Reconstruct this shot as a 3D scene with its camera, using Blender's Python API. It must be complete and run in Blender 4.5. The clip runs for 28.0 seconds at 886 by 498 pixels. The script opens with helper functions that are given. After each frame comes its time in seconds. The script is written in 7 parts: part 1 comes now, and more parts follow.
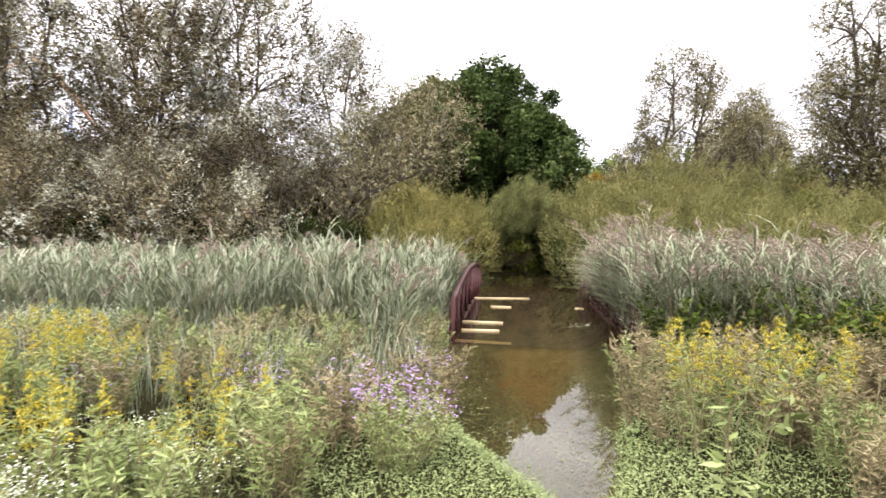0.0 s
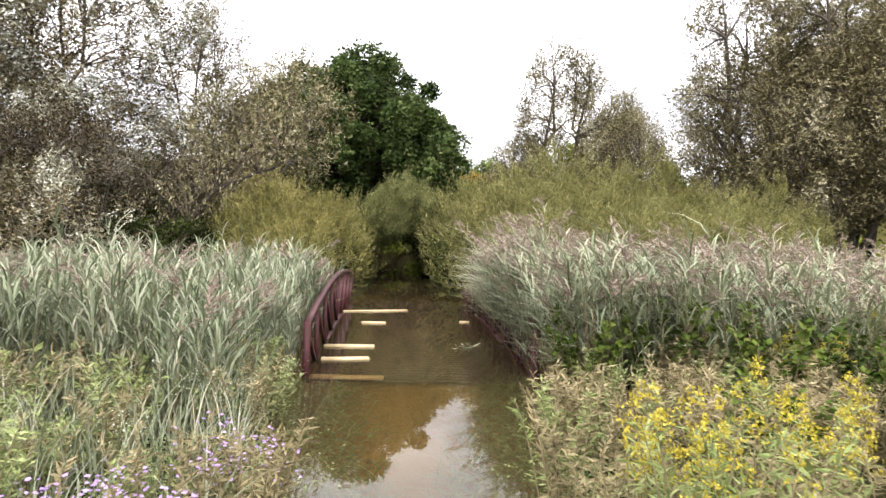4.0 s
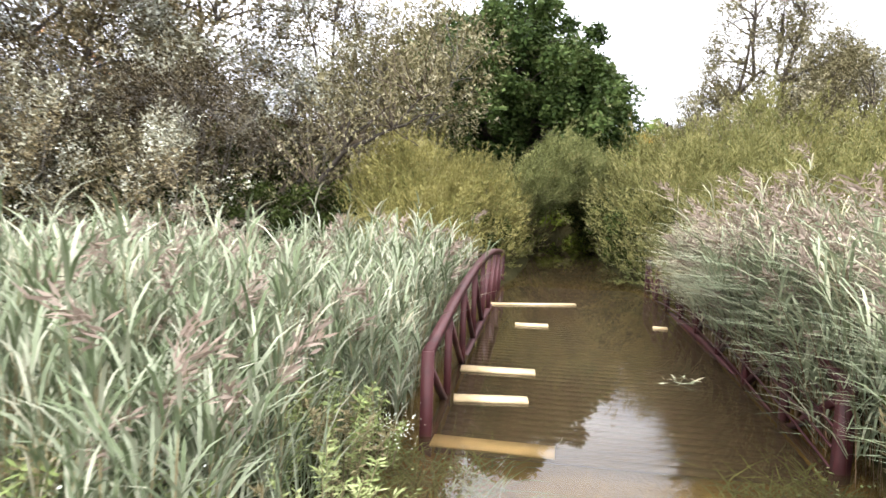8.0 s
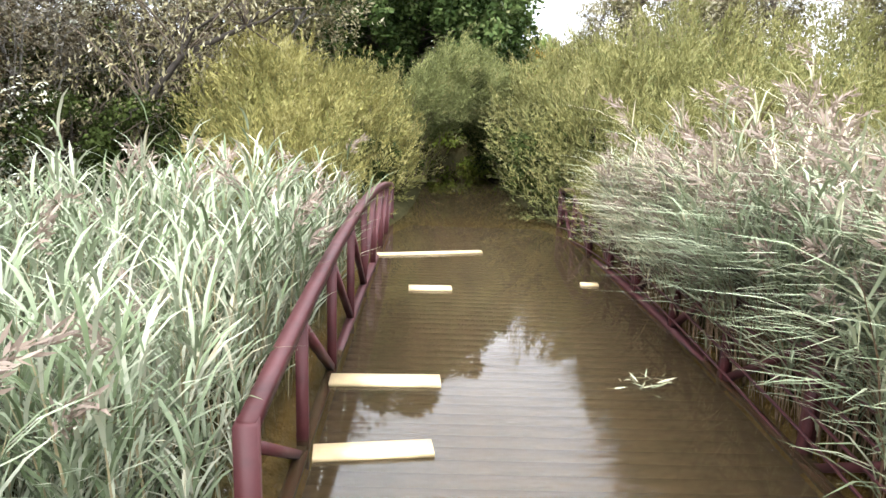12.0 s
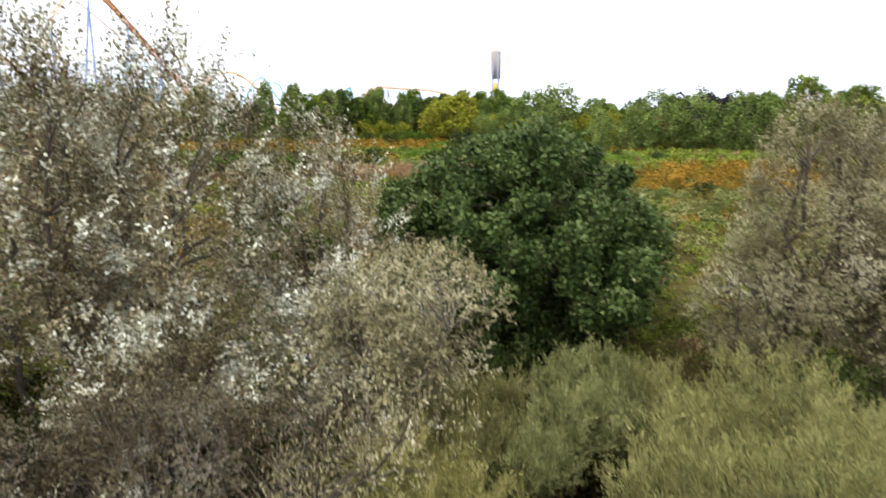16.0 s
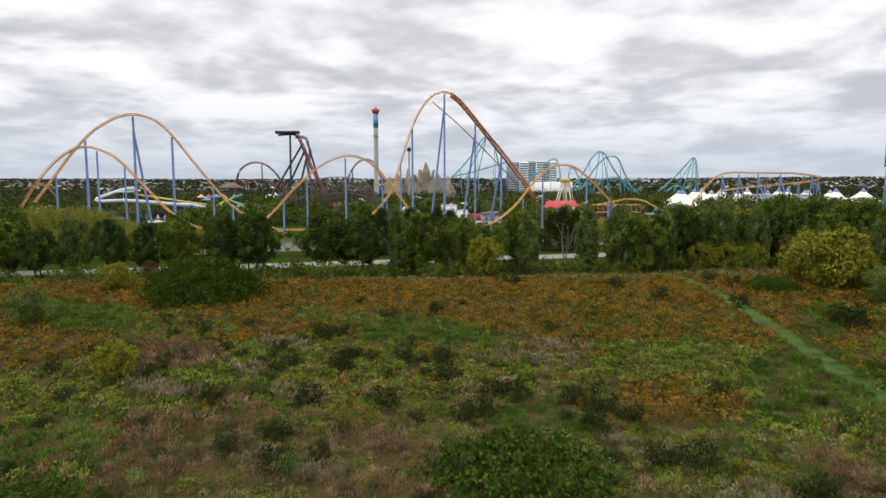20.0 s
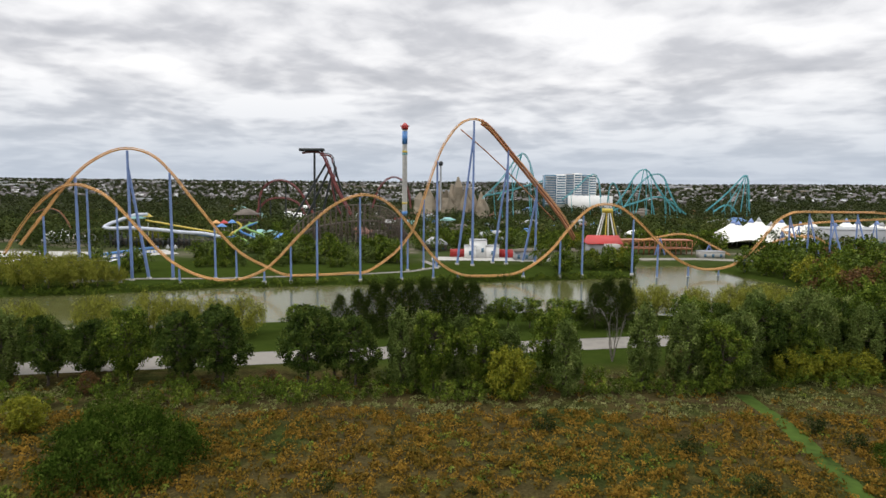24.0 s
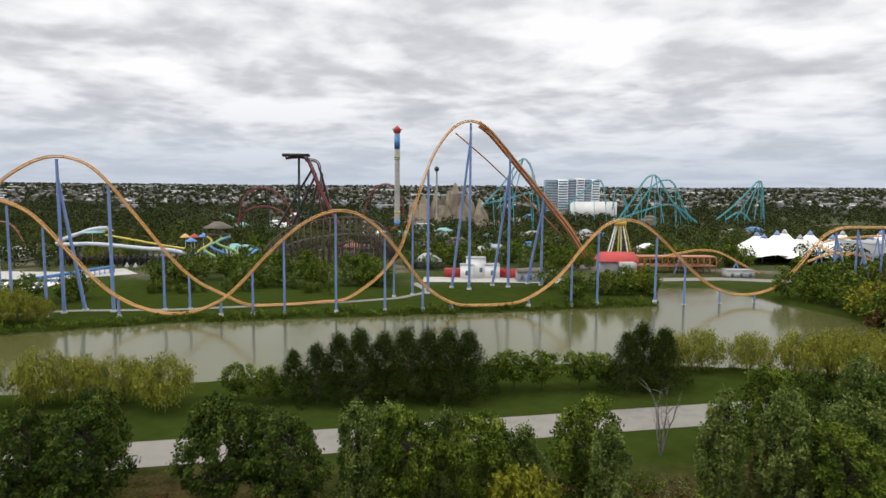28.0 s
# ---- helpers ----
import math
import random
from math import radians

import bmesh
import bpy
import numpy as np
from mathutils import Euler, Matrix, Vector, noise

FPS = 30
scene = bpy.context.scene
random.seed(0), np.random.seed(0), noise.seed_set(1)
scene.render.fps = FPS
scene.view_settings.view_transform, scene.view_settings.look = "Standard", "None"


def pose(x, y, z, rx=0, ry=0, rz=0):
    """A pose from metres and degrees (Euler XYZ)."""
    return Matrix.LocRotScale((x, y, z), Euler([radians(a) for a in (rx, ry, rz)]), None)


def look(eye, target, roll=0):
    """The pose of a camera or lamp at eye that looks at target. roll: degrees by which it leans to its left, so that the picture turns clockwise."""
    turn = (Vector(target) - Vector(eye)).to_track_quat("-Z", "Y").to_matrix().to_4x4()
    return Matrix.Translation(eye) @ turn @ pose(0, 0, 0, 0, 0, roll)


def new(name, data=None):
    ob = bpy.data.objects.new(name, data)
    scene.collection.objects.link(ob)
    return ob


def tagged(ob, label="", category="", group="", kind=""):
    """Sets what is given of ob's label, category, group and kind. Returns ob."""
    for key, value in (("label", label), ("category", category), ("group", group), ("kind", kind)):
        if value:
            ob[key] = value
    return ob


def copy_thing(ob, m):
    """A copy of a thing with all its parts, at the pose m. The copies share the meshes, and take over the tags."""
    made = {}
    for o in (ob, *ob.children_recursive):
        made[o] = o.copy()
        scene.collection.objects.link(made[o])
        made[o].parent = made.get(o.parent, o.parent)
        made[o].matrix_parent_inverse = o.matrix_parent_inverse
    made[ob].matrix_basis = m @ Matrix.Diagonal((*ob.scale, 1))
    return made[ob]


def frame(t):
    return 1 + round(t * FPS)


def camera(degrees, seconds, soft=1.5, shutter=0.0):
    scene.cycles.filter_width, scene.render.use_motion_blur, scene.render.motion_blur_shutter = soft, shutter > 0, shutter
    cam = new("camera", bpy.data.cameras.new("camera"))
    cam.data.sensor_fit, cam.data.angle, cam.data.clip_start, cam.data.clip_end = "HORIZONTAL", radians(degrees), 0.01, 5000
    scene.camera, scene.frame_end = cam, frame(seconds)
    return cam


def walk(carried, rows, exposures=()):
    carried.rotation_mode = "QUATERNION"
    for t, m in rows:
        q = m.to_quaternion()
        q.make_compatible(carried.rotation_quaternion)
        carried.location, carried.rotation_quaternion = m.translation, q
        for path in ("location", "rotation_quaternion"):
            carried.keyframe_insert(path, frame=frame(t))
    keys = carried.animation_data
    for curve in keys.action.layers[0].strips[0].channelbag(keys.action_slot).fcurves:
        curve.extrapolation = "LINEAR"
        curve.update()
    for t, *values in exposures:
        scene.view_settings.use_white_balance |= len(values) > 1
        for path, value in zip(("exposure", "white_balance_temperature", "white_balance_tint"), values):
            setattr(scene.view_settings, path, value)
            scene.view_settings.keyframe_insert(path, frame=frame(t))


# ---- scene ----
cam = camera(69.7, 28.0, shutter=0.4)
PATH = [
    (0, (0.0, 0.0, 2.15), (-0.001, 1.998, 2.067), 1.8),
    (0.5, (0.052, 0.26, 2.156), (0.193, 2.253, 2.078), 2.0),
    (1, (0.091, 0.546, 2.15), (0.413, 2.519, 2.078), 2.1),
    (1.5, (0.091, 0.858, 2.158), (0.443, 2.826, 2.088), 2.1),
    (2, (0.143, 1.157, 2.165), (0.496, 3.124, 2.094), 2.1),
    (2.5, (0.208, 1.456, 2.158), (0.623, 3.411, 2.091), 2.1),
    (4.5, (0.455, 2.978, 2.142), (0.807, 4.946, 2.074), 1.9),
    (5, (0.52, 3.42, 2.139), (0.782, 5.402, 2.068), 1.8),
    (5.5, (0.546, 3.901, 2.139), (0.469, 5.898, 2.057), 1.5),
    (6, (0.61, 4.344, 2.11), (0.333, 6.323, 2.024), 1.3),
    (6.5, (0.61, 4.851, 2.11), (0.337, 6.831, 2.024), 1.4),
    (7, (0.636, 5.307, 2.109), (0.395, 7.29, 2.019), 1.5),
    (7.5, (0.585, 5.839, 2.124), (0.368, 7.823, 1.983), 1.7),
    (8, (0.558, 6.386, 2.099), (0.465, 8.376, 1.917), 1.8),
    (8.5, (0.532, 6.893, 2.1), (0.489, 8.88, 1.871), 1.8),
    (9, (0.519, 7.362, 2.1), (0.554, 9.342, 1.824), 1.8),
    (9.5, (0.506, 7.778, 2.098), (0.653, 9.747, 1.778), 1.9),
    (10, (0.532, 8.116, 2.093), (0.769, 10.068, 1.728), 2.0),
    (10.5, (0.571, 8.428, 2.101), (0.813, 10.37, 1.689), 2.0),
    (11, (0.649, 8.779, 2.095), (0.895, 10.719, 1.673), 1.9),
    (11.5, (0.688, 9.026, 2.101), (0.938, 10.965, 1.68), 2.0),
    (13.5, (0.73, 9.036, 2.231), (0.992, 10.973, 1.809), 2.1),
    (14, (0.747, 9.049, 3.206), (1.007, 10.988, 2.791), 1.8),
    (14.5, (0.857, 9.078, 5.065), (1.1, 11.022, 4.662), 1.0),
    (15, (1.022, 9.065, 7.065), (1.205, 11.017, 6.671), -0.1),
    (15.5, (1.227, 9.297, 9.109), (1.195, 11.26, 8.724), -0.2),
    (16, (1.394, 10.047, 11.272), (1.187, 11.999, 10.887), -0.0),
    (16.5, (1.353, 11.553, 13.354), (0.99, 13.482, 12.971), 0.4),
    (17, (1.232, 13.776, 15.366), (0.769, 15.684, 14.982), 0.3),
    (17.5, (1.096, 16.603, 17.524), (0.496, 18.472, 17.138), 0.0),
    (18, (0.391, 19.435, 19.431), (-0.352, 21.261, 19.092), 0.1),
    (18.5, (-0.241, 22.738, 21.488), (-1.121, 24.512, 21.209), 0.1),
    (19, (-1.337, 26.453, 23.605), (-2.318, 28.182, 23.383), 0.0),
    (19.5, (-2.611, 30.254, 25.581), (-3.69, 31.926, 25.376), -0.0),
    (20, (-3.821, 34.299, 27.72), (-4.979, 35.917, 27.513), -0.1),
    (20.5, (-5.369, 38.137, 29.911), (-6.54, 39.745, 29.703), -0.0),
    (21, (-7.237, 41.929, 32.09), (-8.423, 43.526, 31.882), 0.1),
    (21.5, (-9.273, 45.84, 34.138), (-10.479, 47.422, 33.93), 0.1),
    (23.5, (-18.959, 61.323, 42.905), (-20.204, 62.874, 42.699), 0.5),
    (24, (-21.282, 64.957, 44.641), (-22.528, 66.508, 44.436), 0.5),
    (24.5, (-23.858, 68.547, 45.945), (-25.102, 70.1, 45.74), 0.5),
    (25, (-26.34, 72.23, 46.877), (-27.585, 73.782, 46.673), 0.4),
    (25.5, (-28.863, 75.768, 47.136), (-30.108, 77.32, 46.933), 0.4),
    (26, (-31.609, 79.747, 47.006), (-32.854, 81.299, 46.804), 0.4),
    (26.5, (-34.458, 84.012, 46.871), (-35.704, 85.563, 46.669), 0.4),
    (27, (-37.755, 88.568, 47.216), (-39.0, 90.12, 47.014), 0.4),
    (27.5, (-41.231, 93.385, 47.751), (-42.475, 94.938, 47.552), 0.4),
    (28, (-44.584, 98.064, 48.139), (-45.828, 99.619, 47.944), 0.4),
]
EXPOSURES = [(0, 1.45, 6500, 16), (5.0, 1.52, 6450, 14), (8.0, 1.85, 6250, 13), (11.0, 2.22, 6200, 12), (13.5, 2.12, 5800, 9), (14.5, 2.05, 5800, 9), (15.0, 2.28, 5950, 10), (15.5, 1.8, 6050, 10), (16.0, 1.22, 6350, 11), (17.0, 0.9, 6350, 11), (18.0, 0.55, 6450, 11), (19.0, 0.3, 6500, 11.5), (20.0, 0.05, 6500, 11), (28.0, -0.03, 6500, 11)]
walk(cam, [(t, look(eye, target, roll)) for t, eye, target, roll in PATH], EXPOSURES)

# ---- exposure, world, sun ----


def ramp(nt, fac, stops, ease=False):
    r = nt.nodes.new("ShaderNodeValToRGB")
    e = r.color_ramp.elements
    while len(e) < len(stops):
        e.new(0.5)
    for k, (p, c) in enumerate(stops):
        e[k].position, e[k].color = p, (*c, 1)
    if ease:
        r.color_ramp.interpolation = "EASE"
    nt.links.new(fac, r.inputs[0])
    return r.outputs[0]


def mixed(nt, fac, a, b, mode="MIX"):
    m = nt.nodes.new("ShaderNodeMix")
    m.data_type, m.blend_type = "RGBA", mode
    for sock, value in ((m.inputs[0], fac), (m.inputs[6], a), (m.inputs[7], b)):
        if isinstance(value, bpy.types.NodeSocket):
            nt.links.new(value, sock)
        elif isinstance(value, (int, float)):
            sock.default_value = value
        else:
            sock.default_value = (*value, 1)
    return m.outputs[2]


def math_node(nt, op, a, b=0.0, c=0.0):
    m = nt.nodes.new("ShaderNodeMath")
    m.operation = op
    for sock, value in zip(m.inputs, (a, b, c)):
        if isinstance(value, bpy.types.NodeSocket):
            nt.links.new(value, sock)
        else:
            sock.default_value = value
    return m.outputs[0]


def noise_tex(nt, vec, scale, detail=3.0, rough=0.55, distort=0.0):
    n = nt.nodes.new("ShaderNodeTexNoise")
    n.inputs["Scale"].default_value, n.inputs["Detail"].default_value = scale, detail
    n.inputs["Roughness"].default_value, n.inputs["Distortion"].default_value = rough, distort
    if vec is not None:
        nt.links.new(vec, n.inputs["Vector"])
    return n.outputs["Fac"]


world = bpy.data.worlds.new("sky")
scene.world = world
world.use_nodes = True
wt = world.node_tree
wt.nodes.clear()
SUN_EL, SUN_AZ = radians(48), radians(215)
sky = wt.nodes.new("ShaderNodeTexSky")
sky.sky_type, sky.sun_disc, sky.sun_elevation, sky.sun_rotation = "NISHITA", False, SUN_EL, SUN_AZ
wc = wt.nodes.new("ShaderNodeTexCoord")
sep = wt.nodes.new("ShaderNodeSeparateXYZ")
wt.links.new(wc.outputs["Generated"], sep.inputs[0])
high = math_node(wt, "ADD", math_node(wt, "MAXIMUM", sep.outputs[2], 0.0), 0.15)
com = wt.nodes.new("ShaderNodeCombineXYZ")
wt.links.new(math_node(wt, "DIVIDE", sep.outputs[0], high), com.inputs[0])
wt.links.new(math_node(wt, "DIVIDE", sep.outputs[1], high), com.inputs[1])
big = noise_tex(wt, com.outputs[0], 1.45, 3.0, 0.5, 0.4)
fine = noise_tex(wt, com.outputs[0], 5.5, 4.0, 0.55, 0.3)
cloud = math_node(wt, "ADD", math_node(wt, "MULTIPLY", big, 0.78), math_node(wt, "MULTIPLY", fine, 0.22))
deck = ramp(wt, cloud, [(0.36, (0.56, 0.575, 0.61)), (0.44, (0.68, 0.69, 0.72)), (0.51, (0.90, 0.905, 0.92)), (0.58, (1.06, 1.06, 1.06))])
hazed = mixed(wt, ramp(wt, sep.outputs[2], [(0.0, (0.85,) * 3), (0.035, (0.7,) * 3), (0.085, (0.3,) * 3), (0.15, (0,) * 3)]), deck, (0.52, 0.60, 0.71))
# an overcast sky is brightest overhead
upper = mixed(wt, ramp(wt, sep.outputs[2], [(0.26, (0,) * 3), (0.8, (1,) * 3)]), hazed, (1.85, 1.85, 1.85))
dim = wt.nodes.new("ShaderNodeVectorMath")
dim.operation = "SCALE"
wt.links.new(sky.outputs[0], dim.inputs[0])
dim.inputs["Scale"].default_value = 0.08
total = mixed(wt, 0.94, dim.outputs[0], upper)
bg = wt.nodes.new("ShaderNodeBackground")
wt.links.new(total, bg.inputs[0])
bg.inputs[1].default_value = 1.0
wo = wt.nodes.new("ShaderNodeOutputWorld")
wt.links.new(bg.outputs[0], wo.inputs[0])

sun = new("sun", bpy.data.lights.new("sun", "SUN"))
sun.data.energy, sun.data.angle, sun.data.color = 0.9, radians(12), (1.0, 0.96, 0.9)
sun.matrix_world = look((0, 0, 100), (-100 * math.sin(SUN_AZ) * math.cos(SUN_EL), -100 * math.cos(SUN_AZ) * math.cos(SUN_EL), 100 - 100 * math.sin(SUN_EL)))


# ---- materials ----
def material(name):
    m = bpy.data.materials.new(name)
    m.use_nodes = True
    nt = m.node_tree
    return m, nt, nt.nodes["Principled BSDF"]


def leaf_material(name, stops, rough=0.55, through_light=0.3, patch=0.0, patch_scale=0.4, gloss=0.04):
    """Foliage: each leaf takes its colour from the stops at random, with slow drifts over the plant; light passes through."""
    m, nt, p = material(name)
    geo = nt.nodes.new("ShaderNodeNewGeometry")
    n = noise_tex(nt, geo.outputs["Position"], patch_scale, 2.0)
    pick = math_node(nt, "ADD", math_node(nt, "MULTIPLY", geo.outputs["Random Per Island"], 1.0 - patch), math_node(nt, "MULTIPLY", math_node(nt, "MULTIPLY_ADD", n, 2.2, -0.6), patch))
    col = ramp(nt, pick, stops)
    nt.links.new(col, p.inputs["Base Color"])
    p.inputs["Roughness"].default_value = rough
    p.inputs["Specular IOR Level"].default_value = gloss
    tr = nt.nodes.new("ShaderNodeBsdfTranslucent")
    nt.links.new(col, tr.inputs[0])
    mix = nt.nodes.new("ShaderNodeMixShader")
    mix.inputs[0].default_value = through_light * 0.4
    nt.links.new(p.outputs[0], mix.inputs[1])
    nt.links.new(tr.outputs[0], mix.inputs[2])
    nt.links.new(mix.outputs[0], nt.nodes["Material Output"].inputs[0])
    return m


def plain_material(name, color, rough=0.6, metal=0.0, vary=0.12, scale=3.0, bump=0.0, spec=0.4, dirt=None):
    """Painted, built or worn surface: two scales of variation and fine relief."""
    m, nt, p = material(name)
    tc = nt.nodes.new("ShaderNodeTexCoord")
    a = noise_tex(nt, tc.outputs["Object"], scale, 5.0)
    b = noise_tex(nt, tc.outputs["Object"], scale * 0.13, 3.0)
    k = math_node(nt, "ADD", math_node(nt, "MULTIPLY", a, 0.5), math_node(nt, "MULTIPLY", b, 0.5))
    dark = dirt or tuple(c * (1 - 2 * vary) for c in color)
    light = tuple(min(1, c * (1 + vary)) for c in color)
    col = ramp(nt, k, [(0.32, dark), (0.5, color), (0.7, light)])
    nt.links.new(col, p.inputs["Base Color"])
    p.inputs["Roughness"].default_value, p.inputs["Metallic"].default_value = rough, metal
    p.inputs["Specular IOR Level"].default_value = spec
    if bump:
        bn = nt.nodes.new("ShaderNodeBump")
        bn.inputs["Strength"].default_value, bn.inputs["Distance"].default_value = bump, 0.02
        nt.links.new(a, bn.inputs["Height"])
        nt.links.new(bn.outputs[0], p.inputs["Normal"])
    return m


LEAF_OAK = leaf_material("oak_leaf", [(0.1, (0.0165, 0.028, 0.009)), (0.45, (0.0465, 0.0734, 0.0197)), (0.75, (0.0913, 0.1223, 0.0374)), (1.0, (0.2156, 0.2096, 0.1067))], 0.42, 0.4, 0.55, 0.9)
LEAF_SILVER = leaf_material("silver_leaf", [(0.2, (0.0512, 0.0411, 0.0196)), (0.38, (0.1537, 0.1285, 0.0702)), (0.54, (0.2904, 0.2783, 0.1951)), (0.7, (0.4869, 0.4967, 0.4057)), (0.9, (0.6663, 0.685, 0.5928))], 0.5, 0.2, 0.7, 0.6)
LEAF_BROWN = leaf_material("browned_leaf", [(0.15, (0.0164, 0.0118, 0.0054)), (0.38, (0.0445, 0.0333, 0.0169)), (0.55, (0.0725, 0.0576, 0.0327)), (0.74, (0.1219, 0.1058, 0.0708)), (0.92, (0.2242, 0.2022, 0.1634))], 0.6, 0.2, 0.65, 0.6)
LEAF_OLIVE = leaf_material("olive_leaf", [(0.1, (0.0674, 0.0585, 0.0253)), (0.4, (0.1555, 0.1362, 0.0683)), (0.65, (0.2592, 0.232, 0.1317)), (0.9, (0.4147, 0.3833, 0.2731))], 0.55, 0.25, 0.65, 0.5)
LEAF_WILLOW = leaf_material("willow_shrub_leaf", [(0.1, (0.0455, 0.052, 0.0173)), (0.36, (0.0954, 0.1059, 0.0362)), (0.6, (0.1726, 0.1796, 0.0691)), (0.9, (0.2725, 0.26, 0.108))], 0.5, 0.2, 0.75, 1.3)
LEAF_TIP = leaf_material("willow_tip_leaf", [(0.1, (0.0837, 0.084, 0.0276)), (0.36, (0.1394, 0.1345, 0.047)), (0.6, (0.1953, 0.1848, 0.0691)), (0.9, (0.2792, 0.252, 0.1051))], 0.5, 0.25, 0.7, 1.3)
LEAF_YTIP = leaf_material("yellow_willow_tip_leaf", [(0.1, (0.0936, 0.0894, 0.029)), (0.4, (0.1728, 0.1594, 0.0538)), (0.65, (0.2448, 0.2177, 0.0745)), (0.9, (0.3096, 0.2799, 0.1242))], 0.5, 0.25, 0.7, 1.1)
LEAF_UNDER = leaf_material("brown_inner_leaf", [(0.1, (0.0747, 0.0553, 0.0269)), (0.4, (0.1794, 0.142, 0.0747)), (0.65, (0.299, 0.2467, 0.142)), (0.95, (0.5083, 0.4634, 0.3289))], 0.55, 0.25, 0.6, 0.8)
LEAF_YWILLOW = leaf_material("yellowing_willow_leaf", [(0.1, (0.063, 0.0706, 0.0225)), (0.36, (0.135, 0.1361, 0.045)), (0.6, (0.225, 0.2167, 0.0653)), (0.9, (0.324, 0.2923, 0.0956))], 0.5, 0.2, 0.7, 0.9)
# own dark green of meadow bushes; among the willows it stands for shade
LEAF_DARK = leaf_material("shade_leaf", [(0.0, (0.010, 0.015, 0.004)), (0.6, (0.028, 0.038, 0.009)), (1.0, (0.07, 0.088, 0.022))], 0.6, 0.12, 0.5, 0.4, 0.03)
LEAF_GREEN = leaf_material("green_leaf", [(0.12, (0.017, 0.0284, 0.0037)), (0.4, (0.051, 0.0812, 0.0097)), (0.65, (0.1064, 0.1487, 0.0183)), (0.92, (0.2483, 0.2703, 0.0413))], 0.6, 0.14, 0.65, 0.4, 0.03)
LEAF_GREEN2 = leaf_material("grey_green_leaf", [(0.12, (0.027, 0.0406, 0.0095)), (0.4, (0.0704, 0.1028, 0.0217)), (0.7, (0.142, 0.1826, 0.046)), (0.95, (0.2705, 0.2975, 0.1015))], 0.6, 0.14, 0.65, 0.35, 0.03)
LEAF_BELT = leaf_material("dark_belt_leaf", [(0.12, (0.011, 0.02, 0.004)), (0.4, (0.032, 0.055, 0.01)), (0.65, (0.068, 0.1, 0.017)), (0.92, (0.15, 0.175, 0.038))], 0.6, 0.14, 0.65, 0.4, 0.03)
LEAF_FAR = leaf_material("far_leaf", [(0.0, (0.0157, 0.0234, 0.0071)), (0.5, (0.0329, 0.0439, 0.0122)), (1.0, (0.0587, 0.0638, 0.0203))], 0.6, 0.15, 0.5, 0.01)
LEAF_PARK = leaf_material("park_wood_leaf", [(0.05, (0.013, 0.021, 0.006)), (0.35, (0.03, 0.044, 0.011)), (0.6, (0.055, 0.072, 0.018)), (0.8, (0.095, 0.1, 0.028)), (0.95, (0.15, 0.115, 0.04))], 0.7, 0.12, 0.6, 0.05, 0.02)
LEAF_YELLOW = leaf_material("yellow_leaf", [(0.0, (0.0684, 0.0811, 0.0099)), (0.5, (0.1625, 0.1717, 0.0158)), (1.0, (0.2907, 0.2767, 0.0297))], 0.5, 0.3, 0.3, 0.3)
LEAF_WEEP = leaf_material("weeping_leaf", [(0.0, (0.0808, 0.095, 0.0133)), (0.5, (0.1901, 0.1996, 0.0266)), (1.0, (0.3231, 0.3136, 0.057))], 0.5, 0.25, 0.5, 0.3)
LEAF_PINE = leaf_material("pine_needle", [(0.0, (0.012, 0.0203, 0.0037)), (0.6, (0.0285, 0.042, 0.0083)), (1.0, (0.0562, 0.0713, 0.0165))], 0.7, 0.1, 0.5, 0.4, 0.0)
LEAF_RUST = leaf_material("rust_leaf", [(0.0, (0.05, 0.03, 0.012)), (0.5, (0.12, 0.065, 0.025)), (1.0, (0.2, 0.12, 0.05))], 0.55, 0.25, 0.3, 0.3)
LEAF_PURPLE = leaf_material("dark_purple_leaf", [(0.0, (0.01, 0.008, 0.012)), (1.0, (0.035, 0.024, 0.032))], 0.5, 0.15, 0.3, 0.3)
LEAF_SUMAC = leaf_material("sumac_leaf", [(0.1, (0.0107, 0.023, 0.003)), (0.5, (0.0353, 0.0615, 0.0077)), (0.9, (0.0922, 0.1268, 0.0216))], 0.7, 0.15, 0.5, 0.5, 0.0)
REED = leaf_material("reed_leaf", [(0.05, (0.066, 0.0857, 0.038)), (0.3, (0.1483, 0.1813, 0.101)), (0.6, (0.2693, 0.2968, 0.202)), (0.8, (0.3792, 0.3792, 0.2852)), (1.0, (0.4617, 0.3956, 0.2616))], 0.5, 0.3, 0.3, 0.8, 0.06)
REED_DRY = leaf_material("dry_reed_leaf", [(0.08, (0.11, 0.0825, 0.044)), (0.28, (0.231, 0.209, 0.1265)), (0.45, (0.264, 0.3025, 0.187)), (0.62, (0.363, 0.374, 0.2475)), (0.8, (0.462, 0.407, 0.275)), (1.0, (0.594, 0.506, 0.363))], 0.5, 0.3, 0.35, 0.8, 0.15)
REED_LUSH = leaf_material("windblown_reed_leaf", [(0.06, (0.0846, 0.0846, 0.0447)), (0.3, (0.179, 0.2089, 0.1193)), (0.55, (0.2885, 0.3282, 0.2137)), (0.78, (0.3978, 0.4078, 0.2785)), (1.0, (0.4973, 0.4277, 0.2785))], 0.5, 0.3, 0.35, 0.8, 0.15)
PLUME = leaf_material("reed_plume", [(0.0, (0.1496, 0.1122, 0.0823)), (0.5, (0.2693, 0.2094, 0.1683)), (1.0, (0.389, 0.3291, 0.2768))], 0.8, 0.3, 0.3, 0.8)
GRASS = leaf_material("grass_blade", [(0.0, (0.0959, 0.1213, 0.0436)), (0.6, (0.211, 0.2611, 0.1064)), (1.0, (0.3645, 0.3917, 0.1935))], 0.5, 0.3, 0.4, 0.8)
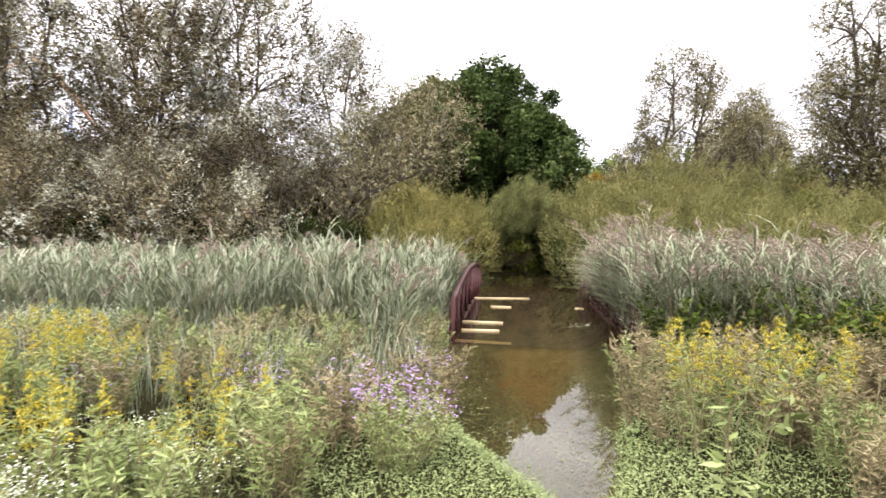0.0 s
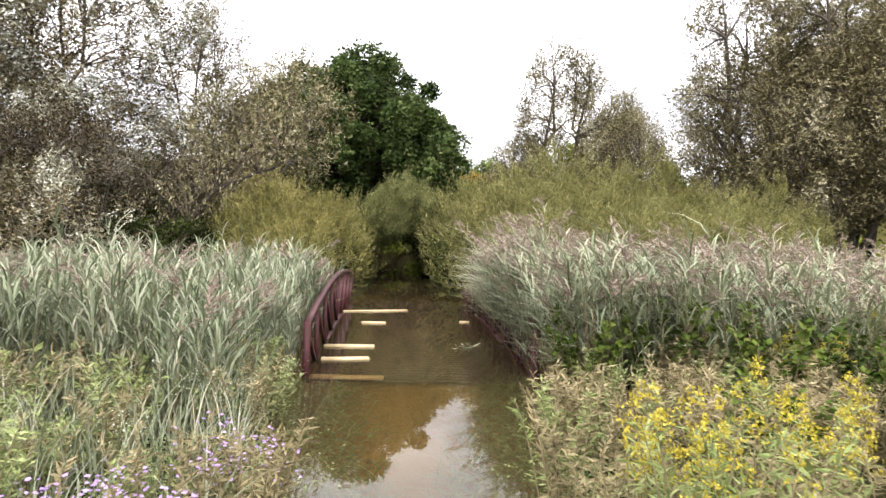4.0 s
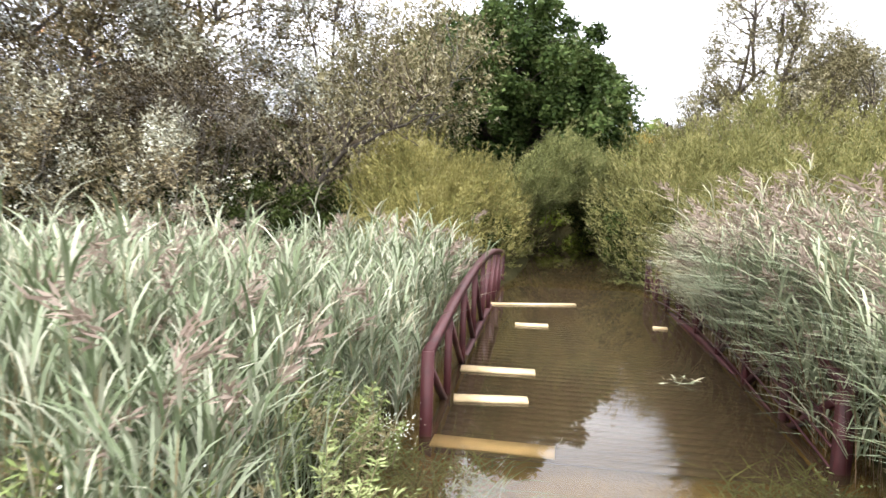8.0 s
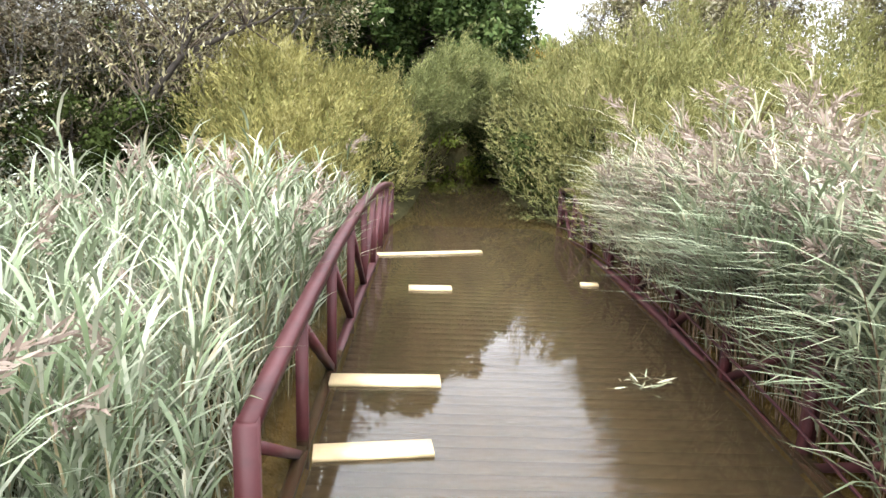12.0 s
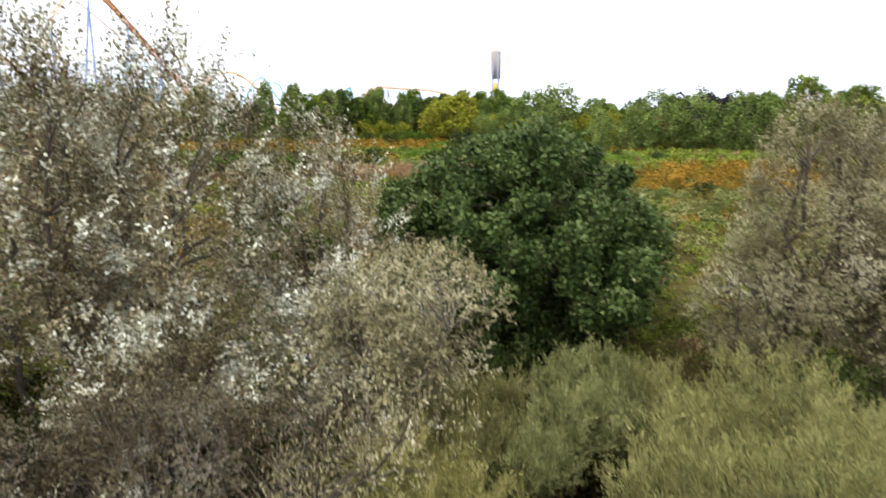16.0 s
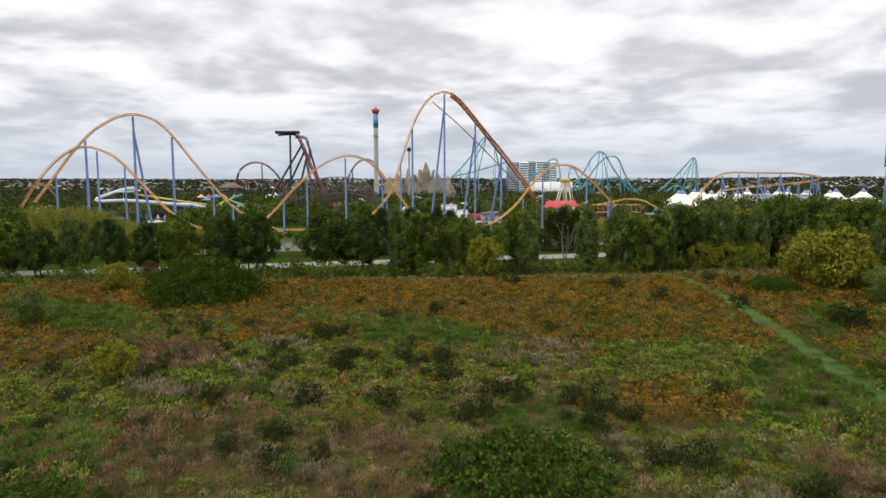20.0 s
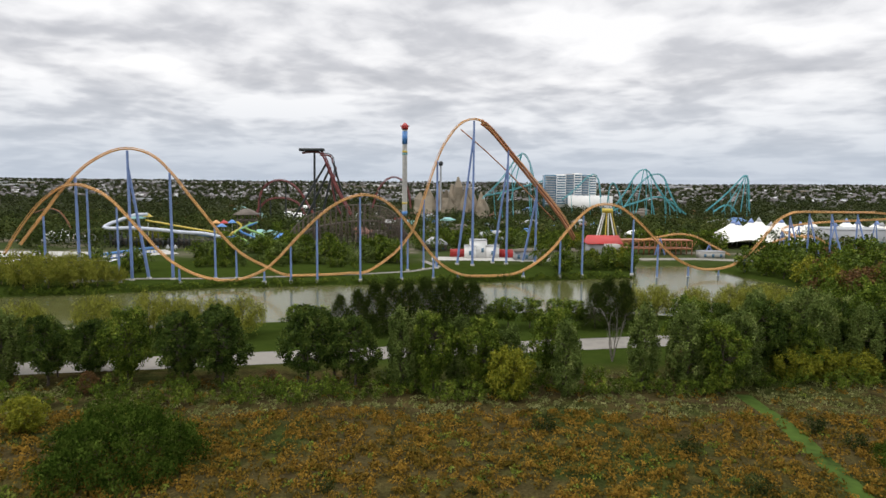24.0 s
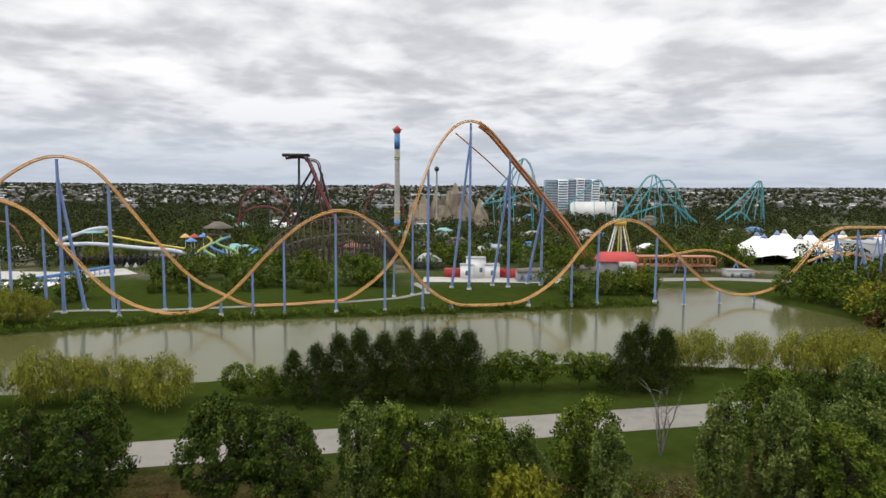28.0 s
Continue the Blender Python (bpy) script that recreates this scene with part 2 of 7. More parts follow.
HERB = leaf_material("herb_leaf", [(0.0, (0.0773, 0.1095, 0.0319)), (0.5, (0.2062, 0.2511, 0.0893)), (1.0, (0.438, 0.4639, 0.2296))], 0.5, 0.3, 0.5, 1.2)
HERB_DRY = leaf_material("dry_herb_leaf", [(0.0, (0.0805, 0.0671, 0.0336)), (0.5, (0.2013, 0.1678, 0.0872)), (1.0, (0.4294, 0.3623, 0.2147))], 0.6, 0.3, 0.5, 1.2)
FL_YELLOW = leaf_material("goldenrod_flower", [(0.0, (0.26, 0.21, 0.025)), (0.6, (0.42, 0.35, 0.045)), (1.0, (0.56, 0.48, 0.09))], 0.7, 0.3)
FL_PURPLE = leaf_material("purple_flower", [(0.0, (0.25, 0.16, 0.33)), (1.0, (0.48, 0.34, 0.58))], 0.7, 0.3)
FL_WHITE = leaf_material("white_flower", [(0.0, (0.5, 0.52, 0.4)), (1.0, (0.78, 0.8, 0.7))], 0.7, 0.3)
M_GOLD = leaf_material("meadow_ochre", [(0.1, (0.0417, 0.0399, 0.0068)), (0.35, (0.1066, 0.0719, 0.0119)), (0.6, (0.1901, 0.1117, 0.0186)), (0.9, (0.2969, 0.1716, 0.0289))], 0.8, 0.15, 0.7, 0.45, 0.0)
M_GREEN = leaf_material("meadow_green", [(0.1, (0.0382, 0.0479, 0.0087)), (0.38, (0.0915, 0.1173, 0.0174)), (0.62, (0.1399, 0.1737, 0.0262)), (0.92, (0.2542, 0.2514, 0.0611))], 0.8, 0.15, 0.72, 0.4, 0.0)
M_RED = leaf_material("meadow_russet", [(0.1, (0.0672, 0.0444, 0.0228)), (0.5, (0.1882, 0.1183, 0.0605)), (0.9, (0.3494, 0.2352, 0.1344))], 0.7, 0.15, 0.75, 0.6)
M_GRASS = leaf_material("meadow_grass", [(0.1, (0.0308, 0.0555, 0.0064)), (0.4, (0.0636, 0.1119, 0.0149)), (0.65, (0.1025, 0.1599, 0.0256)), (0.92, (0.1743, 0.2132, 0.0532))], 0.8, 0.15, 0.7, 0.3, 0.0)
M_OLIVE = leaf_material("rough_grass_leaf", [(0.1, (0.0673, 0.0826, 0.0213)), (0.5, (0.1514, 0.1596, 0.0531)), (0.9, (0.2859, 0.2816, 0.1275))], 0.8, 0.15, 0.55, 0.4, 0.0)
M_TAN = leaf_material("meadow_straw", [(0.1, (0.095, 0.0752, 0.0376)), (0.5, (0.2059, 0.1703, 0.0978)), (0.9, (0.3564, 0.3089, 0.2107))], 0.7, 0.15, 0.55, 0.6)

BARK = plain_material("bark", (0.085, 0.07, 0.055), 0.85, 0, 0.3, 9.0, 0.6, 0.2)
BARK_DARK = plain_material("dark_wet_bark", (0.05, 0.042, 0.034), 0.85, 0, 0.3, 9.0, 0.5, 0.1)
BARK_GREY = plain_material("grey_bark", (0.16, 0.145, 0.125), 0.85, 0, 0.3, 9.0, 0.6, 0.2)
TWIG = plain_material("twig", (0.11, 0.085, 0.06), 0.85, 0, 0.3, 5.0, 0.0, 0.2)
STEM_RED = plain_material("red_brown_stem", (0.15, 0.095, 0.055), 0.7, 0, 0.3, 6.0, 0.0, 0.3)
STEM = plain_material("dry_stem", (0.24, 0.2, 0.11), 0.7, 0, 0.25, 6.0, 0.0, 0.3)
RUST_PAINT = plain_material("weathered_dark_red_steel", (0.056, 0.015, 0.016), 0.55, 0.1, 0.3, 6.0, 0.2, 0.3, (0.03, 0.011, 0.011))
DECK = plain_material("wet_deck_wood", (0.075, 0.05, 0.035), 0.5, 0, 0.3, 5.0, 0.4, 0.4)
NEW_WOOD = plain_material("fresh_yellow_timber", (0.6, 0.46, 0.26), 0.5, 0, 0.18, 6.0, 0.3, 0.4)
ROCK = plain_material("boulder", (0.16, 0.14, 0.12), 0.9, 0, 0.25, 5.0, 0.6, 0.2)
ORANGE = plain_material("orange_track_paint", (0.62, 0.33, 0.115), 0.45, 0, 0.1, 0.6)
ORANGE_RED = plain_material("orange_red_track_paint", (0.42, 0.175, 0.085), 0.5, 0, 0.15, 0.6)
BLUE = plain_material("blue_column_paint", (0.18, 0.26, 0.5), 0.45, 0, 0.1, 0.5)
TEAL = plain_material("teal_steel_paint", (0.09, 0.36, 0.40), 0.5, 0, 0.1, 0.4)
DARK_STEEL = plain_material("dark_steel", (0.035, 0.04, 0.042), 0.5, 0.2, 0.2, 0.6)
MAROON = plain_material("maroon_track", (0.2, 0.05, 0.05), 0.5, 0, 0.2, 0.6)
TIMBER = plain_material("grey_brown_timber", (0.085, 0.066, 0.05), 0.8, 0, 0.3, 0.7)
CONCRETE = plain_material("concrete", (0.42, 0.41, 0.38), 0.85, 0, 0.15, 0.5)
ASPHALT = plain_material("pale_asphalt", (0.24, 0.225, 0.2), 0.9, 0, 0.12, 0.35, 0.2, 0.1)
WHITE = plain_material("white_paint", (0.78, 0.78, 0.76), 0.5, 0, 0.06, 0.3)
FABRIC = plain_material("white_tent_fabric", (0.82, 0.81, 0.76), 0.7, 0, 0.06, 0.2)
RED = plain_material("red_paint", (0.42, 0.04, 0.035), 0.5, 0, 0.12, 0.4)
GLASS_BLUE = plain_material("blue_glass_cladding", (0.10, 0.19, 0.27), 0.2, 0.1, 0.15, 0.2)
GREY = plain_material("grey_cladding", (0.34, 0.35, 0.36), 0.6, 0, 0.12, 0.2)
TAN_ROCK = plain_material("tan_concrete_rock", (0.25, 0.21, 0.155), 0.9, 0, 0.25, 0.15, 0.5)
ROOF_TEAL = plain_material("teal_roof", (0.22, 0.42, 0.40), 0.6, 0, 0.1, 0.5)
ROOF_BROWN = plain_material("brown_roof", (0.13, 0.11, 0.09), 0.8, 0, 0.2, 0.5)
SLIDE_YELLOW = plain_material("yellow_slide", (0.55, 0.42, 0.06), 0.35, 0, 0.08, 0.4)
SLIDE_GREEN = plain_material("green_slide", (0.25, 0.42, 0.12), 0.35, 0, 0.08, 0.4)
SLIDE_WHITE = plain_material("pale_slide_tube", (0.52, 0.55, 0.62), 0.4, 0, 0.1, 0.4)
SLIDE_BLUE = plain_material("blue_slide", (0.08, 0.22, 0.5), 0.35, 0, 0.08, 0.4)
BRICK_RED = plain_material("muted_red_roof", (0.24, 0.12, 0.09), 0.8, 0, 0.2, 0.2)


def water_material(name, color, clear, rough, ripple, scale, depth=0.03):
    m, nt, p = material(name)
    geo = nt.nodes.new("ShaderNodeNewGeometry")
    p.inputs["Base Color"].default_value = (*color, 1)
    p.inputs["Roughness"].default_value, p.inputs["IOR"].default_value = rough, 1.33
    n = noise_tex(nt, geo.outputs["Position"], scale, 3.0, 0.5, 0.6)
    n2 = noise_tex(nt, geo.outputs["Position"], scale * 0.2, 2.0)
    bn = nt.nodes.new("ShaderNodeBump")
    bn.inputs["Strength"].default_value, bn.inputs["Distance"].default_value = ripple, depth
    nt.links.new(math_node(nt, "MULTIPLY", n, n2), bn.inputs["Height"])
    if ripple:
        nt.links.new(bn.outputs[0], p.inputs["Normal"])
    if clear:
        q = nt.nodes.new("ShaderNodeBsdfPrincipled")
        q.inputs["Base Color"].default_value = (0.74, 0.62, 0.42, 1)
        q.inputs["Transmission Weight"].default_value, q.inputs["IOR"].default_value, q.inputs["Roughness"].default_value = 1.0, 1.33, rough
        if ripple:
            nt.links.new(bn.outputs[0], q.inputs["Normal"])
        mix = nt.nodes.new("ShaderNodeMixShader")
        mix.inputs[0].default_value = clear
        nt.links.new(p.outputs[0], mix.inputs[1])
        nt.links.new(q.outputs[0], mix.inputs[2])
        nt.links.new(mix.outputs[0], nt.nodes["Material Output"].inputs[0])
    return m


WATER = water_material("murky_flood_water", (0.07, 0.052, 0.026), 0.72, 0.012, 0, 1.6)
LAKE = water_material("silty_lake_water", (0.085, 0.088, 0.03), 0, 0.14, 0.2, 0.5, 0.1)


# ---- building helpers ----
def fast_mesh(name, verts, faces, mats, index=None, smooth=False):
    """A mesh from arrays: faces is one array of quads or triangles, or a list of such arrays."""
    me = bpy.data.meshes.new(name)
    sets = faces if isinstance(faces, list) else [faces]
    sets = [np.asarray(f, np.int32) for f in sets if len(f)]
    verts = np.asarray(verts, np.float32)
    loops = np.concatenate([f.ravel() for f in sets])
    sizes = np.concatenate([np.full(len(f), f.shape[1], np.int32) for f in sets])
    me.vertices.add(len(verts))
    me.vertices.foreach_set("co", verts.ravel())
    me.loops.add(len(loops))
    me.loops.foreach_set("vertex_index", loops)
    me.polygons.add(len(sizes))
    me.polygons.foreach_set("loop_start", np.concatenate([[0], np.cumsum(sizes)[:-1]]).astype(np.int32))
    for m in mats if isinstance(mats, (list, tuple)) else [mats]:
        me.materials.append(m)
    if index is not None:
        me.polygons.foreach_set("material_index", np.asarray(index, np.int32))
    if smooth:
        me.polygons.foreach_set("use_smooth", np.ones(len(sizes), bool))
    me.update(calc_edges=True)
    return me


class Build:
    """Gathers arrays of vertices with quads and triangles for one mesh."""

    def __init__(self):
        self.v, self.q, self.t, self.n = [], [], [], 0

    def add(self, verts, quads=None, tris=None):
        verts = np.asarray(verts, float).reshape(-1, 3)
        if quads is not None and len(quads):
            self.q.append(np.asarray(quads) + self.n)
        if tris is not None and len(tris):
            self.t.append(np.asarray(tris) + self.n)
        self.v.append(verts)
        self.n += len(verts)
        return self

    def tube(self, pts, radii, sides=6, caps=False):
        pts = np.asarray(pts, float)
        radii = np.broadcast_to(radii, len(pts))
        d = np.gradient(pts, axis=0)
        d /= np.linalg.norm(d, axis=1, keepdims=True) + 1e-9
        ref = np.where(np.abs(d[:, 2:]) > 0.9, [[1.0, 0, 0]], [[0, 0, 1.0]])
        a = np.cross(d, ref)
        a /= np.linalg.norm(a, axis=1, keepdims=True) + 1e-9
        b = np.cross(d, a)
        k = np.arange(sides) * 2 * np.pi / sides + np.pi / sides
        ring = pts[:, None] + radii[:, None, None] * (np.cos(k)[None, :, None] * a[:, None] + np.sin(k)[None, :, None] * b[:, None])
        i, j = np.meshgrid(np.arange(len(pts) - 1), np.arange(sides), indexing="ij")
        j2 = (j + 1) % sides
        q = np.stack([i * sides + j, i * sides + j2, (i + 1) * sides + j2, (i + 1) * sides + j], -1).reshape(-1, 4)
        t = []
        if caps:
            m = (len(pts) - 1) * sides
            t = [(0, s + 1, s) for s in range(1, sides - 1)] + [(m, m + s, m + s + 1) for s in range(1, sides - 1)]
        return self.add(ring, q, t)

    def box(self, c, size, rz=0.0, taper=1.0):
        sx, sy, sz = np.asarray(size) / 2
        v = np.array([(-sx, -sy, -sz), (sx, -sy, -sz), (sx, sy, -sz), (-sx, sy, -sz), (-sx * taper, -sy * taper, sz), (sx * taper, -sy * taper, sz), (sx * taper, sy * taper, sz), (-sx * taper, sy * taper, sz)])
        k, s = math.cos(rz), math.sin(rz)
        v = v @ np.array([[k, s, 0], [-s, k, 0], [0, 0, 1]]) + c
        return self.add(v, [(0, 3, 2, 1), (4, 5, 6, 7), (0, 1, 5, 4), (1, 2, 6, 5), (2, 3, 7, 6), (3, 0, 4, 7)])

    def beam(self, a, b, w, h=None):
        """A square bar from a to b."""
        a, b = np.asarray(a, float), np.asarray(b, float)
        return self.tube([a, b], w * 0.7071, 4, True)

    def mesh(self, name, mats, smooth=False):
        sets = [np.concatenate(s) for s in (self.q, self.t) if s]
        return fast_mesh(name, np.concatenate(self.v), sets, mats, None, smooth)


def part(name, mesh, parent, label="", loc=None):
    ob = new(name, mesh)
    ob.parent = parent
    if loc is not None:
        ob.location = loc
    if label:
        tagged(ob, label)
    return ob


def thing(name, label, category, group="", kind="", loc=(0, 0, 0), mesh=None):
    ob = new(name, mesh)
    ob.location = loc
    return tagged(ob, label, category, group, kind)


def unit(a):
    return a / (np.linalg.norm(a, axis=-1, keepdims=True) + 1e-9)


def leaves(build, rng, pos, along, length, width, normal=None, jitter=0.6, soft=0.7):
    """Rhombic leaves from pos, pointing along."""
    n = len(pos)
    d = unit(along + rng.normal(0, jitter, (n, 3)))
    nn = unit((normal if normal is not None else 0) + rng.normal(0, soft, (n, 3)))
    s = unit(np.cross(d, nn))
    L = (length * rng.uniform(0.65, 1.3, (n, 1)))
    W = (width * rng.uniform(0.7, 1.25, (n, 1))) / 2
    v = np.stack([pos, pos + d * L * 0.45 + s * W, pos + d * L, pos + d * L * 0.45 - s * W], 1).reshape(-1, 3)
    k = np.arange(n)[:, None] * 4
    build.add(v, k + [0, 1, 2, 3])


def blades(build, rng, base, lean, height, width, bend=0.5, segs=3):
    """Curved grass or reed blades: base points, a horizontal lean, a height for each."""
    n = len(base)
    height = np.broadcast_to(height, n)[:, None]
    lean = np.asarray(lean, float)
    side = unit(np.stack([-lean[:, 1], lean[:, 0], np.zeros(n)], -1) + rng.normal(0, 0.15, (n, 3)))
    rows = []
    for k in range(segs + 1):
        f = k / segs
        p = base + lean * height * (f**1.6) * bend + np.array([0, 0, 1.0]) * height * (f - 0.35 * bend * f**3)
        w = width * (1 - f) ** 0.7 * (0.55 + 0.9 * min(f * 2, 1) * (1 if k else 0.4)) if k < segs else width * 0.04
        rows += [p - side * w / 2, p + side * w / 2]
    v = np.stack(rows, 1).reshape(-1, 3)
    m = 2 * (segs + 1)
    q = np.array([[2 * k, 2 * k + 1, 2 * k + 3, 2 * k + 2] for k in range(segs)])
    build.add(v, (np.arange(n)[:, None, None] * m + q[None]).reshape(-1, 4))


def smooth01(a, b, x):
    f = np.clip((x - a) / (b - a), 0, 1)
    return f * f * (3 - 2 * f)


def wave(x, y, s, k=0.0):
    """A cheap smooth noise of two coordinates in about -1..1."""
    return (np.sin(x / s + 1.3 * np.sin(y / s * 0.7 + k) + k) + np.sin(y / s * 1.1 + 1.7 * np.sin(x / s * 0.6 + 2 * k)) + 0.6 * np.sin((x + y) / s * 1.9 + 3 * k)) / 2.6


# ---- plan: park axes run along the lake (u) and away from it (v) ----
AU, AV = np.array([0.78, 0.6258]), np.array([-0.6258, 0.78])


def park(u, v, z=0.0):
    return np.array([AU[0] * u + AV[0] * v, AU[1] * u + AV[1] * v, z])


LAKE_Z, PARK_Z = 4.0, 5.6


def channel(y):
    c = np.interp(y, [3.6, 4.6, 6.5, 9, 11.5, 19, 26, 34, 38], [1.3, 1.15, 1.05, 1.35, 1.8, 2.65, 3.45, 4.3, 4.7])
    h = np.interp(y, [3.6, 4.6, 5.2, 6.5, 9, 11.5, 19, 22, 27, 34, 36], [0.0, 0.12, 0.4, 0.85, 1.5, 1.9, 1.9, 1.35, 1.0, 0.9, 0.0])
    return c, h


def lake_edge(u):
    near = np.interp(u, [-400, -150, -60, -24, 36, 70, 111, 150, 175, 220], [226, 226, 232, 242, 257, 258, 254, 244, 262, 300])
    far = np.interp(u, [-400, -150, -101, -62, -20, 34, 80, 108, 120, 152, 160, 175, 220], [272, 278, 290, 307, 315, 326, 336, 343, 386, 388, 342, 290, 300])
    return near, far


def ground_z(x, y):
    x, y = np.asarray(x, float), np.asarray(y, float)
    u, v = AU[0] * x + AU[1] * y, AV[0] * x + AV[1] * y
    r = np.hypot(x, y)
    rise = smooth01(27, 66, y - 0.12 * np.abs(x) + 1.5 * wave(x, y, 9, 1))
    z = 0.10 + 0.05 * wave(x, y, 1.3, 0.4) + 6.5 * rise + rise * (0.35 * wave(x, y, 21, 2.0) + 0.1 * wave(x, y, 6, 0.7))
    z = z - smooth01(160, 196, v) * (z - 5.4)
    c, h = channel(y)
    depth = smooth01(0.25, -0.55, np.abs(x - c) - h) * ((y > 3.6) & (y < 36))
    z = z - depth * (z + 0.55) * (1 - rise)
    pond = smooth01(1.15, 0.7, np.hypot((x + 3.6) / 3.8, (y - 19.2) / 2.6))
    z = z - pond * (z + 1.2)
    near, far = lake_edge(u)
    lake = smooth01(-2.0, 5.0, v - near) * smooth01(-2.0, 5.0, far - v) * (u < 215)
    z = z - lake * (z - (LAKE_Z - 1.6))
    z = z + 42 * smooth01(900, 4300, r) + smooth01(700, 2000, r) * 4 * wave(x, y, 400, 1.1)
    return z


def graded(cuts):
    out = []
    for (a, b, s) in cuts:
        out.append(np.linspace(a, b, max(2, int(round((b - a) / s)) + 1))[:-1])
    return np.concatenate(out + [[cuts[-1][1]]])


# ---- ground ----
gx = graded([(-4800, -1400, 340), (-1400, -420, 60), (-420, -330, 15), (-330, -60, 2.6), (-60, -10, 1.0), (-10, 10, 0.22), (10, 40, 1.0), (40, 120, 4), (120, 400, 20), (400, 1400, 100), (1400, 4800, 340)])
gy = graded([(-4800, -400, 440), (-400, -30, 30), (-30, -2, 1.5), (-2, 24, 0.22), (24, 46, 0.6), (46, 110, 1.3), (110, 450, 2.8), (450, 560, 8), (560, 1400, 60), (1400, 4800, 340)])
GX, GY = np.meshgrid(gx, gy, indexing="ij")
gv = np.stack([GX, GY, ground_z(GX, GY)], -1).reshape(-1, 3)
ni, nj = len(gx), len(gy)
ii, jj = np.meshgrid(np.arange(ni - 1), np.arange(nj - 1), indexing="ij")
gq = np.stack([ii * nj + jj, (ii + 1) * nj + jj, (ii + 1) * nj + jj + 1, ii * nj + jj + 1], -1).reshape(-1, 4)


def ground_material():
    m, nt, p = material("ground_cover")
    geo = nt.nodes.new("ShaderNodeNewGeometry")
    pos = geo.outputs["Position"]
    sp = nt.nodes.new("ShaderNodeSeparateXYZ")
    nt.links.new(pos, sp.inputs[0])
    n1, n2, n3 = noise_tex(nt, pos, 0.035, 4.0, 0.6, 0.4), noise_tex(nt, pos, 0.3, 4.0), noise_tex(nt, pos, 2.5, 4.0, 0.65)
    meadow = ramp(nt, n1, [(0.36, (0.034, 0.052, 0.012)), (0.45, (0.047, 0.052, 0.016)), (0.5, (0.064, 0.054, 0.02)), (0.6, (0.072, 0.056, 0.025)), (0.68, (0.042, 0.05, 0.015))])
    spots = ramp(nt, n2, [(0.3, (0.45,) * 3), (0.5, (0.9,) * 3), (0.68, (1.3, 1.25, 1.1))])
    grain = ramp(nt, n3, [(0.28, (0.4,) * 3), (0.5, (0.9,) * 3), (0.72, (1.5,) * 3)])
    col = mixed(nt, 1.0, mixed(nt, 1.0, meadow, spots, "MULTIPLY"), grain, "MULTIPLY")
    # pond bed left of the channel is coloured dark, for deep shaded water
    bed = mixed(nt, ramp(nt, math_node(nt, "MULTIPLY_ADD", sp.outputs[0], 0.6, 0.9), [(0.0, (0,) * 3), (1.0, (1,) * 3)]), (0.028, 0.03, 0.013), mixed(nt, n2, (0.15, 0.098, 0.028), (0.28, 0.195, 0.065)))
    # willow shade beyond the bridge is put into the bed colour
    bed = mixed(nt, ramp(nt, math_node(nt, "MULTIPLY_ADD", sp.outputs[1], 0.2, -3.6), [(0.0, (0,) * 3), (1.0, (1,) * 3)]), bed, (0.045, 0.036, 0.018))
    # deep bed is coloured darker, for light lost in the water
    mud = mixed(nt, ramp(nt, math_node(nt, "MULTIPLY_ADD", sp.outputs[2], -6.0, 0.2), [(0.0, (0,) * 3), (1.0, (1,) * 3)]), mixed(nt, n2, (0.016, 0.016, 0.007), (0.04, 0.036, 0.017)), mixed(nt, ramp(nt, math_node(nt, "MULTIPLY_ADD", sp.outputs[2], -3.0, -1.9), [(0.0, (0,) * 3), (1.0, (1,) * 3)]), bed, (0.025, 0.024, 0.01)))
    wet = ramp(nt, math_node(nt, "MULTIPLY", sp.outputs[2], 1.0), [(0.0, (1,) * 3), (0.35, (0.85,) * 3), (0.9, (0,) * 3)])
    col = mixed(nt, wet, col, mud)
    v = math_node(nt, "ADD", math_node(nt, "MULTIPLY", sp.outputs[0], AV[0]), math_node(nt, "MULTIPLY", sp.outputs[1], AV[1]))
    lawn_f = ramp(nt, math_node(nt, "MULTIPLY_ADD", math_node(nt, "ADD", v, math_node(nt, "MULTIPLY", n1, 8.0)), 0.1, -19.6), [(0.0, (0,) * 3), (1.0, (1,) * 3)])
    lawn = mixed(nt, n2, (0.02, 0.034, 0.006), (0.045, 0.064, 0.012))
    col = mixed(nt, lawn_f, col, lawn)
    parkf = ramp(nt, math_node(nt, "MULTIPLY_ADD", v, 0.02, -7.4), [(0.0, (0,) * 3), (1.0, (1,) * 3)])
    pk = ramp(nt, n1, [(0.35, (0.04, 0.06, 0.018)), (0.52, (0.06, 0.07, 0.03)), (0.66, (0.16, 0.14, 0.11))])
    col = mixed(nt, parkf, col, pk)
    far_f = ramp(nt, math_node(nt, "MULTIPLY_ADD", v, 0.0025, -2.2), [(0.0, (0,) * 3), (1.0, (1,) * 3)])
    col = mixed(nt, far_f, col, mixed(nt, noise_tex(nt, pos, 0.012, 5.0, 0.7), (0.03, 0.04, 0.03), (0.11, 0.10, 0.09)))
    nt.links.new(col, p.inputs["Base Color"])
    p.inputs["Roughness"].default_value, p.inputs["Specular IOR Level"].default_value = 0.95, 0.0
    bn = nt.nodes.new("ShaderNodeBump")
    bn.inputs["Strength"].default_value, bn.inputs["Distance"].default_value = 0.7, 0.25
    nt.links.new(n3, bn.inputs["Height"])
    nt.links.new(bn.outputs[0], p.inputs["Normal"])
    return m


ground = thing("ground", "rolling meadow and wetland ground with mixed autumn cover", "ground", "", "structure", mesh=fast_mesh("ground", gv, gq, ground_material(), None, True))


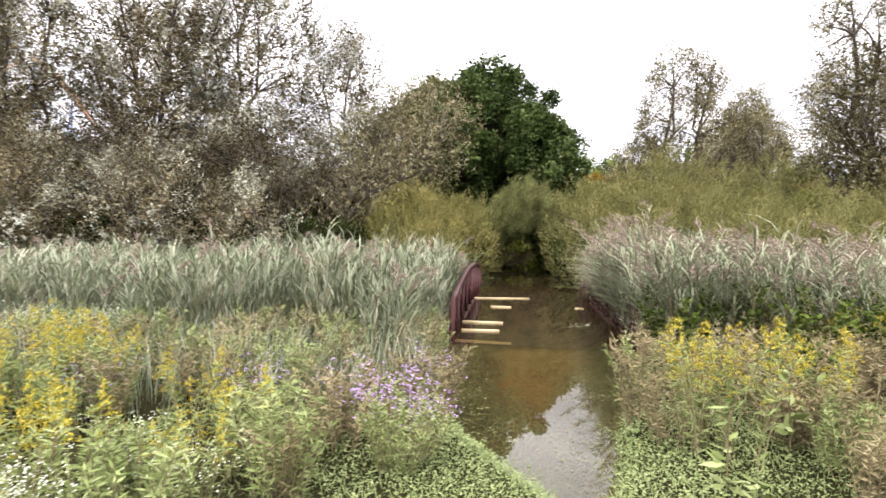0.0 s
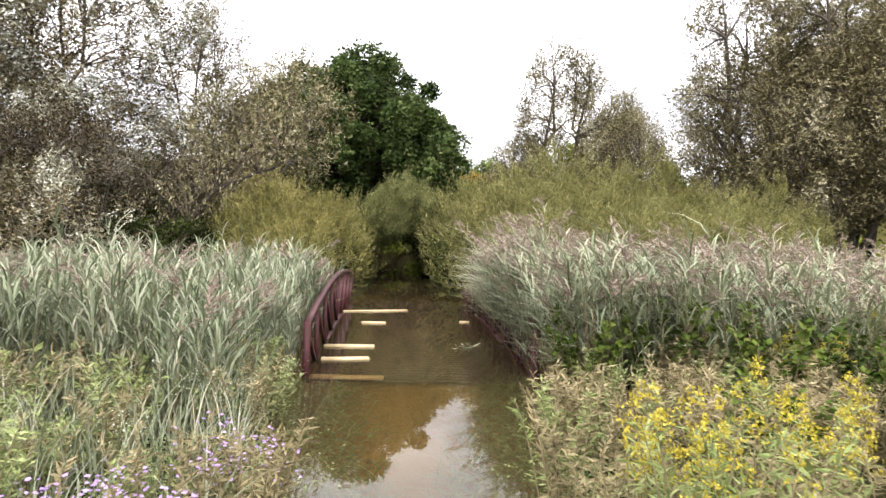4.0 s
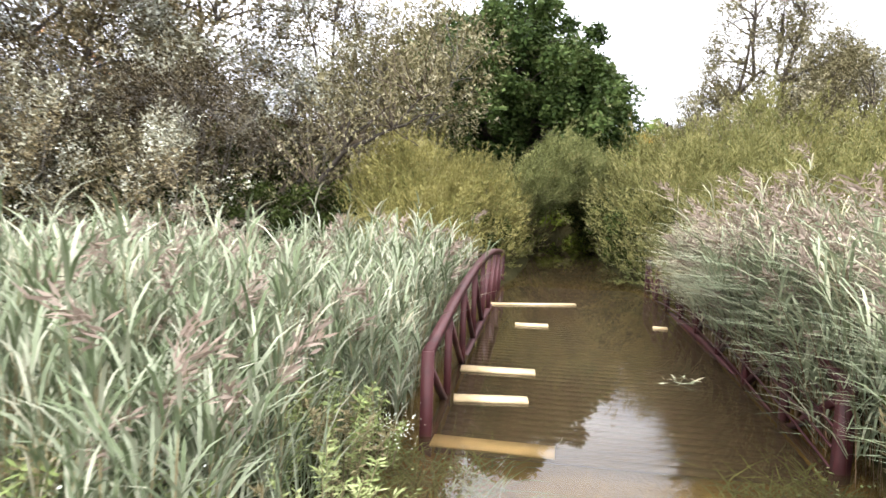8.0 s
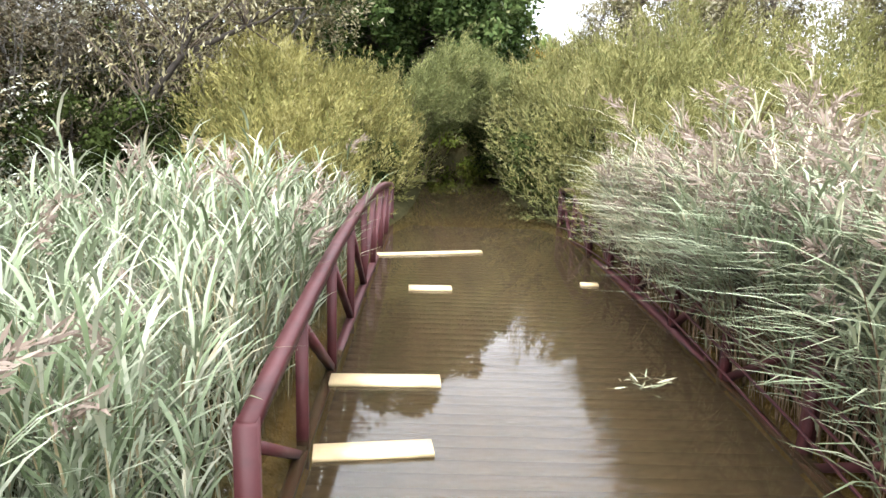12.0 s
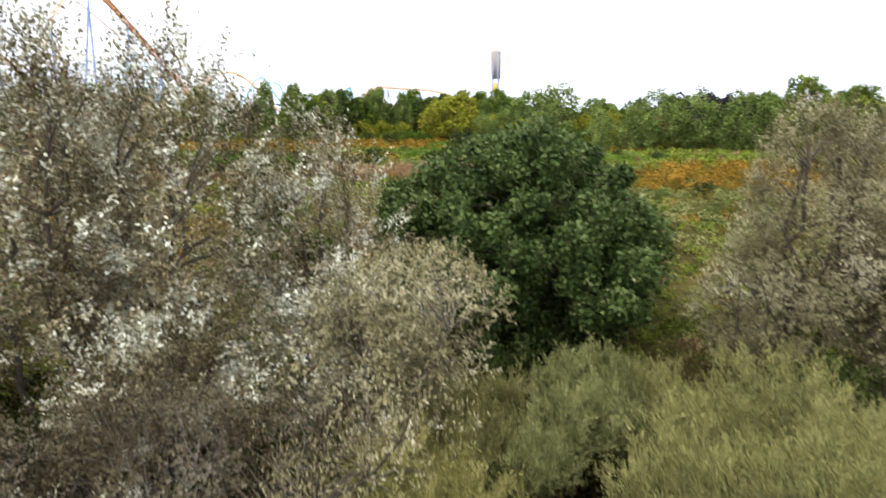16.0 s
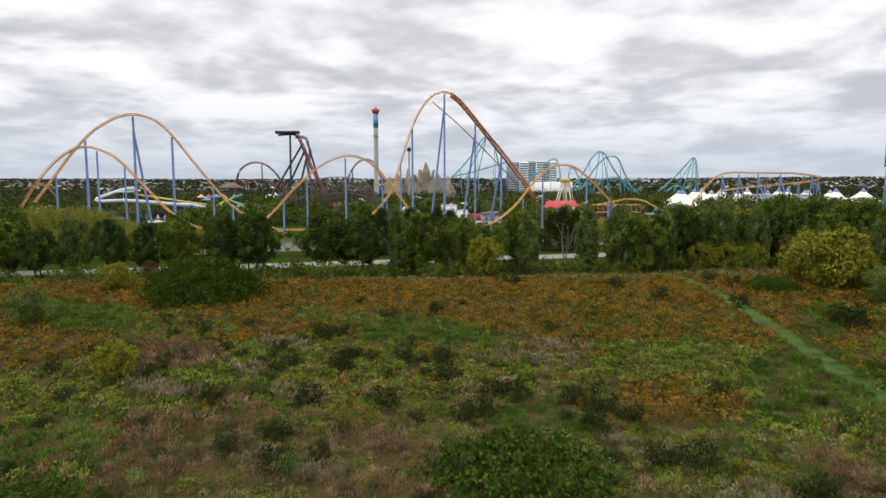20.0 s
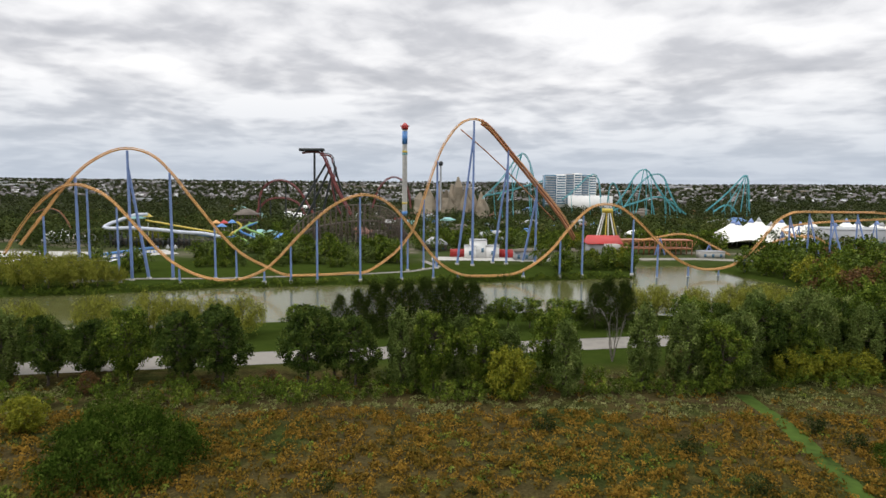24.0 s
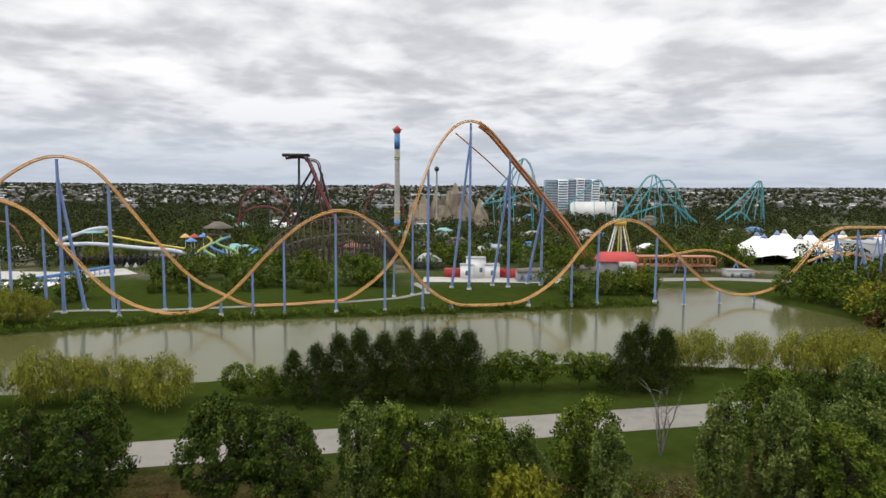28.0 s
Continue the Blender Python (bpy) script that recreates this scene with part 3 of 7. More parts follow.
def strip(pts, width, lift, n=120):
    """A ribbon of that width laid over the ground along a line of plan points."""
    pts = np.asarray(pts, float)
    s = np.r_[0, np.cumsum(np.linalg.norm(np.diff(pts, axis=0), axis=1))]
    f = np.linspace(0, s[-1], n)
    p = np.stack([np.interp(f, s, pts[:, k]) for k in (0, 1)], -1)
    for _ in range(4):
        p[1:-1] = (p[:-2] + 2 * p[1:-1] + p[2:]) / 4
    d = unit(np.gradient(p, axis=0))
    nrm = np.stack([-d[:, 1], d[:, 0]], -1)
    cols = np.linspace(-0.5, 0.5, 5)
    w = width * (1 + 0.06 * np.sin(f / 5.1) + 0.05 * np.sin(f / 1.7)) if lift < 0.04 else np.full(n, width)
    q2 = p[:, None] + nrm[:, None] * cols[None, :, None] * w[:, None, None]
    z = ground_z(q2[..., 0], q2[..., 1]) + lift
    v = np.concatenate([q2, z[..., None]], -1).reshape(-1, 3)
    i, j = np.meshgrid(np.arange(n - 1), np.arange(4), indexing="ij")
    q = np.stack([i * 5 + j, (i + 1) * 5 + j, (i + 1) * 5 + j + 1, i * 5 + j + 1], -1).reshape(-1, 4)
    return v, q


# flood water over the path, and the lake
wb = Build()
wb.add([(-14, 2, 0), (14, 2, 0), (14, 40, 0), (-14, 40, 0)], [(0, 1, 2, 3)])
thing("water", "murky brown flood water over the path and bridge", "water", "", "structure", mesh=wb.mesh("water", WATER))
lk = Build()
lk.add([park(-420, 215, LAKE_Z), park(230, 215, LAKE_Z), park(230, 395, LAKE_Z), park(-420, 395, LAKE_Z)], [(0, 1, 2, 3)])
thing("water_lake", "grey-green lake with faint ripples beside the park", "lake", "", "structure", mesh=lk.mesh("lake", LAKE))


# ---- trees ----
def clump_points(rng, centers, radii, per, shell=0.55):
    """Points in round clumps, thicker towards the outside and the top; returns points and outward ways."""
    c = np.repeat(np.asarray(centers), per, 0)
    r = np.repeat(np.asarray(radii), per)[:, None]
    d = unit(rng.normal(0, 1, c.shape) + [0, 0, 0.35])
    f = shell + (1 - shell) * rng.random((len(c), 1)) ** 0.7
    f *= 1 + 0.22 * rng.normal(0, 1, f.shape).clip(-1.5, 2)
    return c + d * r * f, d


def lobes(rng, way, n=8, deep=0.34):
    """How far the crown reaches in each way: a few boughs stand out, hollows lie between them."""
    k = unit(rng.normal(0, 1, (n, 3)) + [0, 0, 0.15])
    return 1 - deep + deep * 1.25 * np.exp(-3.5 * (1 - (unit(way) @ k.T).max(1)))


def limb(b, rng, a, z, r0, r1, sag=0.1, n=5, sides=5):
    a, z = np.asarray(a, float), np.asarray(z, float)
    f = np.linspace(0, 1, n)[:, None]
    L = np.linalg.norm(z - a)
    p = a + (z - a) * f + rng.normal(0, 0.035 * L, (n, 3)) * np.sin(f * np.pi) + np.array([0, 0, 1.0]) * sag * L * np.sin(f * np.pi)
    b.tube(p, np.linspace(r0, r1, n), sides)
    return p


def make_tree(name, seed, height, spread, base, leaf, bark, label, category="tree", leaf_l=0.16, leaf_w=0.1, clumps=34, per=160, shape="round", stems=1, clump_r=0.2, droop=0.0, lean=(0, 0), group="", twigs=0, trunk_r=None, jitter=0.7, tuft=0, tuft_len=0.5, limb_sides=4, deep=0.34, soft=0.4, plume=0.0, tip=None):
    """A tree at the origin: trunk with limbs, and a crown of separate leaves in uneven clumps. shape: round, tall, spire, mound or weep."""
    rng = np.random.default_rng(seed)
    root = thing(name, label, category, group)
    tb, cb = Build(), Build()
    ch = height - base
    mid = base + ch * 0.5
    tr = trunk_r or 0.022 * height
    n = clumps
    k = np.arange(n) + 0.5
    if shape == "mound":
        az, el = k * 2.399963, np.arcsin((k / n) ** 0.9)
        rr = 0.74 + 0.36 * rng.random(n)
        cen = np.stack([np.cos(az) * np.cos(el) * spread, np.sin(az) * np.cos(el) * spread, base + np.sin(el) * ch * 0.92], -1) * np.stack([rr, rr, rr], -1)
    else:
        u = k / n * 2 - 1
        az = k * 2.399963 + rng.normal(0, 0.25, n)
        rad = np.sqrt(1 - u**2)
        if shape == "tall":
            rad = np.clip(rad, 0, 1) ** 0.8 * (1 - 0.25 * u)
        if shape == "spire":
            rad = (1 - u) * 0.55 + 0.06
        if shape == "weep":
            rad = np.sqrt(np.clip(1 - u**2, 0, 1)) * (1 + 0.1 * -u)
        rr = 0.78 + 0.34 * rng.random(n)
        inner = rng.random(n) < 0.2
        rr[inner] *= 0.5
        cen = np.stack([np.cos(az) * rad * spread * rr, np.sin(az) * rad * spread * rr, mid + u * ch * 0.5 * (0.9 + 0.12 * rng.random(n))], -1)
    hub = np.array([0, 0, base + ch * (0.15 if shape == "mound" else 0.42)])
    if shape != "spire":
        cen = hub + (cen - hub) * lobes(rng, cen - hub, 9, deep)[:, None]
        cen[:, 2] = np.maximum(cen[:, 2], min(base, 0.6))
    cen[:, :2] += np.outer((cen[:, 2] / height) ** 1.3, lean)
    cr = clump_r * spread * rng.uniform(0.75, 1.35, n)
    starts = []
    for s in range(stems):
        a = 2 * np.pi * s / max(stems, 1) + rng.random()
        foot = np.array([math.cos(a), math.sin(a), 0]) * (0.0 if stems == 1 else 0.12 * spread)
        top = np.array([math.cos(a) * (0.05 if stems == 1 else 0.45) * spread + lean[0] * 0.8, math.sin(a) * (0.05 if stems == 1 else 0.45) * spread + lean[1] * 0.8, base + ch * rng.uniform(0.55, 0.8)])
        p = limb(tb, rng, foot - [0, 0, 0.3], top, tr / stems**0.4, tr * 0.25, 0.02, 8, 7)
        starts.append(p)
    starts = np.concatenate(starts)
    for c, r in zip(cen, cr):
        ok = starts[(starts[:, 2] < c[2]) & (starts[:, 2] > 0.12 * height)]
        if not len(ok):
            ok = starts[1:]
        a = ok[np.argmin(np.linalg.norm((ok - c) * [1, 1, 0.8], axis=1) + 0.25 * rng.random(len(ok)) * spread)]
        limb(tb, rng, a, c, tr * 0.24, tr * 0.05, 0.06, 4, limb_sides)
        for _ in range(twigs):
            limb(tb, rng, a + (c - a) * rng.uniform(0.5, 1), c + unit(rng.normal(0, 1, 3) + [0, 0, 0.5]) * r * 1.15, tr * 0.07, tr * 0.02, 0.03, 3, 3)
    per = per // tuft if tuft else per
    pos, out = clump_points(rng, cen, cr, per)
    face = out.copy()
    if plume:
        # each clump is drawn out into a pointed spray that reaches up and outwards
        own = np.repeat(cen, per, 0)
        axis = np.repeat(unit(unit(cen - hub) + [0, 0, 0.9] + rng.normal(0, 0.2, cen.shape)), per, 0)
        off = pos - own
        on = (off * axis).sum(1, keepdims=True)
        rr_ = np.repeat(cr, per)[:, None]
        thin = np.clip(1.0 - 0.5 * on / rr_, 0.15, 1.3)
        pos = own + axis * on * (1 + plume) + (off - axis * on) * thin
        out = axis + 0.3 * out
    elif shape == "tall":
        own = np.repeat(cen, per, 0)
        pos = own + (pos - own) * [0.75, 0.75, 1.7]
    if shape == "weep":
        drop = rng.random((len(pos), 1)) ** 0.8 * ch * 0.32
        pos[:, 2:] -= drop
        out = out * 0.3 + [0, 0, -1.0]
        face = face + [0, 0, 0.8]
    if shape in ("mound", "spire", "tall") and droop == 0 and not plume:
        out = out * 0.7 + [0, 0, 0.25 if shape == "mound" else 0.7]
    if tuft:
        way = unit(out + rng.normal(0, 0.35, out.shape))
        g = rng.random((len(pos) * tuft, 1))
        wr = np.repeat(way, tuft, 0)
        pos = np.repeat(pos, tuft, 0) + wr * (g - 0.3) * tuft_len * rng.uniform(0.6, 1.3, (len(pos), 1)).repeat(tuft, 0) + rng.normal(0, 0.07 * tuft_len, (len(g), 3)) * (1.3 - g)
        out, face = wr, np.repeat(face, tuft, 0) * 0.4 + [0, 0, 1.0]
    elif shape != "weep":
        out = unit(np.cross(face, rng.normal(0, 1, face.shape))) + face * 0.35
    if tuft and leaf_w > 0.03:
        out = unit(out * [0.6, 0.6, 0.2] + rng.normal(0, 0.55, out.shape) * [1, 1, 0.4])
    pos[:, 2] = np.maximum(pos[:, 2], 0.05)
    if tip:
        # the paler leaves stand on the outer half of each spray
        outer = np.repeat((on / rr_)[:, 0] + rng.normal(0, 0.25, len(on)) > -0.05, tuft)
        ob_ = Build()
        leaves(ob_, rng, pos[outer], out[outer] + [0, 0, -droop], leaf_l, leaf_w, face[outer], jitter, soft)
        part("spray", ob_.mesh("spray", tip), root, "paler leaves on the outer sprays")
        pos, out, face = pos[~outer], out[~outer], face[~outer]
    leaves(cb, rng, pos, out + [0, 0, -droop], leaf_l, leaf_w, face, jitter if tuft else jitter * 0.5, soft)
    part("trunk", tb.mesh("trunk", bark, True), root)
    part("crown", cb.mesh("crown", leaf), root)
    return root


def put(ob, x, y, rz=0.0, s=1.0, sz=None, sink=0.0, z=None):
    zz = float(ground_z(x, y)) if z is None else z
    return Matrix.Translation((x, y, zz - sink)) @ Matrix.Rotation(rz, 4, "Z") @ Matrix.Diagonal((s, s, sz or s, 1))


def plant(ob, places, rng=random):
    """Sets ob at the first place and copies of it at the rest: x, y, scale, or x, y, scale, height scale."""
    for k, (x, y, s, *h) in enumerate(places):
        m = put(ob, x, y, rng.uniform(0, 6.28), s, s * h[0] if h else None)
        if k == 0:
            first = m
        else:
            copy_thing(ob, m)
    ob.matrix_basis = first


# the round dark oak behind the willows
oak = make_tree("oak_tree", 3, 9.6, 5.4, 0.3, LEAF_OAK, BARK, "broad round dark green oak tree in full leaf", leaf_l=0.24, leaf_w=0.15, clumps=210, per=300, clump_r=0.105, jitter=0.9, deep=0.2, soft=0.75)
oak.matrix_basis = put(oak, 1.6, 38.0, 0.6, 1.1, 1.0)
copy_thing(oak, put(oak, 3.0, 39.4, 2.7, 0.92, 0.86))

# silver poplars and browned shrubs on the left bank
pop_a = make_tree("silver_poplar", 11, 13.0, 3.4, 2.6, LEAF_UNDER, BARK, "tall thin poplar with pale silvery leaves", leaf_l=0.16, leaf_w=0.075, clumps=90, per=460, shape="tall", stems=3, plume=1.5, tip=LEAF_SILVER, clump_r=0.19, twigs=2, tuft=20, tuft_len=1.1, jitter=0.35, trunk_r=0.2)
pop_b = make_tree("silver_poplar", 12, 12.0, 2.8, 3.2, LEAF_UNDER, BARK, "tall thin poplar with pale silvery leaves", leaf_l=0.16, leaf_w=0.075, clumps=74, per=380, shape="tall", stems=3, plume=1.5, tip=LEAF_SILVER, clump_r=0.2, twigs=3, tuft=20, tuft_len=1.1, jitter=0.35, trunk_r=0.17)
plant(pop_a, [(-9.2, 29.0, 0.98), (-15.5, 33.0, 0.9), (-22, 27, 1.08), (-31, 30, 1.05)])
plant(pop_b, [(-12.5, 27.5, 1.12), (-5.0, 31.2, 0.86), (-25, 34, 1.12), (-17, 25, 1.05)])
sh_a = make_tree("browned_shrub", 21, 6.2, 2.9, 0.3, LEAF_BROWN, BARK_GREY, "dense brown-leaved shrub with many bare grey stems", "shrub", leaf_l=0.12, leaf_w=0.05, clumps=75, per=210, shape="round", stems=11, clump_r=0.2, twigs=7, trunk_r=0.08, tuft=10, tuft_len=0.55, jitter=0.5)
sh_b = make_tree("browned_shrub", 22, 5.2, 2.6, 0.2, LEAF_BROWN, BARK_GREY, "dense brown-leaved shrub with many bare grey stems", "shrub", leaf_l=0.12, leaf_w=0.05, clumps=64, per=210, shape="round", stems=12, clump_r=0.22, twigs=7, trunk_r=0.07, tuft=10, tuft_len=0.55, jitter=0.5)
plant(sh_a, [(-6.4, 23.2, 0.85), (-10.5, 21.2, 0.9), (-15.5, 21.5, 0.85), (-21, 20, 0.95), (-27, 22, 1.0)])
plant(sh_b, [(-3.8, 24.6, 0.85), (-8.0, 23.5, 1.0), (-13, 23, 1.0), (-18, 17.5, 0.9), (-24, 15, 0.9)])
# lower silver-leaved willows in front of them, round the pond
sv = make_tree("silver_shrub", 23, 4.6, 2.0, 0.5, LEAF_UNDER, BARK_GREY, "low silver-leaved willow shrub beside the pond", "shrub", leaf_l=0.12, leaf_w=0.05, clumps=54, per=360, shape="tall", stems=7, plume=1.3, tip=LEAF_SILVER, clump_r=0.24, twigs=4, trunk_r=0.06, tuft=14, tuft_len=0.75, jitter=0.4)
plant(sv, [(-6.6, 20.4, 0.8), (-9.4, 19.6, 0.85), (-12.6, 19.2, 0.9), (-8.2, 26.0, 1.2), (-3.6, 28.6, 1.3)])
olive = make_tree("leaning_willow", 25, 7.2, 2.5, 2.6, LEAF_OLIVE, BARK_GREY, "olive-brown willow leaning over the channel on a slanting trunk", leaf_l=0.14, leaf_w=0.06, clumps=65, per=330, stems=2, clump_r=0.2, twigs=3, lean=(2.2, -1.0), trunk_r=0.13, tuft=10, tuft_len=0.5, jitter=0.5)
lb_ = Build()
rl = np.random.default_rng(14)
ln_ = np.array([(-2.7, -5.6, -0.32), (-2.05, -5.8, 0.72), (-0.55, -5.6, 1.85), (0.25, -5.75, 2.75), (1.5, -5.5, 3.35), (2.2, -5.3, 4.1), (3.0, -4.6, 4.5)])
lb_.tube(ln_, [0.11, 0.1, 0.085, 0.065, 0.04, 0.022, 0.008], 7)
for p_, q_ in ((ln_[2], (0.2, -5.2, 3.6)), (ln_[3], (1.6, -5.9, 3.9)), (ln_[3], (0.5, -5.4, 4.3)), (ln_[4], (2.9, -5.8, 3.7)), (ln_[1], (-1.9, -5.4, 2.6))):
    limb(lb_, rl, p_, q_, 0.042, 0.012, 0.05, 5, 5)
tb_ = Build()
for p_ in np.repeat(ln_[1:6], 8, 0):
    limb(tb_, rl, p_, p_ + unit(rl.normal(0, 1, 3) * [1, 0.6, 0.6] + [0.1, 0, 0.9]) * rl.uniform(1.0, 2.6), 0.024, 0.006, 0.05, 5, 4)
part("limb", lb_.mesh("limb", BARK_DARK, True), olive, "dark slanting limb reaching over the channel")
tagged(part("twig", tb_.mesh("twig", TWIG, True), olive), kind="stuff")
fo_ = Build()
pf = np.repeat(ln_[1:6], 200, 0) + rl.normal(0, 1, (1000, 3)) * [0.8, 0.45, 0.5] + [0.1, -0.1, 0.7]
leaves(fo_, rl, np.repeat(pf, 3, 0) + rl.normal(0, 0.06, (3000, 3)), rl.normal(0, 0.5, (3000, 3)) + [0.2, 0, 0.8], 0.12, 0.045, np.array([[0, 0, 1.0]]), 0.4, 0.5)
tagged(part("foliage", fo_.mesh("foliage", LEAF_OLIVE), olive), kind="stuff")
olive.matrix_basis = put(olive, -3.0, 27.8, 0.0, 0.95, 1.06)

# feathery yellow-green willow shrubs round the far end of the bridge
wl = dict(bark=TWIG, category="shrub", leaf_l=0.12, leaf_w=0.022, stems=6, trunk_r=0.04, jitter=0.35, tuft=14, tuft_len=0.5, soft=0.5, plume=1.3)
GREENISH, YELLOWED = "feathery yellow-green willow shrub", "feathery willow shrub turning yellow"
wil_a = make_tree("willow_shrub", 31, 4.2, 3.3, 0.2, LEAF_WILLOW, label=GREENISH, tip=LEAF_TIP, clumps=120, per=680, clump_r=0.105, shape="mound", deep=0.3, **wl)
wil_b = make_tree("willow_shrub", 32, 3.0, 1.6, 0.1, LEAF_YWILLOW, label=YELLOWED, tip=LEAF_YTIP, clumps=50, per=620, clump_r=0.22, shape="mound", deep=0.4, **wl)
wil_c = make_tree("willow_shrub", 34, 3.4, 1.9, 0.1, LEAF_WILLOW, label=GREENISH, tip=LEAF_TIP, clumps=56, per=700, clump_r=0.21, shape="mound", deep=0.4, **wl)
plant(wil_a, [(8.2, 23.4, 1.0), (12.2, 25.0, 1.0), (9.4, 28.0, 1.0), (15.2, 22.4, 0.82), (8.6, 19.6, 0.72), (12.4, 19.8, 0.72)])
plant(wil_c, [(5.9, 21.6, 1.0), (6.3, 24.6, 1.1), (6.9, 27.6, 1.1), (6.2, 30.6, 0.95), (6.4, 19.2, 0.8), (5.5, 17.5, 0.7), (7.8, 17.1, 0.8), (10.4, 17.2, 0.75), (0.6, 27.4, 0.95), (1.3, 30.0, 0.9), (-0.6, 29.4, 1.0), (17.5, 26.5, 1.1)])
arch = make_tree("willow_shrub", 33, 3.6, 1.2, 1.7, LEAF_WILLOW, label="arching willow shrub reaching over the channel", clumps=44, per=520, clump_r=0.24, shape="round", lean=(1.3, 0), **wl)
arch.matrix_basis = put(arch, 2.2, 27.4, 0.0, 0.95)
for ax, ay, az_, as_ in ((5.2, 28.2, 3.1, 0.95), (2.5, 29.8, 0.2, 1.0), (5.5, 30.4, 3.3, 1.0), (1.6, 26.2, 0.0, 0.8)):
    copy_thing(arch, put(arch, ax, ay, az_, as_))
plant(wil_b, [(-0.6, 20.6, 0.9), (-1.0, 22.6, 1.05), (-1.6, 24.8, 1.15), (0.4, 24.0, 0.95), (-2.1, 20.6, 0.55), (-1.4, 27.2, 1.1)])
# the dark leaf colour paints in the shade below the willows and shrubs
dk = make_tree("shade_bush", 35, 2.6, 1.5, 0.1, LEAF_DARK, TWIG, "leafy bush coloured dark for the shade among willows and shrubs", "shrub", leaf_l=0.13, leaf_w=0.08, clumps=36, per=110, stems=4, trunk_r=0.03)
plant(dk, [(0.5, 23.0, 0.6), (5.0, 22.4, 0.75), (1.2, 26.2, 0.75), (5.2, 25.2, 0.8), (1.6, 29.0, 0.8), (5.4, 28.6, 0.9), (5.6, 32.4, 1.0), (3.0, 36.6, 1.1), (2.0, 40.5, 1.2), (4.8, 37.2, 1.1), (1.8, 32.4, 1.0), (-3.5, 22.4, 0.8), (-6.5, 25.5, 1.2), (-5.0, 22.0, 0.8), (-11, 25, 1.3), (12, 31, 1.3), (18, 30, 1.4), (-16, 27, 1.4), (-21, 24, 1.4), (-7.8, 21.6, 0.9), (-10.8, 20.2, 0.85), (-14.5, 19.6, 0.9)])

# thin trees on the right
wisp = make_tree("thin_willow_tree", 41, 12.0, 3.2, 2.6, LEAF_OLIVE, BARK, "thin open willow tree with sparse olive leaves", leaf_l=0.15, leaf_w=0.06, clumps=90, per=420, shape="tall", stems=4, clump_r=0.19, twigs=4, lean=(-1.5, 0), tuft=12, tuft_len=0.7, jitter=0.5)
wisp2 = make_tree("thin_willow_tree", 42, 9.5, 3.2, 1.2, LEAF_OLIVE, BARK, "thin open willow tree with sparse olive leaves", leaf_l=0.15, leaf_w=0.06, clumps=90, per=430, stems=5, clump_r=0.2, twigs=4, tuft=12, tuft_len=0.7, jitter=0.5)
plant(wisp, [(13.0, 36.5, 0.92), (19.5, 29.0, 1.1), (22.0, 26.0, 1.1), (24.5, 28.0, 1.2), (28, 36, 1.1), (21, 47, 0.8)])
plant(wisp2, [(10.8, 34.6, 0.66), (15.6, 33.6, 0.82), (20.5, 25.5, 0.95), (22.5, 33.0, 1.15), (26, 30, 1.2), (25, 24, 1.1), (30, 28, 1.1), (19, 40, 0.85)])
yb = make_tree("olive_tree", 43, 7.5, 3.0, 0.8, LEAF_YWILLOW, BARK, "rounded yellow-olive tree behind the willows", leaf_l=0.16, leaf_w=0.09, clumps=40, per=130)
yb.matrix_basis = put(yb, 20.5, 45.0, 0)


# ---- bridge ----
BR_A, BR_D, BR_N, BR_L, BR_W = np.array([0.21, 11.7]), np.array([0.1095, 0.994]), np.array([0.994, -0.1095]), 9.6, 3.3


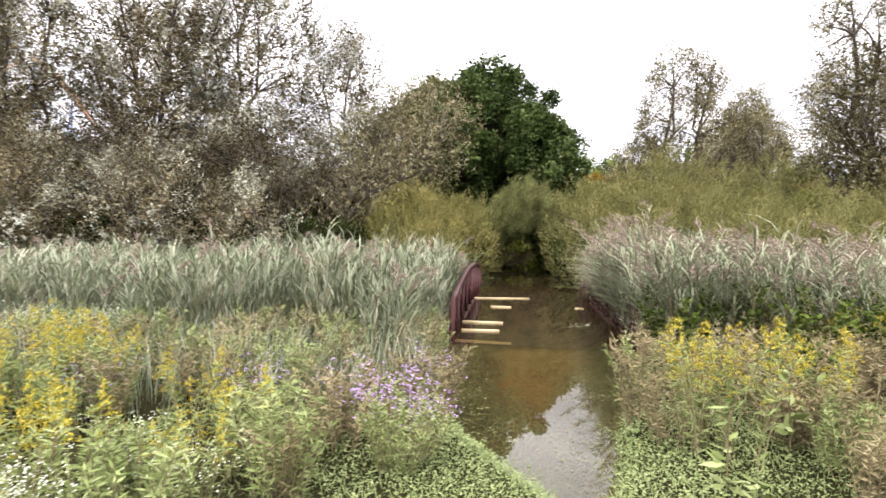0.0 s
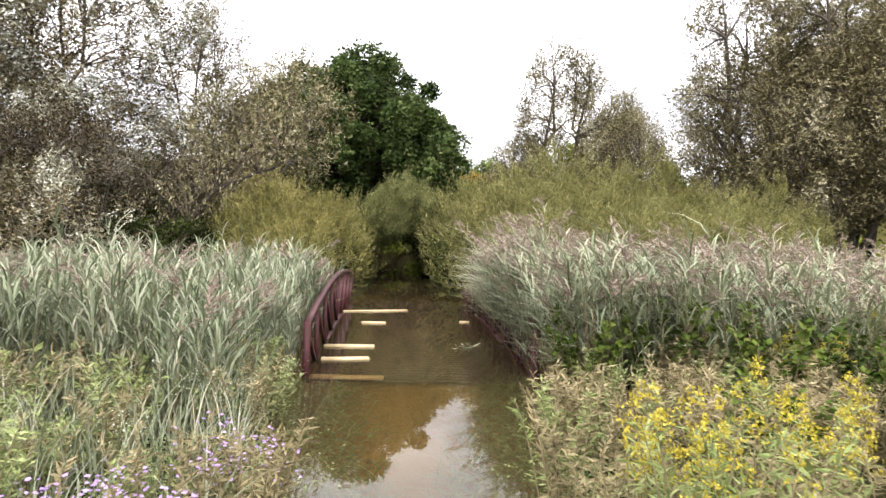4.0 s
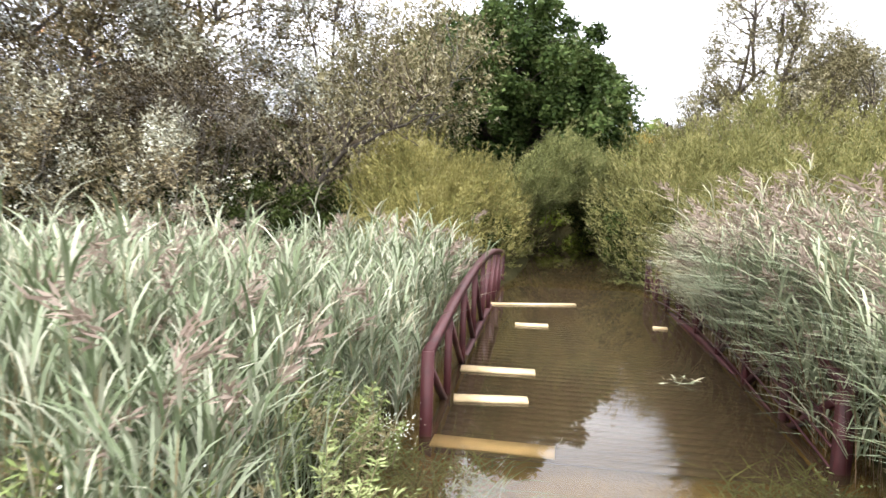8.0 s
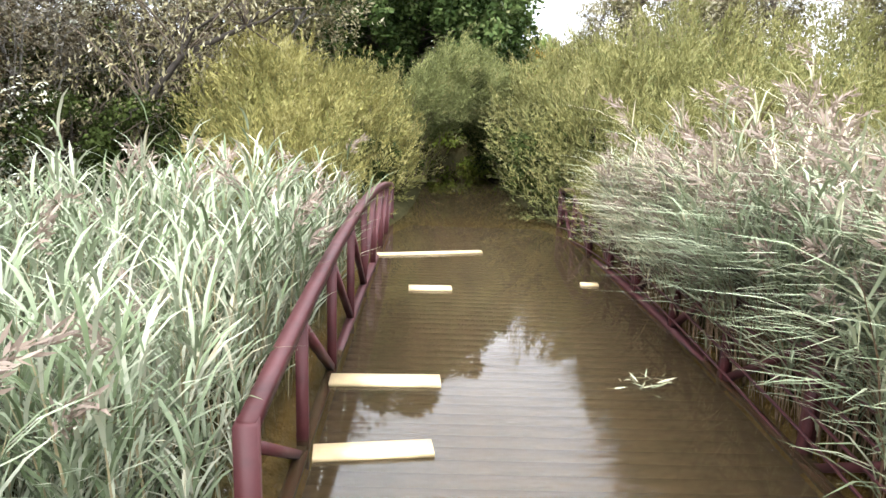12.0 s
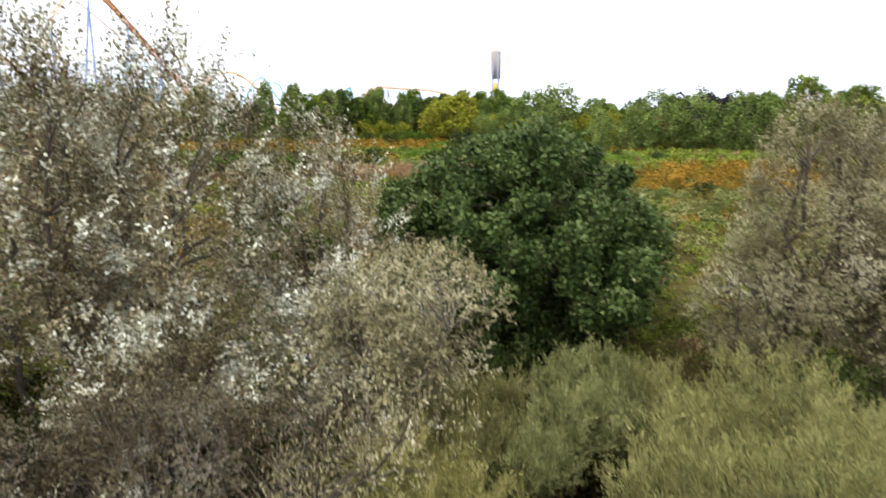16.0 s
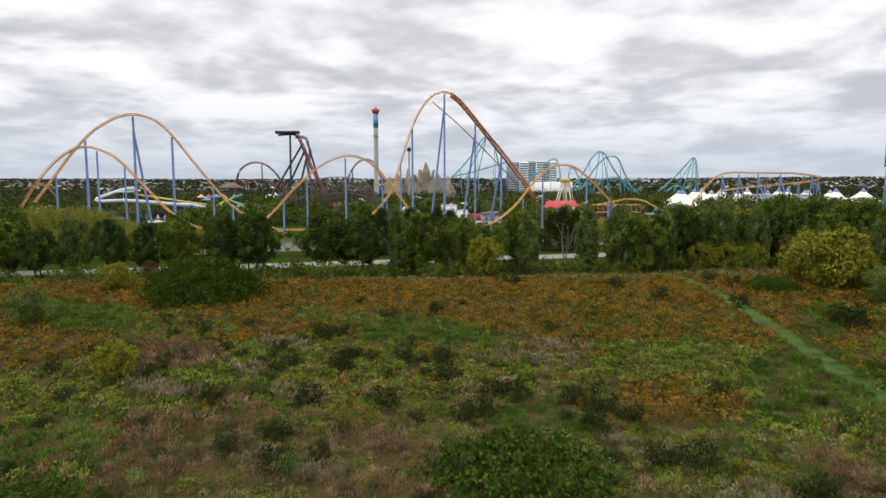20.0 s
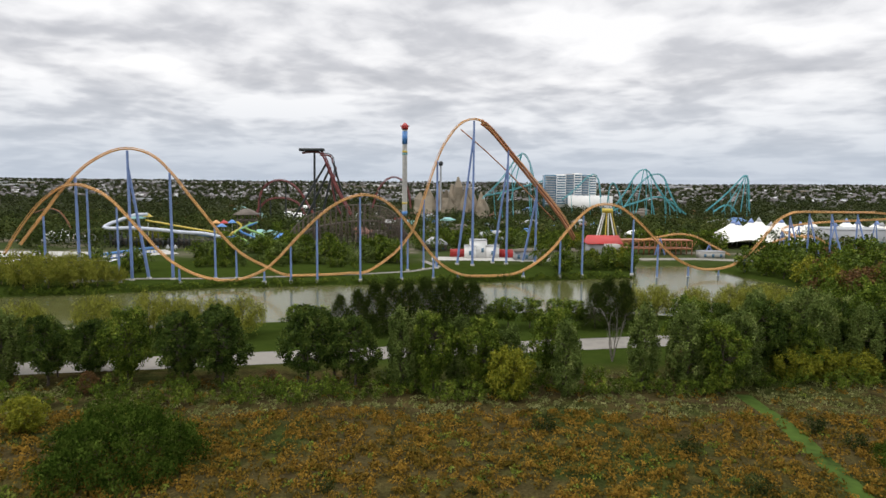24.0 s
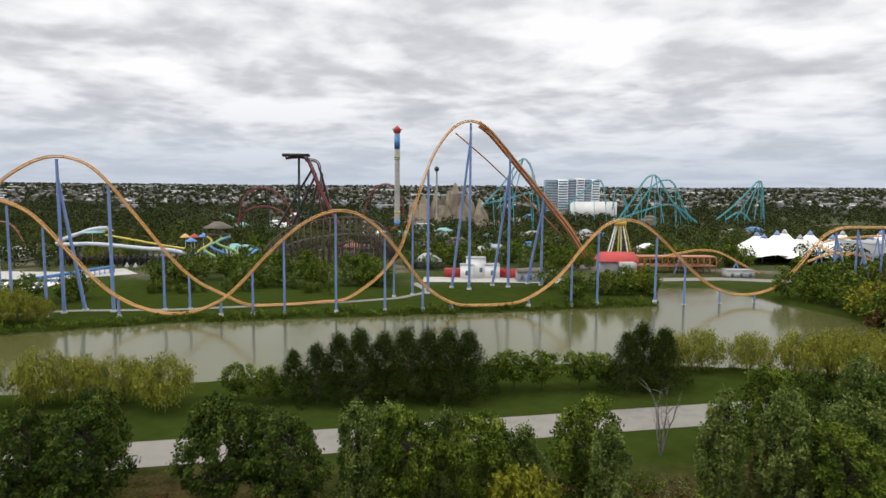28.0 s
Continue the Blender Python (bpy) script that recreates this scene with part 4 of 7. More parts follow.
# ---- reeds ----
def reed_bed(name, seed, spots, height, lean, mats, label, leaf_n=11, plume_share=0.22, length=(0.2, 0.48), width=0.024, sweep=0.9, bend=0.7, stem_mat=None, low=0.18):
    rng = np.random.default_rng(seed)
    n = len(spots)
    x, y = spots[:, 0], spots[:, 1]
    base = np.stack([x, y, np.maximum(ground_z(x, y), -0.25) - 0.03], -1)
    h = height * rng.uniform(0.55, 1.15, n) * (1 + 0.16 * wave(x, y, 0.7, seed)) * np.where(rng.random(n) < 0.06, 1.25, 1.0)
    ln = np.asarray(lean) + rng.normal(0, 0.26, (n, 2))
    ln3 = np.concatenate([ln, np.zeros((n, 1))], 1)
    stem, leaf, plume = Build(), Build(), Build()
    blades(stem, rng, base, ln3, h, 0.014, 0.35, 3)
    f = rng.uniform(low, 0.97, (n, leaf_n))
    hh = np.repeat(h, leaf_n)[:, None]
    fr = f.reshape(-1, 1)
    lr = np.repeat(ln3, leaf_n, 0)
    p = np.repeat(base, leaf_n, 0) + lr * hh * fr**1.6 * 0.35 + np.array([0, 0, 1.0]) * hh * (fr - 0.12 * fr**3)
    az = rng.uniform(0, 2 * np.pi, len(p))
    way = np.stack([np.cos(az), np.sin(az), np.zeros(len(p))], -1) * 0.9 + lr * sweep
    blades(leaf, rng, p, way, rng.uniform(*length, len(p)), width, bend, 3)
    top = base + ln3 * h[:, None] * 0.35 + np.array([0, 0, 1.0]) * h[:, None] * 0.88
    pick = rng.random(n) < plume_share
    tp = np.repeat(top[pick], 46, 0)
    g = rng.random((len(tp), 1))
    lp = np.repeat(unit(ln3[pick] + rng.normal(0, 0.2, (pick.sum(), 3)) * [1, 1, 0]), 46, 0)
    pos = tp + np.array([0, 0, 1.0]) * (0.30 * g - 0.12 * g**2) + lp * 0.20 * g**2 + rng.normal(0, 0.018, tp.shape)
    leaves(plume, rng, pos, lp * 0.6 + [0, 0, 0.35], 0.10, 0.016, None, 0.35)
    root = thing(name, label, "reeds", "", "stuff", mesh=leaf.mesh(name, mats[0]))
    tagged(part("stem", stem.mesh("stem", stem_mat or STEM), root), kind="stuff")
    tagged(part("seed_head", plume.mesh("seed_head", PLUME), root), kind="stuff")
    return root


rr = np.random.default_rng(5)
sp = np.stack([rr.uniform(-15, 1.2, 9000), rr.uniform(8.6, 17.2, 9000)], -1)
lx = 0.12 + (sp[:, 1] - 11.7) * 0.11
keep = (sp[:, 0] < lx - 0.12) & (sp[:, 1] > 9.0 - 0.10 * sp[:, 0] + 0.5 * np.sin(sp[:, 0] * 2)) & ((sp[:, 1] > 11.2) | (sp[:, 0] < -0.5)) & (sp[:, 1] < 15.5 + 0.4 * np.sin(sp[:, 0] * 3) + 1.2 * (sp[:, 0] > -0.6)) & (rr.random(9000) < np.clip(1.25 + sp[:, 0] * 0.055, 0.35, 1))
reed_bed("reed_bed", 6, sp[keep], 1.52 * np.interp(sp[keep][:, 0], [-9, -2.2], [0.72, 1.0]), (0.12, -0.02), (REED,), "tall grey-green common reeds with feathery plumes beside the bridge", 14, 0.09, (0.2, 0.46), 0.0235, 0.9, 0.72)
sp = np.stack([rr.uniform(2.6, 15, 9000), rr.uniform(7.8, 21.0, 9000)], -1)
rx = 3.45 + (sp[:, 1] - 11.8) * 0.11
keep = (sp[:, 0] > rx + 0.1) & (sp[:, 1] > 9.9 - 0.18 * sp[:, 0]) & (sp[:, 1] < 15.6 + 0.5 * np.sin(sp[:, 0] * 2)) & (rr.random(9000) < np.clip(1.2 - (sp[:, 0] - 3) * 0.07, 0.3, 1))
hang = np.stack([rr.uniform(0.06, 0.5, 560), rr.uniform(0.5, 6.6, 560)], -1)
hp = BR_A + hang[:, 1:] * BR_D + (BR_W + hang[:, :1]) * BR_N
front = hang[:, 1] < 3.2
for k, pick in enumerate((front, ~front)):
    reed_bed("reed_bed", 8 + 5 * k, hp[pick], 1.62, (-0.42, -0.1), ((REED_LUSH, REED_DRY)[k],), ("grey-green reeds", "dry tan reeds")[k] + " drooping over the bridge railing", 13, 0.3, (0.25, 0.52), 0.022, 0.9, 1.15, STEM_RED, 0.55)
close = sp[keep][:, 1] < 13.0
reed_bed("reed_bed", 7, sp[keep][~close], 2.1 * np.interp(sp[keep][~close][:, 0], [4, 9], [1.0, 0.85]), (-0.38, -0.06), (REED_DRY,), "dry tan and green reeds leaning over the bridge railing", 12, 0.45, (0.25, 0.52), 0.022, 0.9, 0.95, STEM_RED)
reed_bed("reed_bed", 9, sp[keep][close], 1.9 * np.interp(sp[keep][close][:, 0], [4, 8], [1.0, 0.85]), (-0.42, -0.08), (REED_LUSH,), "grey-green reeds blown over towards the bridge railing", 13, 0.36, (0.25, 0.55), 0.024, 0.95, 1.05, STEM_RED)


def bridge_at(s, across, z):
    p = BR_A + BR_D * s + BR_N * across
    return np.array([p[0], p[1], z])


def camber(s):
    return -0.375 + 0.335 * (1 - ((s - BR_L / 2) / (BR_L / 2)) ** 2)


bridge = thing("footbridge", "flooded arched footbridge with weathered dark red steel truss railings", "bridge")
for across in (0.0, BR_W):
    chord = np.linspace(0, BR_L, 25)
    for nm, dz, w in (("top_rail", 1.08, 0.085), ("bottom_rail", 0.06, 0.08)):
        b = Build()
        b.tube([bridge_at(s, across, camber(s) + dz) for s in chord], w * 0.7071, 4, True)
        part(nm, b.mesh(nm, RUST_PAINT), bridge)
    for k in range(5 if across else 0):
        b = Build()
        b.tube([bridge_at(s, across - 0.045, camber(s) + 0.2 + 0.17 * k) for s in chord], 0.012, 4, True)
        part("wire_rail", b.mesh("wire_rail", RUST_PAINT), bridge)
    for k in range(9):
        s = k * BR_L / 8
        b = Build()
        b.beam(bridge_at(s, across, camber(s) - 0.3), bridge_at(s, across, camber(s) + 1.06 + (0.05 if k in (0, 8) else 0)), 0.105 if k in (0, 8) else 0.075)
        part("post", b.mesh("post", RUST_PAINT), bridge)
        if k < 8:
            s2 = (k + 1) * BR_L / 8
            b = Build()
            hi, lo = (s, s2) if k < 4 else (s2, s)
            b.beam(bridge_at(hi, across, camber(hi) + 1.0), bridge_at(lo, across, camber(lo) + 0.1), 0.055)
            part("diagonal", b.mesh("diagonal", RUST_PAINT), bridge)
boards = []
for wide in (0.1447, 0.138):
    bb = Build()
    bb.box((0, 0, 0), (BR_W - 0.16, wide, 0.04))
    boards.append(bb.mesh("deck_board", DECK))
for k in range(66):
    s = 0.08 + k * 0.145
    o = part("deck_board", boards[3.9 < s < 6.4], bridge)
    o.matrix_basis = Matrix.Translation(bridge_at(s, BR_W / 2, camber(s))) @ Matrix.Rotation(math.atan2(BR_N[1], BR_N[0]), 4, "Z")
for k, (x0, y0, x1, y1, w) in enumerate([(0.27, 11.62, 1.29, 11.48, 0.24), (0.42, 12.68, 1.17, 12.7, 0.17), (0.47, 13.78, 1.34, 13.72, 0.19), (1.28, 16.45, 1.8, 16.42, 0.17), (0.95, 18.25, 2.55, 18.5, 0.13), (3.5, 16.62, 3.72, 16.6, 0.1)]):
    b = Build()
    L = math.hypot(x1 - x0, y1 - y0)
    b.box((0, 0, 0), (L, w, 0.04))
    me = b.mesh("plank", NEW_WOOD)
    o = thing("plank", "fresh yellow timber plank lying in the flood water on the deck", "plank", "planks on the bridge", "", mesh=me)
    o.matrix_basis = Matrix.Translation(((x0 + x1) / 2, (y0 + y1) / 2, 0.008 if k else -0.035)) @ Matrix.Rotation(math.atan2(y1 - y0, x1 - x0), 4, "Z")


# ---- roller coaster by the lake ----
def spline(pts, step=2.0):
    """A smooth line through the points at about even steps."""
    p = np.asarray(pts, float)
    p = np.concatenate([[2 * p[0] - p[1]], p, [2 * p[-1] - p[-2]]])
    out = []
    for k in range(1, len(p) - 2):
        n = max(2, int(np.linalg.norm(p[k + 1] - p[k]) / step))
        t = np.linspace(0, 1, n, endpoint=False)[:, None]
        a, b, c, d = p[k - 1], p[k], p[k + 1], p[k + 2]
        out.append(0.5 * (2 * b + (c - a) * t + (2 * a - 5 * b + 4 * c - d) * t**2 + (3 * b - a - 3 * c + d) * t**3))
    return np.concatenate(out + [p[-2:-1]])


def track_parts(root, line, rail_m, spine_m, gauge=0.55, drop=0.62, tie_step=2, spine_r=0.3, rail_r=0.14):
    """Two rails over a spine, joined by ties, along a line."""
    d = unit(np.gradient(line, axis=0))
    side = unit(np.cross(d, [0, 0, 1.0]) + 1e-6)
    up = np.cross(side, d)
    for s in (-1, 1):
        b = Build()
        b.tube(line + side * gauge * s, rail_r, 5)
        part("rail", b.mesh("rail", rail_m, True), root)
    b = Build()
    b.tube(line - up * drop, spine_r, 6)
    part("spine", b.mesh("spine", spine_m, True), root)
    b = Build()
    for k in range(0, len(line), tie_step):
        p, s, u = line[k], side[k], up[k]
        b.tube([p + s * gauge, p - u * drop * 0.9, p - s * gauge], 0.1, 4)
    tagged(part("tie", b.mesh("tie", spine_m), root), kind="stuff")


def column(root, foot, head, r, m, name="column", footing=True):
    b = Build()
    b.tube([foot, head], [r * 1.1, r * 0.85], 8)
    c = part(name, b.mesh(name, m, True), root)
    if footing:
        b = Build()
        b.tube([np.asarray(foot) - [0, 0, 1.0], np.asarray(foot) + [0, 0, 0.5]], r * 1.9, 8, True)
        part("footing", b.mesh("footing", CONCRETE), c)


coaster = thing("roller_coaster", "tall orange steel roller coaster with blue columns along the lake shore", "roller coaster")


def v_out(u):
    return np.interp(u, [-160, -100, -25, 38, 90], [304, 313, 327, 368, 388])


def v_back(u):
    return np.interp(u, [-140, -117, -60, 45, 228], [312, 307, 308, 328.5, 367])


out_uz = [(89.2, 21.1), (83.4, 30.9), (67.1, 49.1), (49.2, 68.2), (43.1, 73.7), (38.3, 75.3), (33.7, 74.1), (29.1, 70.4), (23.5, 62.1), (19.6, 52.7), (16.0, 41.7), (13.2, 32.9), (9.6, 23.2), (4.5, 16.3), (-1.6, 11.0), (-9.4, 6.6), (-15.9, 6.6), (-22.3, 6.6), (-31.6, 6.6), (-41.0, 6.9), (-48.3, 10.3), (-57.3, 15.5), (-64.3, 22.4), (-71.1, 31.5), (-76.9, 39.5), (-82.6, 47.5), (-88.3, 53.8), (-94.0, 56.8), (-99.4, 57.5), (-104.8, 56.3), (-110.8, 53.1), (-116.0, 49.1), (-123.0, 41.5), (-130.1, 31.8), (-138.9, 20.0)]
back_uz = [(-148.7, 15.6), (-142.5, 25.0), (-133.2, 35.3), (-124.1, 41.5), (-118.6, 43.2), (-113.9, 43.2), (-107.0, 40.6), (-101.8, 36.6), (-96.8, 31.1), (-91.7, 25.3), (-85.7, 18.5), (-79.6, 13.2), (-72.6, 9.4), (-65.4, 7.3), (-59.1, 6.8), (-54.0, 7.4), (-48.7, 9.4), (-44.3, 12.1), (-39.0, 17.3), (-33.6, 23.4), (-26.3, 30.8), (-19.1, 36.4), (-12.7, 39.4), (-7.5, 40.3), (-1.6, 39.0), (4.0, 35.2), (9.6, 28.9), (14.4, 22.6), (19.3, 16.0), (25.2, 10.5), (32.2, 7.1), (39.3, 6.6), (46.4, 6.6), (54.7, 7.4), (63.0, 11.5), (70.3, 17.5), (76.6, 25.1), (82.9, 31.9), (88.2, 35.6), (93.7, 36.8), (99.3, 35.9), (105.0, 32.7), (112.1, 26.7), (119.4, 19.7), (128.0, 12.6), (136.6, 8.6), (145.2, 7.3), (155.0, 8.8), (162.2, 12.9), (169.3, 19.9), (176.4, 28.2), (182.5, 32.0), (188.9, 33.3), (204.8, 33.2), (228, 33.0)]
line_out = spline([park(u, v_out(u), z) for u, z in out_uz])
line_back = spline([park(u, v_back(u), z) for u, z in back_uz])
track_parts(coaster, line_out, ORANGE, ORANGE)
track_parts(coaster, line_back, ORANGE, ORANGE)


def track_z(uz, u):
    us = np.array([a for a, _ in uz])
    zs = np.array([b for _, b in uz])
    o = np.argsort(us)
    return float(np.interp(u, us[o], zs[o]))


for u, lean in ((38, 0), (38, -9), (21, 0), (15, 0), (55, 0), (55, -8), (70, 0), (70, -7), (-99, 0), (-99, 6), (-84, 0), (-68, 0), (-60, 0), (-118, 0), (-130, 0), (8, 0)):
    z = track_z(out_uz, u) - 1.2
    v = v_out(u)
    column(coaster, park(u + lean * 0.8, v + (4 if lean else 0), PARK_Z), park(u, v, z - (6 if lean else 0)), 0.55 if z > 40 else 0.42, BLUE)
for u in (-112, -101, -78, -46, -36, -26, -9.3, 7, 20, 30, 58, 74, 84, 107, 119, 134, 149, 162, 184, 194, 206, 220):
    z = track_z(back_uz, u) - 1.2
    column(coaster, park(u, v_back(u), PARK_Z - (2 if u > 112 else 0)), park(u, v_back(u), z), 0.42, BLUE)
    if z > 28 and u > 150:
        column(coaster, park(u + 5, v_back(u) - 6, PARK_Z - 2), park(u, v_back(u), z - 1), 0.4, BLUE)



# ---- foreground herbs ----
def make_herb(name, seed, height, spread, stems, leaf, label, leaf_l, leaf_w, per, flower=None, florets=0, flower_l=0.03, head="plume", category="wildflower", group=""):
    """A clump of stems with leaves, and flower heads at the tips."""
    rng = np.random.default_rng(seed)
    root = thing(name, label, category, group)
    sb, lb, fb = Build(), Build(), Build()
    for _ in range(stems):
        a, r = rng.uniform(0, 6.28), spread * math.sqrt(rng.random())
        h = height * rng.uniform(0.7, 1.1)
        foot = np.array([math.cos(a) * r * 0.35, math.sin(a) * r * 0.35, -0.05])
        tip = np.array([math.cos(a) * r, math.sin(a) * r, h])
        f = np.linspace(0, 1, 4)[:, None]
        line = foot + (tip - foot) * f + np.array([0, 0, 0.12 * h]) * np.sin(f * np.pi)
        sb.tube(line, np.linspace(0.007, 0.003, 4), 3)
        g = rng.uniform(0.12, 1.0, (per, 1))
        p = foot + (tip - foot) * g + np.array([0, 0, 0.12 * h]) * np.sin(g * np.pi)
        az = rng.uniform(0, 6.28, per)
        way = np.stack([np.cos(az), np.sin(az), np.full(per, 0.35)], -1)
        leaves(lb, rng, p, way, leaf_l, leaf_w, np.array([[0, 0, 1.2]]), 0.35)
        if flower:
            if head == "plume":
                # several one-sided branches arch away from the top of the stem
                arm = rng.integers(0, 6, florets)
                aw = rng.uniform(0, 6.28, 6)[arm][:, None]
                g = rng.random((florets, 1))
                reach = np.array([0.05, 0.08, 0.1, 0.12, 0.14, 0.13])[arm][:, None] * g
                q = tip + np.concatenate([np.cos(aw) * reach, np.sin(aw) * reach, 0.16 - 0.05 * arm[:, None] + 0.09 * g - 0.1 * g**2], 1) + rng.normal(0, 0.009, (florets, 3))
                leaves(fb, rng, q, np.array([[0.1, 0, 0.7]]), flower_l, flower_l * 0.75, None, 0.9)
            else:
                q = tip + rng.normal(0, 1, (florets, 3)) * [0.09, 0.09, 0.05]
                for turn in (0, 1):
                    az = rng.uniform(0, 6.28, florets)
                    way = np.stack([np.cos(az), np.sin(az), np.full(florets, 0.1)], -1)
                    leaves(fb, rng, q - way * flower_l * 0.5, way, flower_l, flower_l * 0.8, np.array([[0, 0, 2.5]]), 0.15)
    tagged(part("stem", sb.mesh("stem", STEM), root), kind="stuff")
    tagged(part("leaf", lb.mesh("leaf", leaf), root), kind="stuff")
    if flower:
        tagged(part("flower", fb.mesh("flower", flower), root), kind="stuff")
    return root


gold = [make_herb("goldenrod", 60 + k, 0.78, 0.34, 8, HERB, "goldenrod clump with arching yellow flower plumes", 0.10, 0.015, 44, FL_YELLOW, 130, 0.017, group="goldenrods") for k in range(2)]
purp = make_herb("purple_aster", 64, 0.55, 0.36, 14, HERB_DRY, "bushy aster with small purple flowers", 0.055, 0.012, 34, FL_PURPLE, 12, 0.026, "daisy", group="purple asters")
whit = make_herb("white_aster", 65, 0.52, 0.36, 14, HERB, "bushy aster covered in small white flowers", 0.06, 0.013, 36, FL_WHITE, 14, 0.017, "daisy", group="white asters")
herb = [make_herb(("meadow_herb", "seeding_herb")[k], 66 + k, 0.62, 0.38, 13, (HERB, HERB_DRY)[k], ("grey-green leafy meadow herb", "browned leafy meadow herb going to seed")[k], 0.075, 0.014, 62, category="herb", group="meadow herbs") for k in range(2)]
bram = make_herb("bramble", 69, 0.95, 0.5, 14, LEAF_BELT, "low bramble bush with broad green leaves at the water's edge", 0.075, 0.05, 60, category="shrub", group="brambles")
milk = make_herb("milkweed", 70, 0.7, 0.08, 1, HERB, "single pale green milkweed with broad leaves", 0.15, 0.055, 20, category="herb", group="milkweeds")

rp = random.Random(21)
beds = {k: [] for k in ("g0", "g1", "p", "w", "h0", "h1", "b", "m")}
for _ in range(420):
    x, y = rp.uniform(-10, 0.1), rp.uniform(2.2, 11.2)
    c, h = channel(y)
    if x > c - h + 0.05 - 0.3 * (y < 5.5) or y < 2.6 + 0.25 * x * (x > -3) or (x > -0.9 and y < 5.0) or (x + 0.4) ** 2 + (y - 3.2) ** 2 < 1.6:
        continue
    s = rp.uniform(0.8, 1.2)
    n = wave(x, y, 0.9, 2.2) + rp.uniform(-0.4, 0.4)
    if y < 5.0 and x > -4.2:
        k = rp.choice(("p", "h0", "h1", "h0")) if x > -1.3 else rp.choice(("w", "h0", "h0", "w", "g0"))
    elif y < 7.4:
        k = rp.choice(("p", "h1", "h0", "h1")) if x > -1.9 else rp.choice(("g1", "h0", "p", "h0", "h1") if x > -3.6 else ("g0", "g1", "h0", "h1", "h0"))
    else:
        k = rp.choice(("h0", "h1", "h0", "h1", "h0", "w"))
    beds[k].append((x, y, s))
for _ in range(380):
    x, y = rp.uniform(1.7, 10), rp.uniform(3.2, 11.4)
    c, h = channel(y)
    if x < c + h + 0.02 + 0.4 * (y < 6.5) or (y < 4.6 and x < 3.0 + 0.9 * (4.6 - y)):
        continue
    s = rp.uniform(0.85, 1.3)
    n = wave(x, y, 0.8, 0.9) + rp.uniform(-0.5, 0.5)
    if y > 6.6 and x < 5.5:
        k = rp.choice(("b", "h1", "h0", "h1", "h1"))
    elif y > 7.4:
        k = rp.choice(("h1", "h0", "b", "g1"))
    else:
        k = ("g0" if n > 0.5 else "g1") if n > 0.3 else rp.choice(("h1", "h0", "h1", "h0", "m" if rp.random() < 0.3 else "h1"))
    beds[k].append((x, y, s))
beds["m"] += [(-2.4, 9.5, 1.35), (-2.2, 9.7, 1.25), (-2.6, 9.8, 1.2), (-1.75, 9.4, 1.0), (-1.25, 4.9, 1.1), (-1.15, 4.75, 0.9), (2.35, 4.6, 0.8), (3.2, 5.6, 1.4), (3.6, 6.0, 1.3), (4.3, 5.4, 1.2)]
for k, ob in (("g0", gold[0]), ("g1", gold[1]), ("p", purp), ("w", whit), ("h0", herb[0]), ("h1", herb[1]), ("b", bram), ("m", milk)):
    plant(ob, beds[k], rp)

# grass by the water and drowned grass under it
rg = np.random.default_rng(31)
gb = Build()
n = 36000
x, y = rg.uniform(-3.5, 6.0, n), rg.uniform(2.6, 9.5, n)
c, h = channel(y)
d = np.abs(x - c) - h
keep = (d > -0.25) & (d < 2.6) & (rg.random(n) < np.clip(1.15 - 0.28 * np.maximum(d, 0) - 0.12 * np.maximum(y - 6, 0), 0.05, 1))
x, y = x[keep], y[keep]
az = rg.uniform(0, 6.28, len(x))
blades(gb, rg, np.stack([x, y, ground_z(x, y) - 0.02], -1), np.stack([np.cos(az), np.sin(az), 0 * az], -1) * 0.8, rg.uniform(0.05, 0.15, len(x)), 0.009, 0.9, 2)
n = 70000
x, y = rg.uniform(-3.2, 5.6, n), rg.uniform(3.0, 8.6, n)
c, h = channel(y)
d = np.abs(x - c) - h
keep = (d > -0.15) & (d < 2.2) & (rg.random(n) < np.clip(1.2 - 0.4 * np.maximum(d, 0), 0.1, 1))
x, y = x[keep], y[keep]
az = rg.uniform(0, 6.28, len(x))
leaves(gb, rg, np.stack([x, y, ground_z(x, y) + rg.uniform(0.02, 0.11, len(x))], -1), np.stack([np.cos(az), np.sin(az), 0.2 + 0 * az], -1), 0.036, 0.02, np.array([[0, 0, 1.6]]), 0.2, 0.4)
thing("grass_verge", "lush low green grass and clover along the flooded path", "grass", "", "stuff", mesh=gb.mesh("grass_verge", GRASS))
gb = Build()
n = 17000
x, y = rg.uniform(-0.6, 3.4, n), rg.uniform(4.5, 11.6, n)
c, h = channel(y)
d = np.abs(x - c) - h
keep = (d < 0.15) & (d > -1.1) & (rg.random(n) < np.clip(1.1 + d * 0.9, 0.12, 1))
x, y = x[keep], y[keep]
az = rg.uniform(0, 6.28, len(x))
gz = ground_z(x, y)
blades(gb, rg, np.stack([x, y, gz], -1), np.stack([np.cos(az), np.sin(az), 0 * az], -1), np.minimum(rg.uniform(0.25, 0.6, len(x)), -gz + 0.06).clip(0.05), 0.02, 0.9, 2)
thing("drowned_grass", "drowned green grass just under the flood water", "grass", "", "stuff", mesh=gb.mesh("drowned_grass", GRASS))
